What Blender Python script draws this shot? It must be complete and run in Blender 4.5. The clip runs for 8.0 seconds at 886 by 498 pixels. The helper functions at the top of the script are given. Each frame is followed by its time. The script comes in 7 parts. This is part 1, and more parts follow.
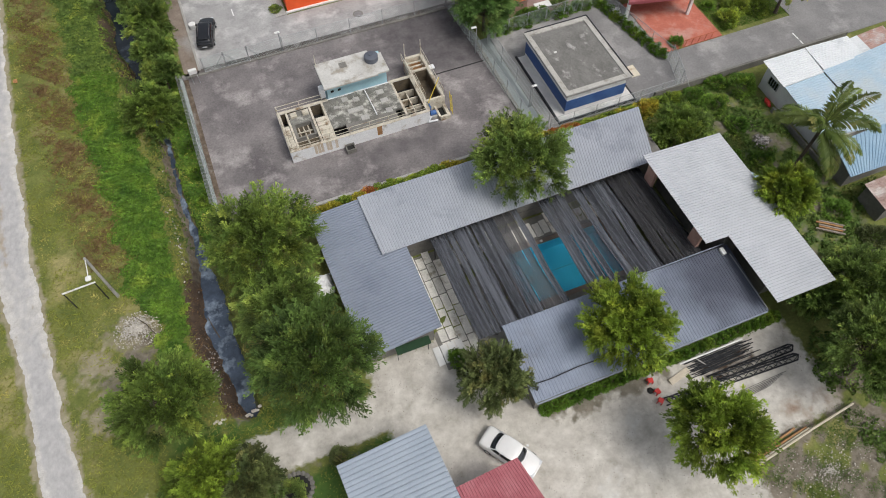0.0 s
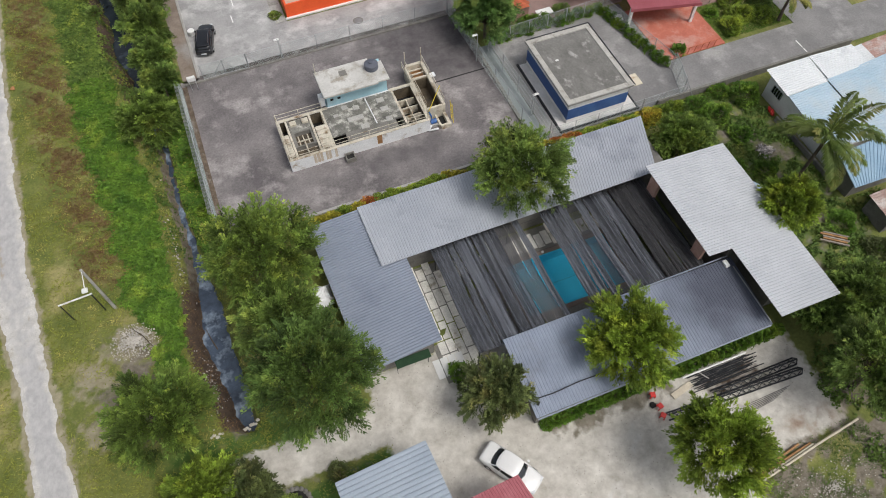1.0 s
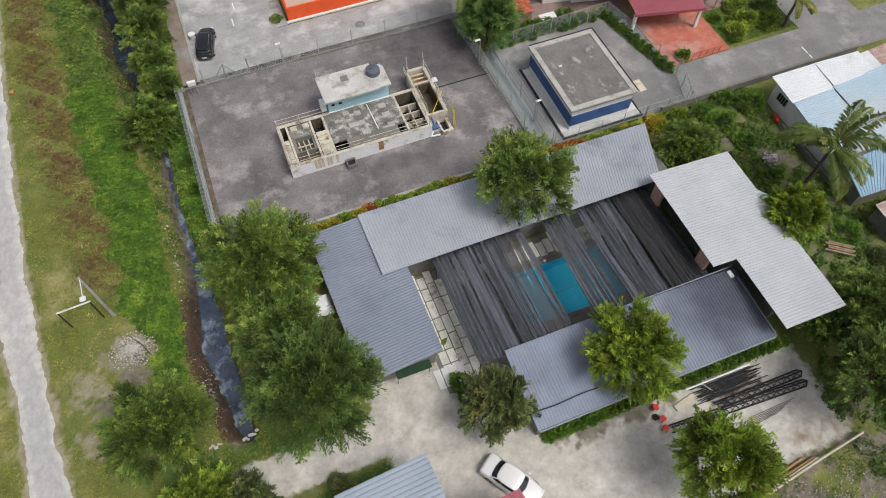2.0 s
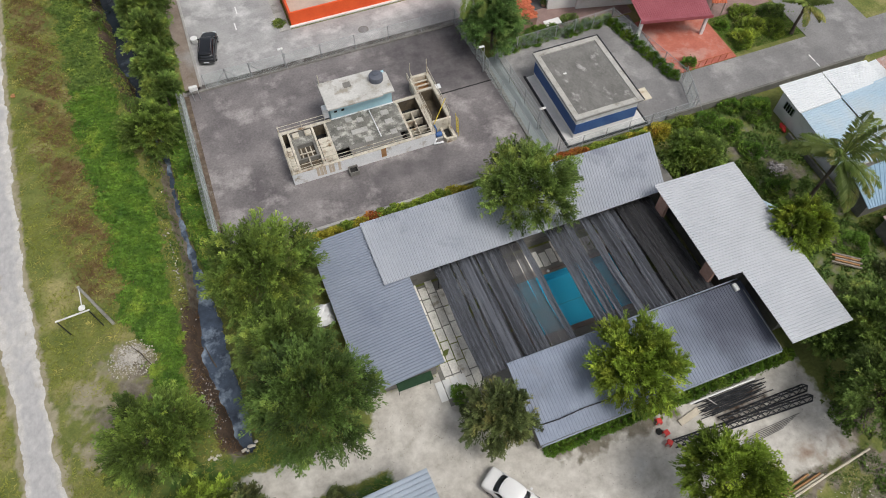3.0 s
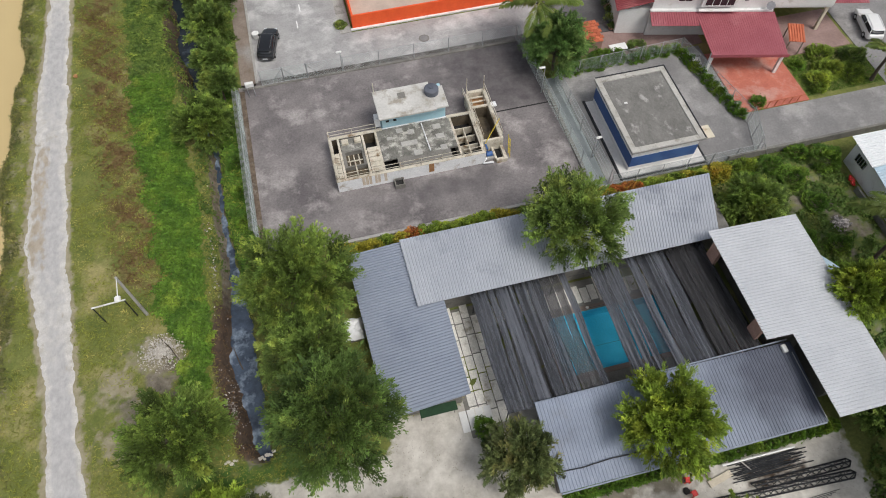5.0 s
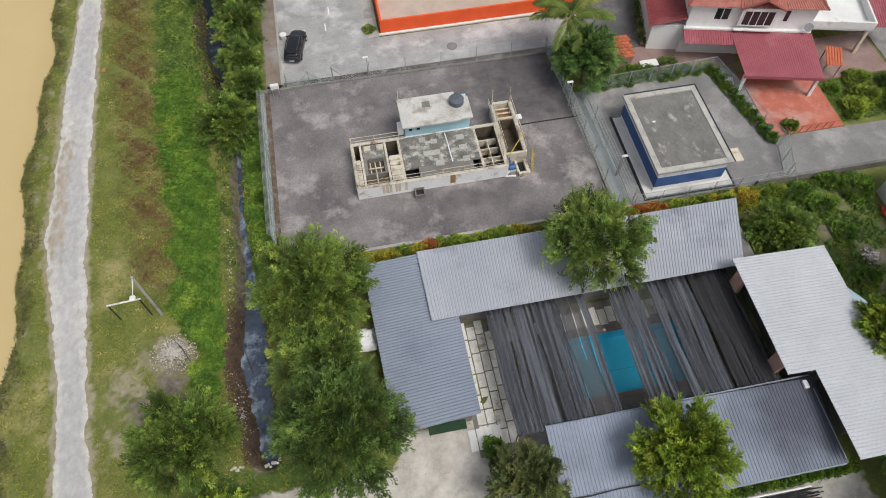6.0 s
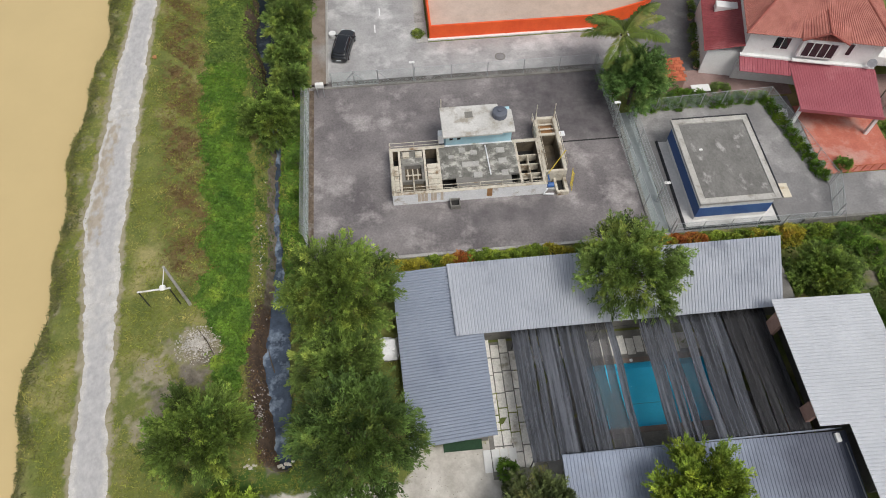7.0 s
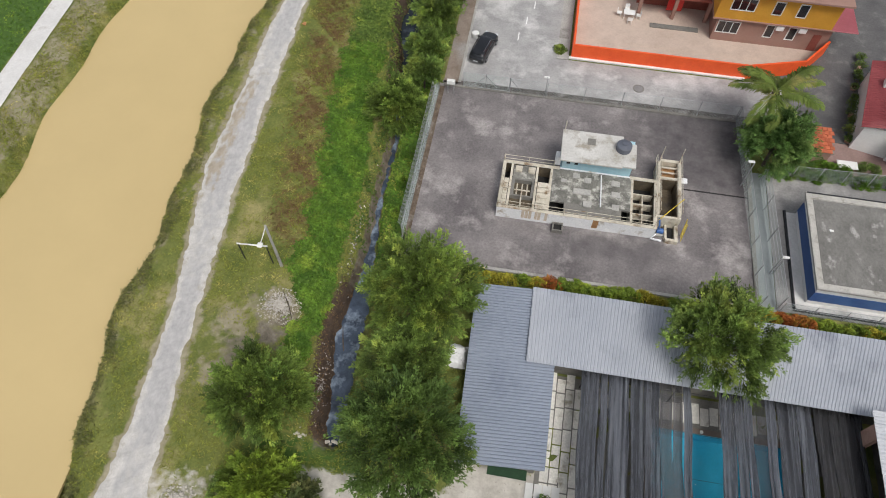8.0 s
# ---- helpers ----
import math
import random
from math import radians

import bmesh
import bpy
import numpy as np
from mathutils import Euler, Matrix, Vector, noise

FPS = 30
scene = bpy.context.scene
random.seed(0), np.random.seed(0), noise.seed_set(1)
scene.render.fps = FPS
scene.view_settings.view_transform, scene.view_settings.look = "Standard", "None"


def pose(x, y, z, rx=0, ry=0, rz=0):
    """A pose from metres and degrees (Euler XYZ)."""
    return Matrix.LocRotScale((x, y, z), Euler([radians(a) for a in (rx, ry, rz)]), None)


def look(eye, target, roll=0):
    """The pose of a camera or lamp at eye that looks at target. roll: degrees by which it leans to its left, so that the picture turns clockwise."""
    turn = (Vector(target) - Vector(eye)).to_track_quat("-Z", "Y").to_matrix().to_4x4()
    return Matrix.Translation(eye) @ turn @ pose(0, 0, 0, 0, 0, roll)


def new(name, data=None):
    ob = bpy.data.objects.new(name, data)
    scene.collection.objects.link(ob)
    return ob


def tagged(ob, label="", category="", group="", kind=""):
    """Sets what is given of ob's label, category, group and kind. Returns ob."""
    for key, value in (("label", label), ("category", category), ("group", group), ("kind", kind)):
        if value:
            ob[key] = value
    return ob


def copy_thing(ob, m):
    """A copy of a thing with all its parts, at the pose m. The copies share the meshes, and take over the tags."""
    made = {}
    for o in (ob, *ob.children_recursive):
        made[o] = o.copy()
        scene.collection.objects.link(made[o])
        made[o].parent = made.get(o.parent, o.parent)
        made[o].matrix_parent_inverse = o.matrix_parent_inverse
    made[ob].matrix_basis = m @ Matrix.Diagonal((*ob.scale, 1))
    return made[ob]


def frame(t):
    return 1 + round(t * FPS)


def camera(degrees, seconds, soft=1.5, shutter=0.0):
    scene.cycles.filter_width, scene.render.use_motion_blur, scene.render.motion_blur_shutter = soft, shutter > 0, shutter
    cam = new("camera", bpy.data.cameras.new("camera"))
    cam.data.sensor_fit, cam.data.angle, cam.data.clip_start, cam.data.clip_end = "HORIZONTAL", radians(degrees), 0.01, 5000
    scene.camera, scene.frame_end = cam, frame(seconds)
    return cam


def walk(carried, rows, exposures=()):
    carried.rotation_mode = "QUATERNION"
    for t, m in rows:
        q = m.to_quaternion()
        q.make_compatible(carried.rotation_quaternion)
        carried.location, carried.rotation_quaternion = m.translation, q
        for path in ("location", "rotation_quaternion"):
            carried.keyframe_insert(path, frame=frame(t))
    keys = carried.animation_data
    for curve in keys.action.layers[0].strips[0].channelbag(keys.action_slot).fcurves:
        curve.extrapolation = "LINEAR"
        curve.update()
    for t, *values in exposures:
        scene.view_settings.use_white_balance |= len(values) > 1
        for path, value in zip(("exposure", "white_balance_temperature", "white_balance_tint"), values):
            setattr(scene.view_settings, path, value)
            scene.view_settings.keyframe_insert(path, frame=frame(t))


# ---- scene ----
cam = camera(66.5, 8.0, 1.0)
# seconds, eye x y z, yaw to the left of north, pitch, roll
PATH = [
    (0, -0.03, 0.01, 49.06, -21.22, -58.23, -0.74),
    (0.5, 0.19, 0.53, 49.06, -21.14, -58.24, -0.74),
    (1, 0.38, 1.00, 49.07, -21.14, -58.22, -0.70),
    (1.5, 0.56, 1.45, 49.07, -21.05, -58.29, -0.67),
    (3, 1.10, 2.86, 49.11, -20.53, -58.46, -0.56),
    (3.5, 1.30, 3.39, 49.13, -20.37, -58.52, -0.53),
    (4, 1.52, 3.95, 49.15, -20.37, -58.59, -0.49),
    (4.5, 1.74, 4.54, 49.17, -19.88, -58.66, -0.47),
    (4.7, 1.84, 4.79, 49.18, -17.88, -58.69, -0.42),
    (4.8, 1.88, 4.91, 49.19, -16.56, -58.70, -0.42),
    (4.9, 1.93, 5.04, 49.20, -15.16, -58.72, -0.41),
    (5, 1.98, 5.17, 49.20, -13.89, -58.73, -0.40),
    (5.2, 2.07, 5.42, 49.21, -12.64, -58.77, -0.39),
    (6.3, 2.55, 6.85, 49.29, -9.93, -58.86, -0.30),
    (6.5, 2.62, 7.10, 49.31, -9.13, -58.90, -0.27),
    (7, 2.78, 7.71, 49.35, -5.31, -58.92, -0.23),
    (7.5, 2.88, 8.27, 49.39, 1.09, -58.93, -0.18),
    (8, 2.90, 8.74, 49.44, 10.14, -58.93, -0.15),
]


def flown(x, y, z, yaw, pitch, roll):
    a, b = radians(yaw), radians(pitch)
    ahead = Vector((-math.sin(a) * math.cos(b), math.cos(a) * math.cos(b), math.sin(b)))
    return look((x, y, z), Vector((x, y, z)) + ahead * 50, roll)


walk(cam, [(t, flown(*r)) for t, *r in PATH], exposures=[(0, -0.06), (8, -0.04)])

# ---- sky and sun ----
SUN_AZ, SUN_EL = radians(146), radians(60)
world = bpy.data.worlds.new("sky")
scene.world = world
world.use_nodes = True
wn = world.node_tree
wn.nodes.clear()
sky = wn.nodes.new("ShaderNodeTexSky")
sky.sky_type = "NISHITA"
sky.sun_disc = False
sky.sun_elevation, sky.sun_rotation = SUN_EL, SUN_AZ
sky.air_density, sky.dust_density, sky.ozone_density = 1.0, 4.0, 1.0
soft_sky = wn.nodes.new("ShaderNodeHueSaturation")
soft_sky.inputs["Saturation"].default_value = 0.42
bg = wn.nodes.new("ShaderNodeBackground")
bg.inputs["Strength"].default_value = 0.125
wout = wn.nodes.new("ShaderNodeOutputWorld")
wn.links.new(sky.outputs[0], soft_sky.inputs["Color"])
wn.links.new(soft_sky.outputs[0], bg.inputs[0])
wn.links.new(bg.outputs[0], wout.inputs[0])
sun_data = bpy.data.lights.new("sun", "SUN")
sun_data.energy, sun_data.angle, sun_data.color = 1.75, radians(24), (1.0, 0.97, 0.93)
sun_dir = Vector((math.sin(SUN_AZ) * math.cos(SUN_EL), math.cos(SUN_AZ) * math.cos(SUN_EL), math.sin(SUN_EL)))
sun = new("sun", sun_data)
sun.matrix_world = look(sun_dir * 200, (0, 0, 0))

rng = np.random.default_rng(7)


# ---- materials ----
def mat(name, c0, c1, scale=1.0, rough=0.8, metal=0.0, stain=None, stain_scale=0.15, stain_amount=0.5, bump=0.0, bump_scale=None,
        island=0.0, random=0.0, fine=0.25, alpha=1.0, spec=0.5, stretch=(1, 1, 1)):
    """A surface with a grain between two colours, a finer speckle, wide stains and a small relief, in world metres."""
    m = bpy.data.materials.new(name)
    m.use_nodes = True
    nt = m.node_tree
    p = nt.nodes["Principled BSDF"]
    geo = nt.nodes.new("ShaderNodeNewGeometry")
    mapping = nt.nodes.new("ShaderNodeMapping")
    mapping.inputs["Scale"].default_value = stretch
    nt.links.new(geo.outputs["Position"], mapping.inputs["Vector"])

    def noise_node(s, detail=5.0, rough_=0.6):
        n = nt.nodes.new("ShaderNodeTexNoise")
        n.inputs["Scale"].default_value, n.inputs["Detail"].default_value, n.inputs["Roughness"].default_value = s, detail, rough_
        nt.links.new(mapping.outputs[0], n.inputs["Vector"])
        return n.outputs["Fac"]

    def spread(socket, lo, hi):
        r = nt.nodes.new("ShaderNodeMapRange")
        r.inputs["From Min"].default_value, r.inputs["From Max"].default_value = lo, hi
        nt.links.new(socket, r.inputs["Value"])
        return r.outputs[0]

    def mix(a, b, fac, blend="MIX"):
        n = nt.nodes.new("ShaderNodeMix")
        n.data_type, n.blend_type = "RGBA", blend
        for sock, v in ((n.inputs["Factor"], fac), (n.inputs[6], a), (n.inputs[7], b)):
            if isinstance(v, (int, float)):
                sock.default_value = v
            elif isinstance(v, tuple):
                sock.default_value = (*v, 1.0)
            else:
                nt.links.new(v, sock)
        return n.outputs[2]

    col = mix(c0, c1, spread(noise_node(scale), 0.32, 0.68))
    if stain:
        t = spread(noise_node(stain_scale, 7.0, 0.62), 0.66 - 0.3 * stain_amount, 0.72 - 0.12 * stain_amount)
        col = mix(col, stain, t)
    if fine:
        lo, hi = 1 - fine, 1 + fine
        grey = spread(noise_node(max(scale * 9.0, 5.0), 4.0, 0.75), 0.25, 0.75)
        speck = mix((lo, lo, lo), (hi, hi, hi), grey)
        col = mix(col, speck, 1.0, "MULTIPLY")
    for amount, node, socket in ((island, "ShaderNodeNewGeometry", "Random Per Island"), (random, "ShaderNodeObjectInfo", "Random")):
        if amount:
            n = nt.nodes.new(node)
            lo, hi = 1 - amount, 1 + amount
            tone = mix((lo, lo, lo), (hi, hi, hi), n.outputs[socket])
            col = mix(col, tone, 1.0, "MULTIPLY")
    nt.links.new(col, p.inputs["Base Color"])
    p.inputs["Roughness"].default_value, p.inputs["Metallic"].default_value = rough, metal
    p.inputs["Specular IOR Level"].default_value = spec
    p.inputs["Alpha"].default_value = alpha
    if bump:
        b = nt.nodes.new("ShaderNodeBump")
        b.inputs["Strength"].default_value, b.inputs["Distance"].default_value = 1.0, bump
        nt.links.new(noise_node(bump_scale or scale * 4, 5.0, 0.65), b.inputs["Height"])
        nt.links.new(b.outputs[0], p.inputs["Normal"])
    return m


def leaf_mat(name, dark, light, yellow):
    """Leaves: a tone for each spray and each leaf, yellower patches, a little light through the blade."""
    m = mat(name, dark, light, 0.55, 0.55, stain=yellow, stain_scale=0.5, stain_amount=0.42, island=0.06, random=0.06, fine=0.0, spec=0.25)
    nt = m.node_tree
    p = nt.nodes["Principled BSDF"]
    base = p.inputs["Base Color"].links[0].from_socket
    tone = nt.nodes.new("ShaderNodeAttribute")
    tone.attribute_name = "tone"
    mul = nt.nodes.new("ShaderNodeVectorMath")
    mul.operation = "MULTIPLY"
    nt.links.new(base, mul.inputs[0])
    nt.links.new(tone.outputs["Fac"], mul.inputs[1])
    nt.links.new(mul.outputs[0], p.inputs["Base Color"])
    thin = nt.nodes.new("ShaderNodeBsdfTranslucent")
    nt.links.new(mul.outputs[0], thin.inputs["Color"])
    both = nt.nodes.new("ShaderNodeMixShader")
    both.inputs[0].default_value = 0.12
    nt.links.new(p.outputs[0], both.inputs[1])
    nt.links.new(thin.outputs[0], both.inputs[2])
    nt.links.new(both.outputs[0], nt.nodes["Material Output"].inputs["Surface"])
    return m


# one wing roof paint; lighter copies hold the light each slope's tilt catches
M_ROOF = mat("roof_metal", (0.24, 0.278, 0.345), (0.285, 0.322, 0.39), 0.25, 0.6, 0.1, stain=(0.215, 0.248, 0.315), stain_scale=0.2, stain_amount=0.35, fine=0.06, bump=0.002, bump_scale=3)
M_ROOF_SOUTH = mat("roof_metal_south", (0.25, 0.292, 0.37), (0.295, 0.338, 0.42), 0.25, 0.55, 0.1, stain=(0.235, 0.255, 0.295), stain_scale=0.2, stain_amount=0.35, fine=0.06, bump=0.002, bump_scale=3)
M_ROOF_LIGHT = mat("roof_metal_light", (0.37, 0.395, 0.44), (0.435, 0.458, 0.5), 0.25, 0.6, 0.1, stain=(0.28, 0.3, 0.34), stain_scale=0.2, stain_amount=0.3, fine=0.06, bump=0.002, bump_scale=3)
M_ROOF_LIT = mat("roof_metal_lit", (0.45, 0.467, 0.495), (0.52, 0.537, 0.565), 0.25, 0.6, 0.05, stain=(0.44, 0.46, 0.49), stain_scale=0.2, stain_amount=0.3, fine=0.06, bump=0.002, bump_scale=3)
M_ROOF_BLUE = mat("roof_blue", (0.23, 0.36, 0.48), (0.29, 0.42, 0.53), 0.4, 0.6, 0.05, stain=(0.3, 0.38, 0.46), stain_amount=0.4, fine=0.1)
M_ROOF_PALE = mat("roof_pale_blue", (0.38, 0.51, 0.61), (0.47, 0.58, 0.66), 0.3, 0.6, 0.05, stain=(0.47, 0.53, 0.56), stain_amount=0.5, fine=0.08)
M_ROOF_RED = mat("roof_red_metal", (0.31, 0.078, 0.096), (0.38, 0.11, 0.13), 0.4, 0.5, 0.1, stain=(0.46, 0.18, 0.2), stain_amount=0.4, fine=0.1)
M_ROOF_MAROON = mat("roof_maroon", (0.24, 0.045, 0.05), (0.31, 0.07, 0.075), 0.5, 0.55, 0.1, stain=(0.36, 0.12, 0.12), stain_amount=0.35, fine=0.12)
M_TILE = mat("roof_clay_tile", (0.23, 0.06, 0.045), (0.32, 0.095, 0.07), 1.2, 0.75, stain=(0.22, 0.06, 0.05), stain_scale=0.5, stain_amount=0.4, random=0.2)
M_ASPHALT = mat("compound_asphalt", (0.12, 0.108, 0.111), (0.25, 0.23, 0.226), 0.2, 0.9, stain=(0.345, 0.32, 0.31), stain_scale=0.3, stain_amount=0.46, fine=0.3, bump=0.01, bump_scale=6)
M_ROAD = mat("road_asphalt", (0.28, 0.275, 0.272), (0.41, 0.404, 0.396), 0.45, 0.9, stain=(0.56, 0.55, 0.54), stain_scale=0.3, stain_amount=0.52, fine=0.18, bump=0.008, bump_scale=6)
M_YARD = mat("yard_asphalt", (0.185, 0.18, 0.18), (0.26, 0.254, 0.248), 0.35, 0.9, stain=(0.35, 0.34, 0.33), stain_scale=0.25, stain_amount=0.42, fine=0.2, bump=0.008, bump_scale=6)
M_CONC = mat("concrete", (0.34, 0.33, 0.31), (0.45, 0.44, 0.41), 0.8, 0.85, stain=(0.2, 0.19, 0.17), stain_scale=0.4, stain_amount=0.35, bump=0.006)
M_CONC_OLD = mat("old_concrete", (0.15, 0.145, 0.13), (0.25, 0.24, 0.215), 0.9, 0.9, stain=(0.13, 0.125, 0.115), stain_scale=0.45, stain_amount=0.45, bump=0.01)
M_WHITE = mat("white_paint", (0.7, 0.7, 0.68), (0.8, 0.8, 0.78), 0.5, 0.7, stain=(0.58, 0.56, 0.52), stain_scale=0.6, stain_amount=0.25, fine=0.06)
M_CREAM = mat("cream_paint", (0.58, 0.52, 0.4), (0.68, 0.62, 0.5), 0.9, 0.75, stain=(0.4, 0.3, 0.18), stain_scale=0.8, stain_amount=0.35, fine=0.12)
M_BLUE = mat("blue_paint", (0.03, 0.085, 0.25), (0.045, 0.11, 0.3), 0.6, 0.6, stain=(0.06, 0.14, 0.33), stain_amount=0.4, fine=0.08)
M_TRACK = mat("crushed_stone", (0.44, 0.425, 0.395), (0.6, 0.58, 0.55), 1.2, 0.95, stain=(0.36, 0.325, 0.26), stain_scale=0.5, stain_amount=0.3, fine=0.22, bump=0.02, bump_scale=2)
M_BARK = mat("bark", (0.07, 0.054, 0.04), (0.13, 0.105, 0.08), 3.0, 0.9, bump=0.02)
M_STEEL = mat("galvanised_steel", (0.4, 0.41, 0.42), (0.5, 0.51, 0.52), 3.0, 0.5, 0.6, fine=0.1)
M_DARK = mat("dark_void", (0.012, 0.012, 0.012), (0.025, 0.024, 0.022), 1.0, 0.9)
M_LEAF = leaf_mat("leaf_green", (0.066, 0.112, 0.026), (0.168, 0.242, 0.052), (0.29, 0.35, 0.07))
M_LEAF_MID = leaf_mat("leaf_mid_green", (0.07, 0.118, 0.024), (0.178, 0.255, 0.046), (0.295, 0.355, 0.06))
M_LEAF_DEEP = leaf_mat("leaf_deep_green", (0.048, 0.088, 0.022), (0.125, 0.195, 0.042), (0.235, 0.3, 0.06))
M_LEAF_FRUIT = leaf_mat("leaf_fruit", (0.07, 0.14, 0.036), (0.13, 0.22, 0.056), (0.19, 0.26, 0.075))
M_LEAF_BRIGHT = leaf_mat("leaf_bright", (0.11, 0.175, 0.022), (0.22, 0.3, 0.037), (0.33, 0.39, 0.045))
M_LEAF_OLIVE = leaf_mat("leaf_olive", (0.065, 0.09, 0.032), (0.15, 0.178, 0.06), (0.26, 0.245, 0.085))
M_CREEPER = leaf_mat("leaf_creeper", (0.058, 0.13, 0.015), (0.135, 0.24, 0.027), (0.22, 0.31, 0.04))
M_GRASS = leaf_mat("leaf_grass", (0.18, 0.212, 0.034), (0.29, 0.3, 0.056), (0.46, 0.4, 0.12))
M_WEED = leaf_mat("leaf_red_weed", (0.14, 0.088, 0.04), (0.235, 0.14, 0.065), (0.24, 0.19, 0.07))


def water_mat(name, color, rough, ripple, ripple_scale, spec=0.5):
    m = mat(name, tuple(c * 0.92 for c in color), color, 0.08, rough, bump=ripple, bump_scale=ripple_scale, fine=0.0, spec=spec)
    return m


M_CANAL = water_mat("muddy_water", (0.58, 0.45, 0.225), 0.2, 0.006, 0.7, 0.3)
# blue-grey patches: pale scum, with the sky's reflection painted in as well
M_CREEK = mat("drain_water", (0.03, 0.042, 0.062), (0.085, 0.115, 0.165), 0.8, 0.08, stain=(0.3, 0.37, 0.46), stain_scale=0.6, stain_amount=0.58, fine=0.15, bump=0.01, bump_scale=2.0, spec=0.7)


# ---- building blocks ----
def part(name, bm, material, parent=None, label=""):
    """Links a bmesh as one mesh object, under its thing or part."""
    me = bpy.data.meshes.new(name)
    bm.to_mesh(me)
    bm.free()
    me.materials.append(material)
    ob = new(name, me)
    ob.parent = parent
    if label:
        ob["label"] = label
    return ob


def thing(name, at, label, category, group="", kind="", turn=0.0):
    ob = new(name)
    ob.empty_display_size = 0.2
    ob.matrix_basis = pose(*at, 0, 0, turn)
    return tagged(ob, label, category, group, kind)


def box(bm, x0, x1, y0, y1, z0, z1, bevel=0.0):
    vs = [bm.verts.new((x, y, z)) for z in (z0, z1) for x, y in ((x0, y0), (x1, y0), (x1, y1), (x0, y1))]
    fs = [(3, 2, 1, 0), (4, 5, 6, 7), (0, 1, 5, 4), (1, 2, 6, 5), (2, 3, 7, 6), (3, 0, 4, 7)]
    faces = [bm.faces.new([vs[i] for i in f]) for f in fs]
    if bevel:
        edges = list({e for f in faces for e in f.edges})
        bmesh.ops.bevel(bm, geom=edges, offset=bevel, segments=1, affect="EDGES")
    return bm


def boxed(*dims, bevel=0.0):
    return box(bmesh.new(), *dims, bevel=bevel)


def tube(bm, points, radii, sides=8):
    """A tapered tube along points, closed at both ends."""
    pts = [Vector(p) for p in points]
    rings = []
    for i, p in enumerate(pts):
        d = (pts[min(i + 1, len(pts) - 1)] - pts[max(i - 1, 0)]).normalized()
        side = d.cross(Vector((0, 0, 1)) if abs(d.z) < 0.9 else Vector((1, 0, 0))).normalized()
        up = d.cross(side)
        r = radii[i] if isinstance(radii, (list, tuple)) else radii
        rings.append([bm.verts.new(p + (side * math.cos(a) + up * math.sin(a)) * r) for a in (2 * math.pi * k / sides for k in range(sides))])
    for a, b in zip(rings, rings[1:]):
        for k in range(sides):
            bm.faces.new((a[k], a[(k + 1) % sides], b[(k + 1) % sides], b[k]))
    bm.faces.new(rings[0])
    bm.faces.new(rings[-1][::-1])
    return bm


def from_arrays(name, verts, faces, material, parent=None, label=""):
    me = bpy.data.meshes.new(name)
    verts, faces = np.asarray(verts, float), np.asarray(faces, int)
    me.vertices.add(len(verts))
    me.vertices.foreach_set("co", verts.ravel())
    n = faces.shape[1]
    me.loops.add(faces.size)
    me.loops.foreach_set("vertex_index", faces.ravel())
    me.polygons.add(len(faces))
    me.polygons.foreach_set("loop_start", np.arange(0, faces.size, n))
    me.polygons.foreach_set("use_smooth", np.zeros(len(faces), bool))
    me.update(calc_edges=True)
    me.materials.append(material)
    ob = new(name, me)
    ob.parent = parent
    if label:
        ob["label"] = label
    return ob


def leaves(centres, normals, length, width, spread=0.6, gen=rng):
    """One folded blade of four corners for each centre, facing roughly along its normal."""
    n = len(centres)
    nrm = normals + gen.normal(0, spread, (n, 3))
    nrm /= np.linalg.norm(nrm, axis=1, keepdims=True) + 1e-9
    along = np.cross(nrm, gen.normal(0, 1, (n, 3)))
    along /= np.linalg.norm(along, axis=1, keepdims=True) + 1e-9
    across = np.cross(nrm, along)
    le = (length * gen.uniform(0.6, 1.3, n))[:, None]
    wi = (width * gen.uniform(0.7, 1.3, n))[:, None]
    v = np.stack([centres - along * le / 2, centres + across * wi / 2 - nrm * 0.02, centres + along * le / 2, centres - across * wi / 2 - nrm * 0.02], 1)
    return v.reshape(-1, 3), np.arange(4 * n).reshape(n, 4)


def foliage(name, verts, faces, tone, material, parent=None, label=""):
    """A mesh of leaves, each with its spray's tone, graded by its place there."""
    ob = from_arrays(name, verts, faces, material, parent, label)
    attr = ob.data.attributes.new("tone", "FLOAT", "POINT")
    attr.data.foreach_set("value", np.repeat(np.asarray(tone, np.float32), 4))
    return ob


def smooth(a):
    a = np.clip(a, 0, 1)
    return a * a * (3 - 2 * a)


def wob(x, y, s, seed=0.0):
    """A cheap smooth wobble between about -1 and 1."""
    return (np.sin(x * s + 1.3 * seed) * np.cos(y * s * 1.17 + seed) + 0.6 * np.sin((x + y) * s * 2.1 + 2 * seed) + 0.4 * np.cos((x - 1.4 * y) * s * 3.7 + seed)) / 1.6


# ---- ground ----
CREEK_Y = [18, 20.2, 21.2, 24, 26.5, 29, 31.5, 35, 38.8, 42.5, 46.5, 50, 55, 62, 66, 70, 75, 90, 130]
CREEK_X = [-7.7, -7.7, -7.75, -7.9, -8.3, -8.6, -8.4, -8.5, -8.65, -9.0, -9.05, -9.0, -9.6, -10.1, -10.9, -10.4, -11.0, -12, -13]
CREEK_W = [0.0, 0.0, 0.1, 0.45, 0.55, 0.7, 0.55, 0.18, -0.08, -0.14, -0.16, -0.1, 0.1, 0.4, 0.8, 0.9, 1.1, 1.1, 1.1]


def canal_east(y):
    return -28.0 + 0.45 * np.sin(y * 0.21) + 0.3 * np.sin(y * 0.57 + 1) - 0.006 * (y - 30) + 2.4 * smooth((32 - y) / 22)


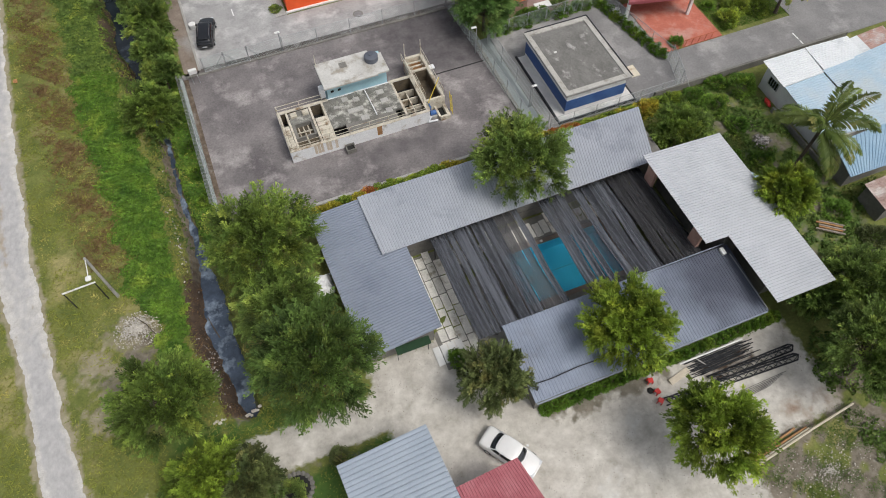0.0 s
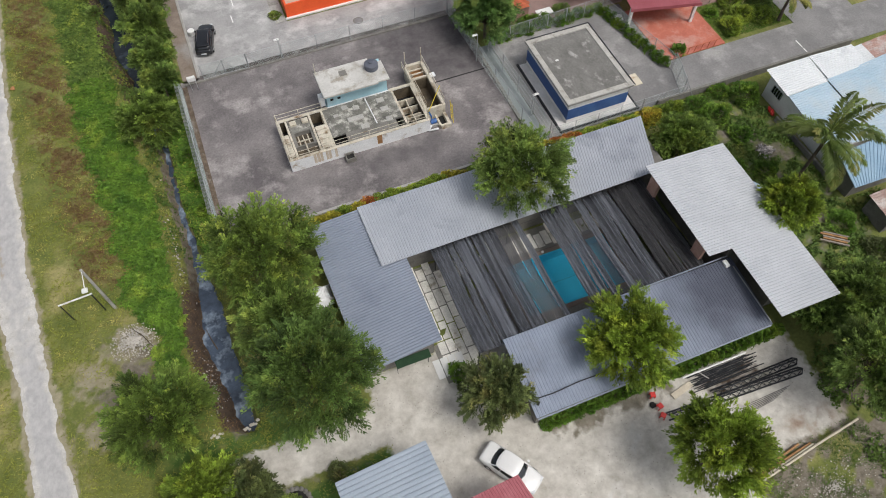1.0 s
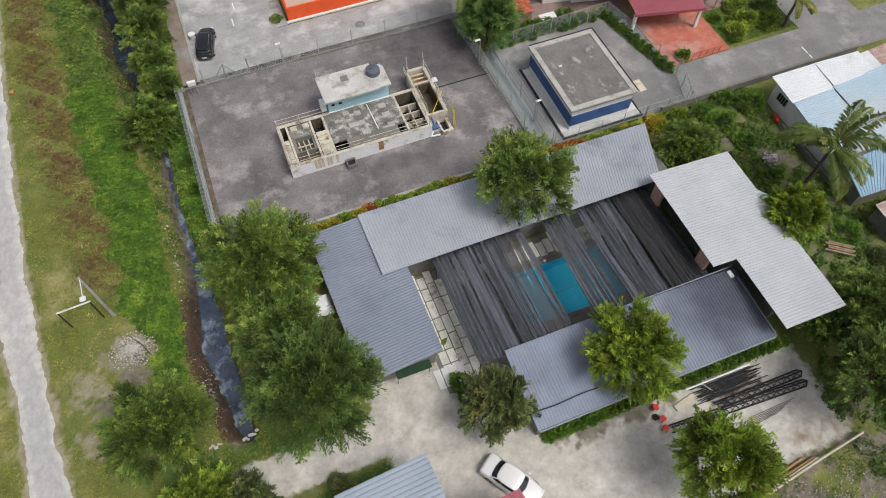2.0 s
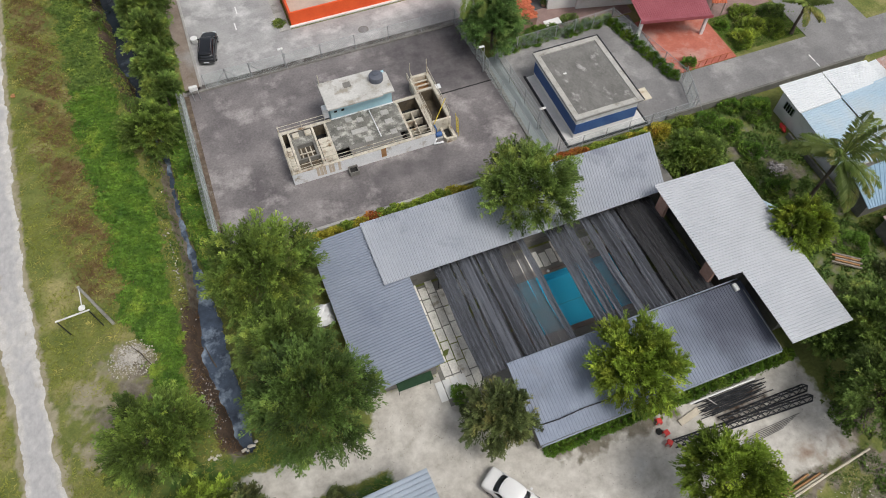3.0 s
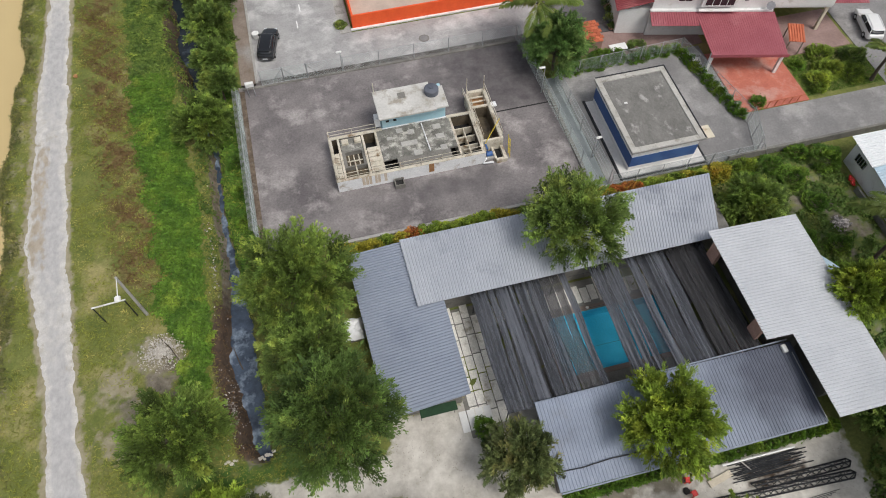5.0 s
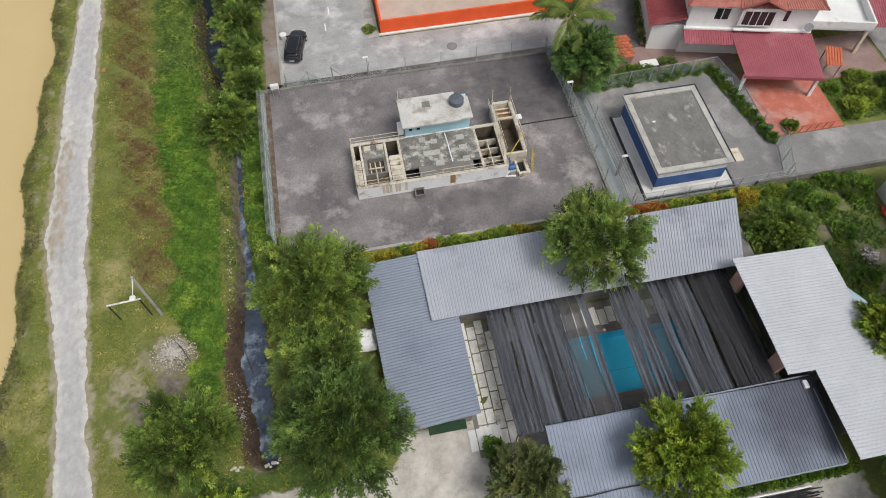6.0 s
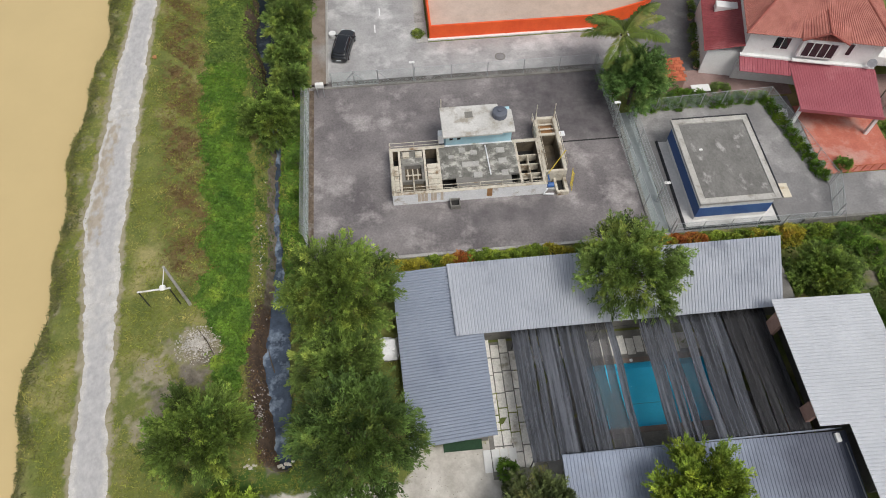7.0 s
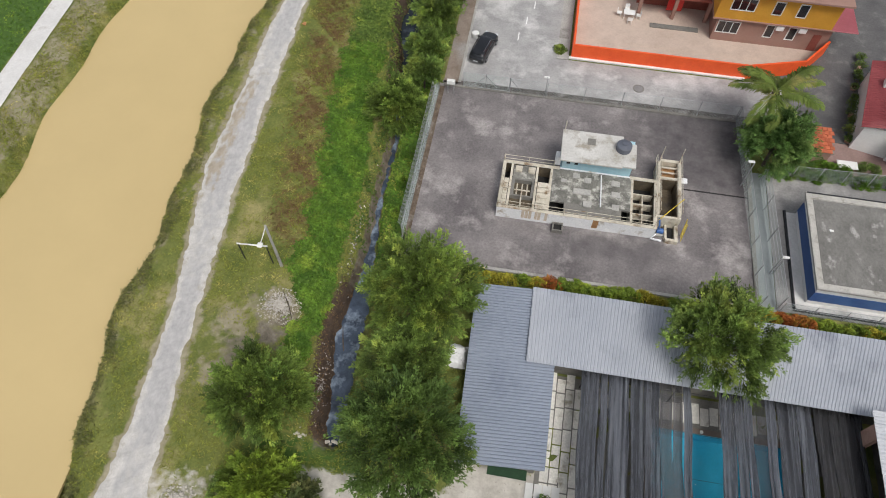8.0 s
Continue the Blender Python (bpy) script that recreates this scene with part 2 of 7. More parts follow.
def canal_west(y):
    return -43.2 + 0.4 * np.sin(y * 0.18 + 2) + 0.3 * np.sin(y * 0.5)


def ground_z(x, y):
    z = 0.07 * wob(x, y, 0.6) + 0.03 * wob(x, y, 2.1, 3)
    flat = smooth((x + 6.5) / 1.0) * smooth((y - 35) / 1.0)
    z = z * (1 - 0.9 * flat) - 0.06 * flat
    d = np.abs(x - np.interp(y, CREEK_Y, CREEK_X)) - np.interp(y, CREEK_Y, CREEK_W)
    d = d + 0.2 * wob(x, y, 1.9, 4) + 0.1 * wob(x, y, 4.3, 2)
    cut = smooth(1 - d / 1.1) * smooth((y - 19.9) / 0.8)
    z = z - 1.7 * cut
    z = z - 2.2 * ((x > 14.9) & (x < 25.1) & (y > 20.2) & (y < 26.2))
    inside = np.minimum(canal_east(y) - x, x - canal_west(y))
    return z - 2.4 * smooth((inside + 1.2) / 2.4)


def sand_mask(x, y):
    def inside(x0, x1, y0, y1, soft):
        return smooth(np.minimum(np.minimum(x - x0, x1 - x), np.minimum(y - y0, y1 - y)) / soft + 0.5)

    wave = 0.9 * wob(x, y, 0.7, 2) + 0.5 * wob(x, y, 1.9, 5)
    xx, yy = x + wave, y + 0.7 * wave
    return np.maximum.reduce([inside(1.5, 13, -4, 20.8, 1.6), inside(-10.2, 5, 15.3, 18.4, 1.2), inside(5, 24.5, -3, 12.2, 2.0), inside(20, 33.5, 4.6, 12.2, 2.0), 0.16 * inside(21, 36, -8, 4.6, 2.0), inside(-21.5, -15, 5, 17, 3) * 0.5])


def soil_mask(x, y):
    """Bare or dry earth: under the trees by the drive, on the drain's bank, in the rough plot."""
    m = 0.8 * smooth(1 - np.hypot((x + 15) / 6, (y - 27) / 9)) * smooth(0.6 + wob(x, y, 0.9, 1))
    m = np.maximum(m, smooth(1.4 - np.abs(y - 17.5) / 4) * smooth((x + 19) / 3) * smooth((2 - x) / 3) * smooth((17.6 - y) / 1) * 0.42)
    d = x - np.interp(y, CREEK_Y, CREEK_X) + np.interp(y, CREEK_Y, CREEK_W)
    m = np.maximum(m, smooth(1.5 - np.abs(d + 0.3) / np.interp(y, [28, 34], [0.9, 0.5])) * smooth((y - 19) / 2) * smooth((54 - y) / 4))
    m = np.maximum(m, 0.62 * smooth((x - 37) / 1.5) * smooth((47 - x) / 1) * smooth((36 - y) / 2) * smooth((y - 8) / 3) * smooth(0.35 - 0.9 * wob(x, y, 0.7, 9)))
    m = np.maximum(m, 0.8 * smooth(1.4 - np.hypot((x - 43.2) / 1.6, (y - 30.6) / 1.3)))
    m = np.maximum(m, 0.7 * smooth((x - 32) / 1.5) * smooth((11 - y) / 2) * smooth((42 - x) / 3) * smooth(0.6 + 0.7 * wob(x, y, 0.9, 6)))
    return np.maximum(m, smooth((x - 22) / 3) * smooth((8 - y) / 4) * smooth(0.65 + wob(x, y, 0.8, 4)))


def creeper_here(x, y):
    west = np.interp(y, [26, 28, 30, 33, 35, 38.6, 42, 47.6, 56, 64, 75, 95], [-13.2, -13.8, -13.2, -14.5, -15.1, -14.8, -15.2, -15.9, -16.9, -16.9, -17.6, -19])
    east = np.interp(y, [20, 28, 31, 35, 40, 44.5, 48.5, 53, 57, 62.5, 71, 95], [-10.9, -10.7, -10.1, -10.6, -10.5, -10.4, -11.0, -11.8, -12.0, -12.1, -12.7, -14.5])
    return smooth((x - west + 0.7 * wob(x, y, 1.0, 3)) / 1.0) * smooth((east - x + 0.4 * wob(x, y, 1.3, 1)) / 0.6) * smooth((y - 24.5) / 3)


def bank_here(x, y):
    a = np.interp(y, CREEK_Y, CREEK_X) + np.interp(y, CREEK_Y, CREEK_W) + 0.35
    return smooth((x - a) / 0.4) * smooth((-6.0 - x) / 0.4) * smooth((y - 33) / 3)


def weed_here(x, y):
    mid = np.interp(y, [36, 44, 50, 60, 75], [-15.6, -16.6, -17.6, -18.6, -20.0])
    return 0.9 * smooth(1.2 - np.abs(x - mid) / 2.4) * smooth(0.5 + 0.45 * wob(x, y, 0.9, 6) + 0.4 * wob(x, y, 2.3, 9)) * smooth((y - 35) / 3)


def mud_shade_mask(x, y):
    """Wet dark earth on the drain's western bank and under the stacked steel, and painted tree shade on the upper bank.
    """
    d = np.interp(y, CREEK_Y, CREEK_X) - np.interp(y, CREEK_Y, CREEK_W) - x
    # the last term darkens the bank past y 52 for the trees' shade
    bank = smooth(1.3 - np.abs(d - 0.75) / 1.05) * smooth((y - 20) / 1) * (0.35 + 0.65 * smooth((36 - y) / 6) + 0.55 * smooth((y - 52) / 4))
    pile = 0.56 * smooth(1.3 - np.abs(y - 10.5) / 1.5) * smooth((x - 24) / 1.5) * smooth((31 - x) / 2)
    return np.maximum(bank, pile)


def dry_mask(x, y):
    """Pale straw and dust: beside the track and on the worn grass round the stone heap."""
    worn = 0.85 * smooth(1.25 - np.hypot((x + 17.2) / 3.2, (y - 26.5) / 6.5)) * smooth(0.7 + 0.8 * wob(x, y, 1.1, 7))
    w = np.interp(y, [0, 14, 20, 25, 30, 38, 44, 48, 54, 61, 67, 110], [-22.6, -22.8, -22.5, -22.9, -23.2, -24.6, -25.6, -25.3, -25.3, -25.4, -25.0, -24.6])
    e = np.interp(y, [0, 14, 18, 21, 25, 30, 35, 40, 45, 51, 57, 67, 110], [-18.6, -19.1, -19.7, -20.1, -20.6, -21.0, -21.4, -21.9, -22.1, -22.3, -22.4, -22.7, -22.6])
    side = smooth(1.15 - np.maximum(w - x, x - e) / 0.55 + 0.4 * wob(x, y, 1.3, 5))
    heap = smooth(1.5 - np.hypot((x + 14.3) / 1.7, (y - 30.4) / 1.6) + 0.2 * wob(x, y, 2.0, 1))
    far = 0.62 * smooth((x + 47.9) / 0.5) * smooth((-43.6 - x) / 0.8)
    bank = 0.5 * smooth((x + 29) / 1) * smooth((-25.2 - x) / 1) * smooth(0.5 + 0.8 * wob(x, y, 1.2, 2))
    return np.maximum.reduce([worn, side, heap, far, bank])


def damp_mask(x, y):
    """Dark damp earth along the low hedge and in wheel ruts of the lot."""
    strip_ = 0.9 * smooth(1.25 - np.abs(y - 11.7) / 1.1) * smooth((x - 12) / 1.5) * smooth((24 - x) / 2)
    ruts = 0.3 * smooth(1.1 - np.abs(y - 3.2 - 0.5 * (x - 12)) / 0.5) * smooth((x - 12) / 2) * smooth((21 - x) / 2)
    spots = 0.3 * smooth(0.1 + wob(x, y, 0.55, 11)) * smooth((x - 1) / 2) * smooth((32 - x) / 2) * smooth((13 - y) / 1)
    return np.maximum.reduce([strip_, ruts, spots]) * smooth(0.75 + 0.7 * wob(x, y, 1.7, 12))


def ash_mask(x, y):
    """Whitish cement dust spilt on the lot."""
    m = np.maximum(0.6 * smooth(1.4 - np.hypot((x - 15.2) / 1.8, (y - 5.6) / 1.5)), 0.6 * smooth(1.4 - np.hypot((x - 18.0 - 0.3 * (y - 8)) / 0.8, (y - 8.0) / 3.0)))
    return m * smooth(0.7 + 0.7 * wob(x, y, 1.4, 13))


def garden_mask(x, y):
    meadow = smooth((-50.2 - x) / 0.4)
    meadow = np.maximum(meadow, 0.75 * smooth((x + 7.5) / 1) * smooth((3 - x) / 1) * smooth((y - 11) / 1) * smooth((15.4 + 0.1 * x - y) / 0.8))
    # dark grass strip by the trees, with their shadow put into its colour
    meadow = np.maximum(meadow, 0.6 * smooth((x + 15) / 2) * smooth((-3 - x) / 2) * smooth((y - 17.3) / 0.8) * smooth((21 - y) / 0.8))
    return meadow + 0.5 * smooth((x - 36.6) / 0.8) * smooth((47 - x) / 1) * smooth((36.4 - y) / 0.8) * smooth((y - 6) / 3)


def rust_mask(x, y):
    return 0.85 * smooth(1.2 - np.hypot((x - 30.8) / 4.2, (y - 5.3) / 1.7)) * smooth(0.7 + wob(x, y, 0.9, 2))


gx = np.unique(np.concatenate([np.linspace(-600, -64, 14), np.arange(-62, -13, 0.5), np.arange(-13, -5, 0.2), np.arange(-5, 78, 0.5), np.linspace(80, 600, 14)]))
gy = np.unique(np.concatenate([np.linspace(-600, -14, 14), np.arange(-12, 100, 0.5), np.linspace(104, 600, 14)]))
GX, GY = np.meshgrid(gx, gy)
GZ = ground_z(GX, GY)
nx, ny = len(gx), len(gy)
idx = np.arange(nx * ny).reshape(ny, nx)
quads = np.stack([idx[:-1, :-1], idx[:-1, 1:], idx[1:, 1:], idx[1:, :-1]], -1).reshape(-1, 4)
M_GROUND = mat("ground_earth_grass", (0.1, 0.128, 0.026), (0.185, 0.2, 0.05), 0.6, 0.95, stain=(0.3, 0.27, 0.11), stain_scale=0.22, stain_amount=0.5, fine=0.3, bump=0.06, bump_scale=3.0)


def lay_over(m, name, c0, c1, scale, stretch=(1, 1, 1), lo=0.8, hi=1.15, edge_scale=1.7):
    """Another kind of earth or surface over a material, where the mesh's own mask says so."""
    nt = m.node_tree
    p = nt.nodes["Principled BSDF"]
    base = p.inputs["Base Color"].links[0].from_socket
    at = nt.nodes.new("ShaderNodeAttribute")
    at.attribute_name = name
    geo = nt.nodes.new("ShaderNodeNewGeometry")
    mapping = nt.nodes.new("ShaderNodeMapping")
    mapping.inputs["Scale"].default_value = stretch
    nt.links.new(geo.outputs["Position"], mapping.inputs["Vector"])
    n = nt.nodes.new("ShaderNodeTexNoise")
    n.inputs["Scale"].default_value, n.inputs["Detail"].default_value, n.inputs["Roughness"].default_value = scale, 9.0, 0.68
    nt.links.new(mapping.outputs[0], n.inputs["Vector"])
    ramp = nt.nodes.new("ShaderNodeMix")
    ramp.data_type = "RGBA"
    ramp.inputs[6].default_value, ramp.inputs[7].default_value = (*c0, 1), (*c1, 1)
    rr = nt.nodes.new("ShaderNodeMapRange")
    rr.inputs["From Min"].default_value, rr.inputs["From Max"].default_value = 0.3, 0.7
    nt.links.new(n.outputs["Fac"], rr.inputs["Value"])
    nt.links.new(rr.outputs[0], ramp.inputs["Factor"])
    n2 = nt.nodes.new("ShaderNodeTexNoise")
    n2.inputs["Scale"].default_value, n2.inputs["Detail"].default_value = edge_scale, 8.0
    nt.links.new(mapping.outputs[0], n2.inputs["Vector"])
    add = nt.nodes.new("ShaderNodeMath")
    add.operation = "ADD"
    nt.links.new(n2.outputs["Fac"], add.inputs[0])
    nt.links.new(at.outputs["Fac"], add.inputs[1])
    edge = nt.nodes.new("ShaderNodeMapRange")
    edge.inputs["From Min"].default_value, edge.inputs["From Max"].default_value = lo, hi
    nt.links.new(add.outputs[0], edge.inputs["Value"])
    over = nt.nodes.new("ShaderNodeMix")
    over.data_type = "RGBA"
    nt.links.new(edge.outputs[0], over.inputs["Factor"])
    nt.links.new(base, over.inputs[6])
    nt.links.new(ramp.outputs[2], over.inputs[7])
    nt.links.new(over.outputs[2], p.inputs["Base Color"])


def masked(ob, key, values):
    attr = ob.data.attributes.new(key, "FLOAT", "POINT")
    attr.data.foreach_set("value", np.asarray(values, np.float32).ravel())


lay_over(M_GROUND, "weed", (0.145, 0.115, 0.04), (0.225, 0.165, 0.07), 1.9, lo=0.7)
lay_over(M_GROUND, "lush", (0.04, 0.09, 0.013), (0.08, 0.148, 0.024), 2.2)
lay_over(M_GROUND, "dry", (0.21, 0.185, 0.105), (0.37, 0.335, 0.235), 1.3)
lay_over(M_GROUND, "soil", (0.1, 0.082, 0.056), (0.27, 0.24, 0.19), 1.8)
lay_over(M_GROUND, "sand", (0.36, 0.335, 0.29), (0.67, 0.642, 0.585), 0.8)
lay_over(M_GROUND, "damp", (0.13, 0.115, 0.085), (0.27, 0.245, 0.195), 1.3)
lay_over(M_GROUND, "ash", (0.47, 0.455, 0.42), (0.64, 0.625, 0.59), 3.0)
lay_over(M_GROUND, "mud_shade", (0.04, 0.026, 0.018), (0.105, 0.072, 0.05), 2.2)
lay_over(M_GROUND, "rusty", (0.24, 0.165, 0.115), (0.37, 0.295, 0.235), 2.2, hi=1.5)
ground = from_arrays("ground", np.stack([GX, GY, GZ], -1).reshape(-1, 3), quads, M_GROUND)
for key, mask in (("weed", weed_here(GX, GY)), ("dry", dry_mask(GX, GY)), ("lush", np.maximum.reduce([creeper_here(GX, GY), bank_here(GX, GY), garden_mask(GX, GY)])), ("soil", soil_mask(GX, GY)), ("sand", sand_mask(GX, GY)), ("damp", damp_mask(GX, GY)), ("ash", ash_mask(GX, GY)), ("mud_shade", mud_shade_mask(GX, GY)), ("rusty", rust_mask(GX, GY))):
    masked(ground, key, mask)
ground.data.polygons.foreach_set("use_smooth", np.ones(len(quads), bool))
tagged(ground, "rough grass and pale sandy earth around the buildings", "ground", kind="structure")


def strip(name, left, right, z, material, label, category, thick=0.05, step=0.25, jag=0.12, y0=0.0, y1=90.0):
    """A ribbon running north between two edges given as functions of y, with ragged sides and some thickness."""
    ys = np.arange(y0, y1 + step, step)
    k = 9
    verts = []
    for y in ys:
        a, b = left(y), right(y)
        a += jag * 1.6 * noise.fractal((y * 0.5, 3.1, 0.0), 0.8, 2.0, 5)
        b += jag * 1.6 * noise.fractal((y * 0.5, 9.7, 4.0), 0.8, 2.0, 5)
        for i in range(k):
            f = i / (k - 1)
            edge = 1 if 0 < i < k - 1 else 0
            verts.append((a + (b - a) * f, y, z(a + (b - a) * f, y) - (0 if edge else thick)))
    ii = np.arange(len(ys) * k).reshape(len(ys), k)
    fs = np.stack([ii[:-1, :-1], ii[:-1, 1:], ii[1:, 1:], ii[1:, :-1]], -1).reshape(-1, 4)
    return tagged(from_arrays(name, verts, fs, material), label, category, kind="structure")


def track_w(y):
    return float(np.interp(y, [0, 14, 20, 25, 30, 38, 44, 48, 54, 61, 67, 110], [-22.6, -22.8, -22.5, -22.9, -23.2, -24.6, -25.6, -25.3, -25.3, -25.4, -25.0, -24.6]))


def track_e(y):
    return float(np.interp(y, [0, 14, 18, 21, 25, 30, 35, 40, 45, 51, 57, 67, 110], [-18.6, -19.1, -19.7, -20.1, -20.6, -21.0, -21.4, -21.9, -22.1, -22.3, -22.4, -22.7, -22.6]))


track = strip("track", track_w, track_e, lambda x, y: float(ground_z(np.array(x), np.array(y))) + 0.05, M_TRACK, "pale crushed stone track with a worn grey middle", "track", y0=-10, y1=110, jag=0.18)
ty = np.repeat(np.arange(-10, 110.25, 0.25), 9)
tf = np.tile(np.linspace(-1, 1, 9), len(ty) // 9)
# worn tar down the middle, bare brown earth on the canal side further north
masked(track, "worn", 0.75 * smooth(1.5 - 1.5 * np.abs(tf - 0.05)) * (0.7 + 0.3 * np.sin(0.31 * ty)))
masked(track, "earth", 0.55 * smooth(1.6 - 2.2 * np.abs(tf + 0.45)) * smooth((ty - 38) / 4) * smooth((58 - ty) / 5) + 0.3 * smooth(1.4 - 3 * np.abs(tf - 0.5)) * smooth((ty - 24) / 4) * smooth((40 - ty) / 4))
lay_over(M_TRACK, "worn", (0.35, 0.342, 0.34), (0.5, 0.49, 0.48), 2.6, (1, 0.6, 1), 0.62, 0.95, 1.6)
lay_over(M_TRACK, "earth", (0.3, 0.255, 0.19), (0.44, 0.39, 0.32), 2.2, (1, 0.5, 1), 0.88, 1.08, 1.6)
strip("far_path", lambda y: -50.1, lambda y: -47.8, lambda x, y: 0.14, mat("pale_concrete", (0.58, 0.57, 0.55), (0.7, 0.69, 0.67), 0.5, 0.85, stain=(0.48, 0.46, 0.43), stain_scale=0.5, stain_amount=0.3, fine=0.1), "white concrete path along the far bank", "path", y0=-10, y1=130, jag=0.03)


def flat_sheet(name, x0, x1, y0, y1, z, material, label, category, n=1):
    bm = boxed(x0, x1, y0, y1, z - 0.25, z)
    if n > 1:
        bmesh.ops.subdivide_edges(bm, edges=bm.edges[:], cuts=n, use_grid_fill=True)
    ob = part(name, bm, material)
    return tagged(ob, label, category, kind="structure")


flat_sheet("canal_water", -46, -26, -60, 160, -1.0, M_CANAL, "muddy ochre canal water", "water")
strip("creek_water", lambda y: float(np.interp(y, CREEK_Y, CREEK_X) - np.interp(y, CREEK_Y, CREEK_W) - 0.5), lambda y: float(np.interp(y, CREEK_Y, CREEK_X) + np.interp(y, CREEK_Y, CREEK_W) + 0.5),
      lambda x, y: -1.3, M_CREEK, "dark grey water of a narrow drain", "water", y0=20.3, y1=54, jag=0.1)
# dark copy of the drain water; the overhanging trees' shade is in its colour
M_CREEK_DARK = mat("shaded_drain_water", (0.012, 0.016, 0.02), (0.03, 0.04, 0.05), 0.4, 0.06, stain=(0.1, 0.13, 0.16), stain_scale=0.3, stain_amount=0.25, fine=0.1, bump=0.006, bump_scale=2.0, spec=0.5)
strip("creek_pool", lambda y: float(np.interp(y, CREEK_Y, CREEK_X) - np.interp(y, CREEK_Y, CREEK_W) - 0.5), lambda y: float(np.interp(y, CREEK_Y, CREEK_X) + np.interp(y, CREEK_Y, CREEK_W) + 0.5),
      lambda x, y: -1.3, M_CREEK_DARK, "still water of the upper drain, coloured dark for tree shade", "water", y0=54.25, y1=110, jag=0.1)
flat_sheet("verge_pavement", -5.7, -4.2, 57.3, 100.0, 0.03, mat("verge_dirt", (0.2, 0.155, 0.12), (0.29, 0.24, 0.2), 0.8, 0.9, stain=(0.33, 0.31, 0.29), stain_amount=0.4, fine=0.25), "brownish worn footway beside the road", "pavement")
compound = flat_sheet("compound_pavement", -6.0, 23.8, 36.9, 57.6, 0.03, M_ASPHALT, "stained grey asphalt of a fenced compound", "pavement", 36)
cv = np.zeros(len(compound.data.vertices) * 3)
compound.data.vertices.foreach_get("co", cv)
cx, cy = cv[0::3], cv[1::3]
# newer, darker asphalt beyond the joint, and a darker strip along the tank
masked(compound, "dark_asphalt", np.maximum(0.75 * smooth((cx - 11) / 7) * smooth((cy - 46.5) / 3.5), 0.42 * smooth(1.5 - np.abs(cy - 40.6) / 1.3) * smooth((cx - 6) / 3) * smooth((17 - cx) / 3)))
lay_over(M_ASPHALT, "dark_asphalt", (0.07, 0.062, 0.066), (0.15, 0.138, 0.14), 0.9, (1, 1, 1), 0.55, 1.15, 0.5)
flat_sheet("yard_pavement", 25.3, 40.95, 37.0, 51.6, 0.02, M_YARD, "grey asphalt yard round a utility hut", "pavement")
flat_sheet("road_gutter", -4.2, 33.0, 57.25, 57.8, 0.036, mat("gutter_dirt", (0.07, 0.062, 0.055), (0.17, 0.155, 0.145), 1.0, 0.95, stain=(0.27, 0.26, 0.25), stain_scale=0.9, stain_amount=0.5, fine=0.3), "dark dirt along the edge of the road", "gutter")
flat_sheet("road_north", -4.2, 33.0, 57.6, 62.6, 0.0, M_ROAD, "pale grey worn access road", "road")
flat_sheet("road_side", -4.2, 5.2, 62.6, 130.0, 0.004, M_ROAD, "pale grey worn access road with dashed line", "road")
flat_sheet("road_branch", 56.8, 64.5, 41.8, 80.0, 0.006, M_YARD, "grey asphalt side road", "road")
flat_sheet("wall_strip", 5.2, 6.4, 62.65, 80.0, 0.02, M_CONC, "worn concrete strip beside a garden wall", "pavement")
flat_sheet("road_east", 40.2, 120.0, 37.2, 41.8, 0.01, M_YARD, "grey asphalt road with edge kerb", "road")


# ---- roofs ----
def corrugated(name, corners, material, parent, label="", pitch=0.24, height=0.045, thick=0.03):
    """A ribbed metal sheet over four corners (a, b, c, d, going round); the ribs run from a to d and from b to c."""
    a, b, c, d = [Vector(p) for p in corners]
    n = max(2, round((b - a).length / pitch))
    prof = []
    for i in range(n):
        for f, h in ((0.0, 0), (0.12, 0), (0.22, height), (0.9, height)):
            prof.append(((i + f) / n, h))
    prof.append((1.0, 0))
    m = len(prof)
    verts = []
    for drop in (0, -thick):
        for s in (0, 0.5, 1):
            for f, h in prof:
                lo, hi = a.lerp(b, f), d.lerp(c, f)
                verts.append(lo.lerp(hi, s) + Vector((0, 0, h + drop)))
    faces = []
    for layer in (0, 1):
        o = layer * 3 * m
        for s in (0, 1):
            for i in range(m - 1):
                q = (o + s * m + i, o + s * m + i + 1, o + (s + 1) * m + i + 1, o + (s + 1) * m + i)
                faces.append(q if layer == 0 else q[::-1])
    o = 3 * m
    for i in range(m - 1):
        faces.append((i + 1, i, o + i, o + i + 1))
        faces.append((2 * m + i, 2 * m + i + 1, o + 2 * m + i + 1, o + 2 * m + i))
    for s in (0, 1):
        faces.append((s * m, (s + 1) * m, o + (s + 1) * m, o + s * m))
        faces.append(((s + 1) * m + m - 1, s * m + m - 1, o + s * m + m - 1, o + (s + 1) * m + m - 1))
    return from_arrays(name, [tuple(v) for v in verts], faces, material, parent, label)


def local(ob, *pts):
    o = ob.matrix_basis.translation
    return [Vector(p) - o for p in pts]


lay_over(M_ROOF_SOUTH, "east_dark", (0.055, 0.063, 0.09), (0.085, 0.095, 0.13), 0.5, (1, 1, 1), 0.3, 1.2, 0.3)


# ---- the courtyard building: four wings round a pool ----
west_wing = thing("west_wing", (1.8, 20.6, 0), "single-storey wing under a grey-blue corrugated metal roof", "building")
corrugated("roof", local(west_wing, (7.7, 20.35, 2.95), (7.7, 34.2, 2.68), (1.1, 34.0, 2.45), (1.6, 20.05, 2.45)), M_ROOF, west_wing, height=0.075)
north_wing = thing("north_wing", (5.9, 27.9, 0), "long wing under a pale corrugated metal roof beside a hedge", "building")
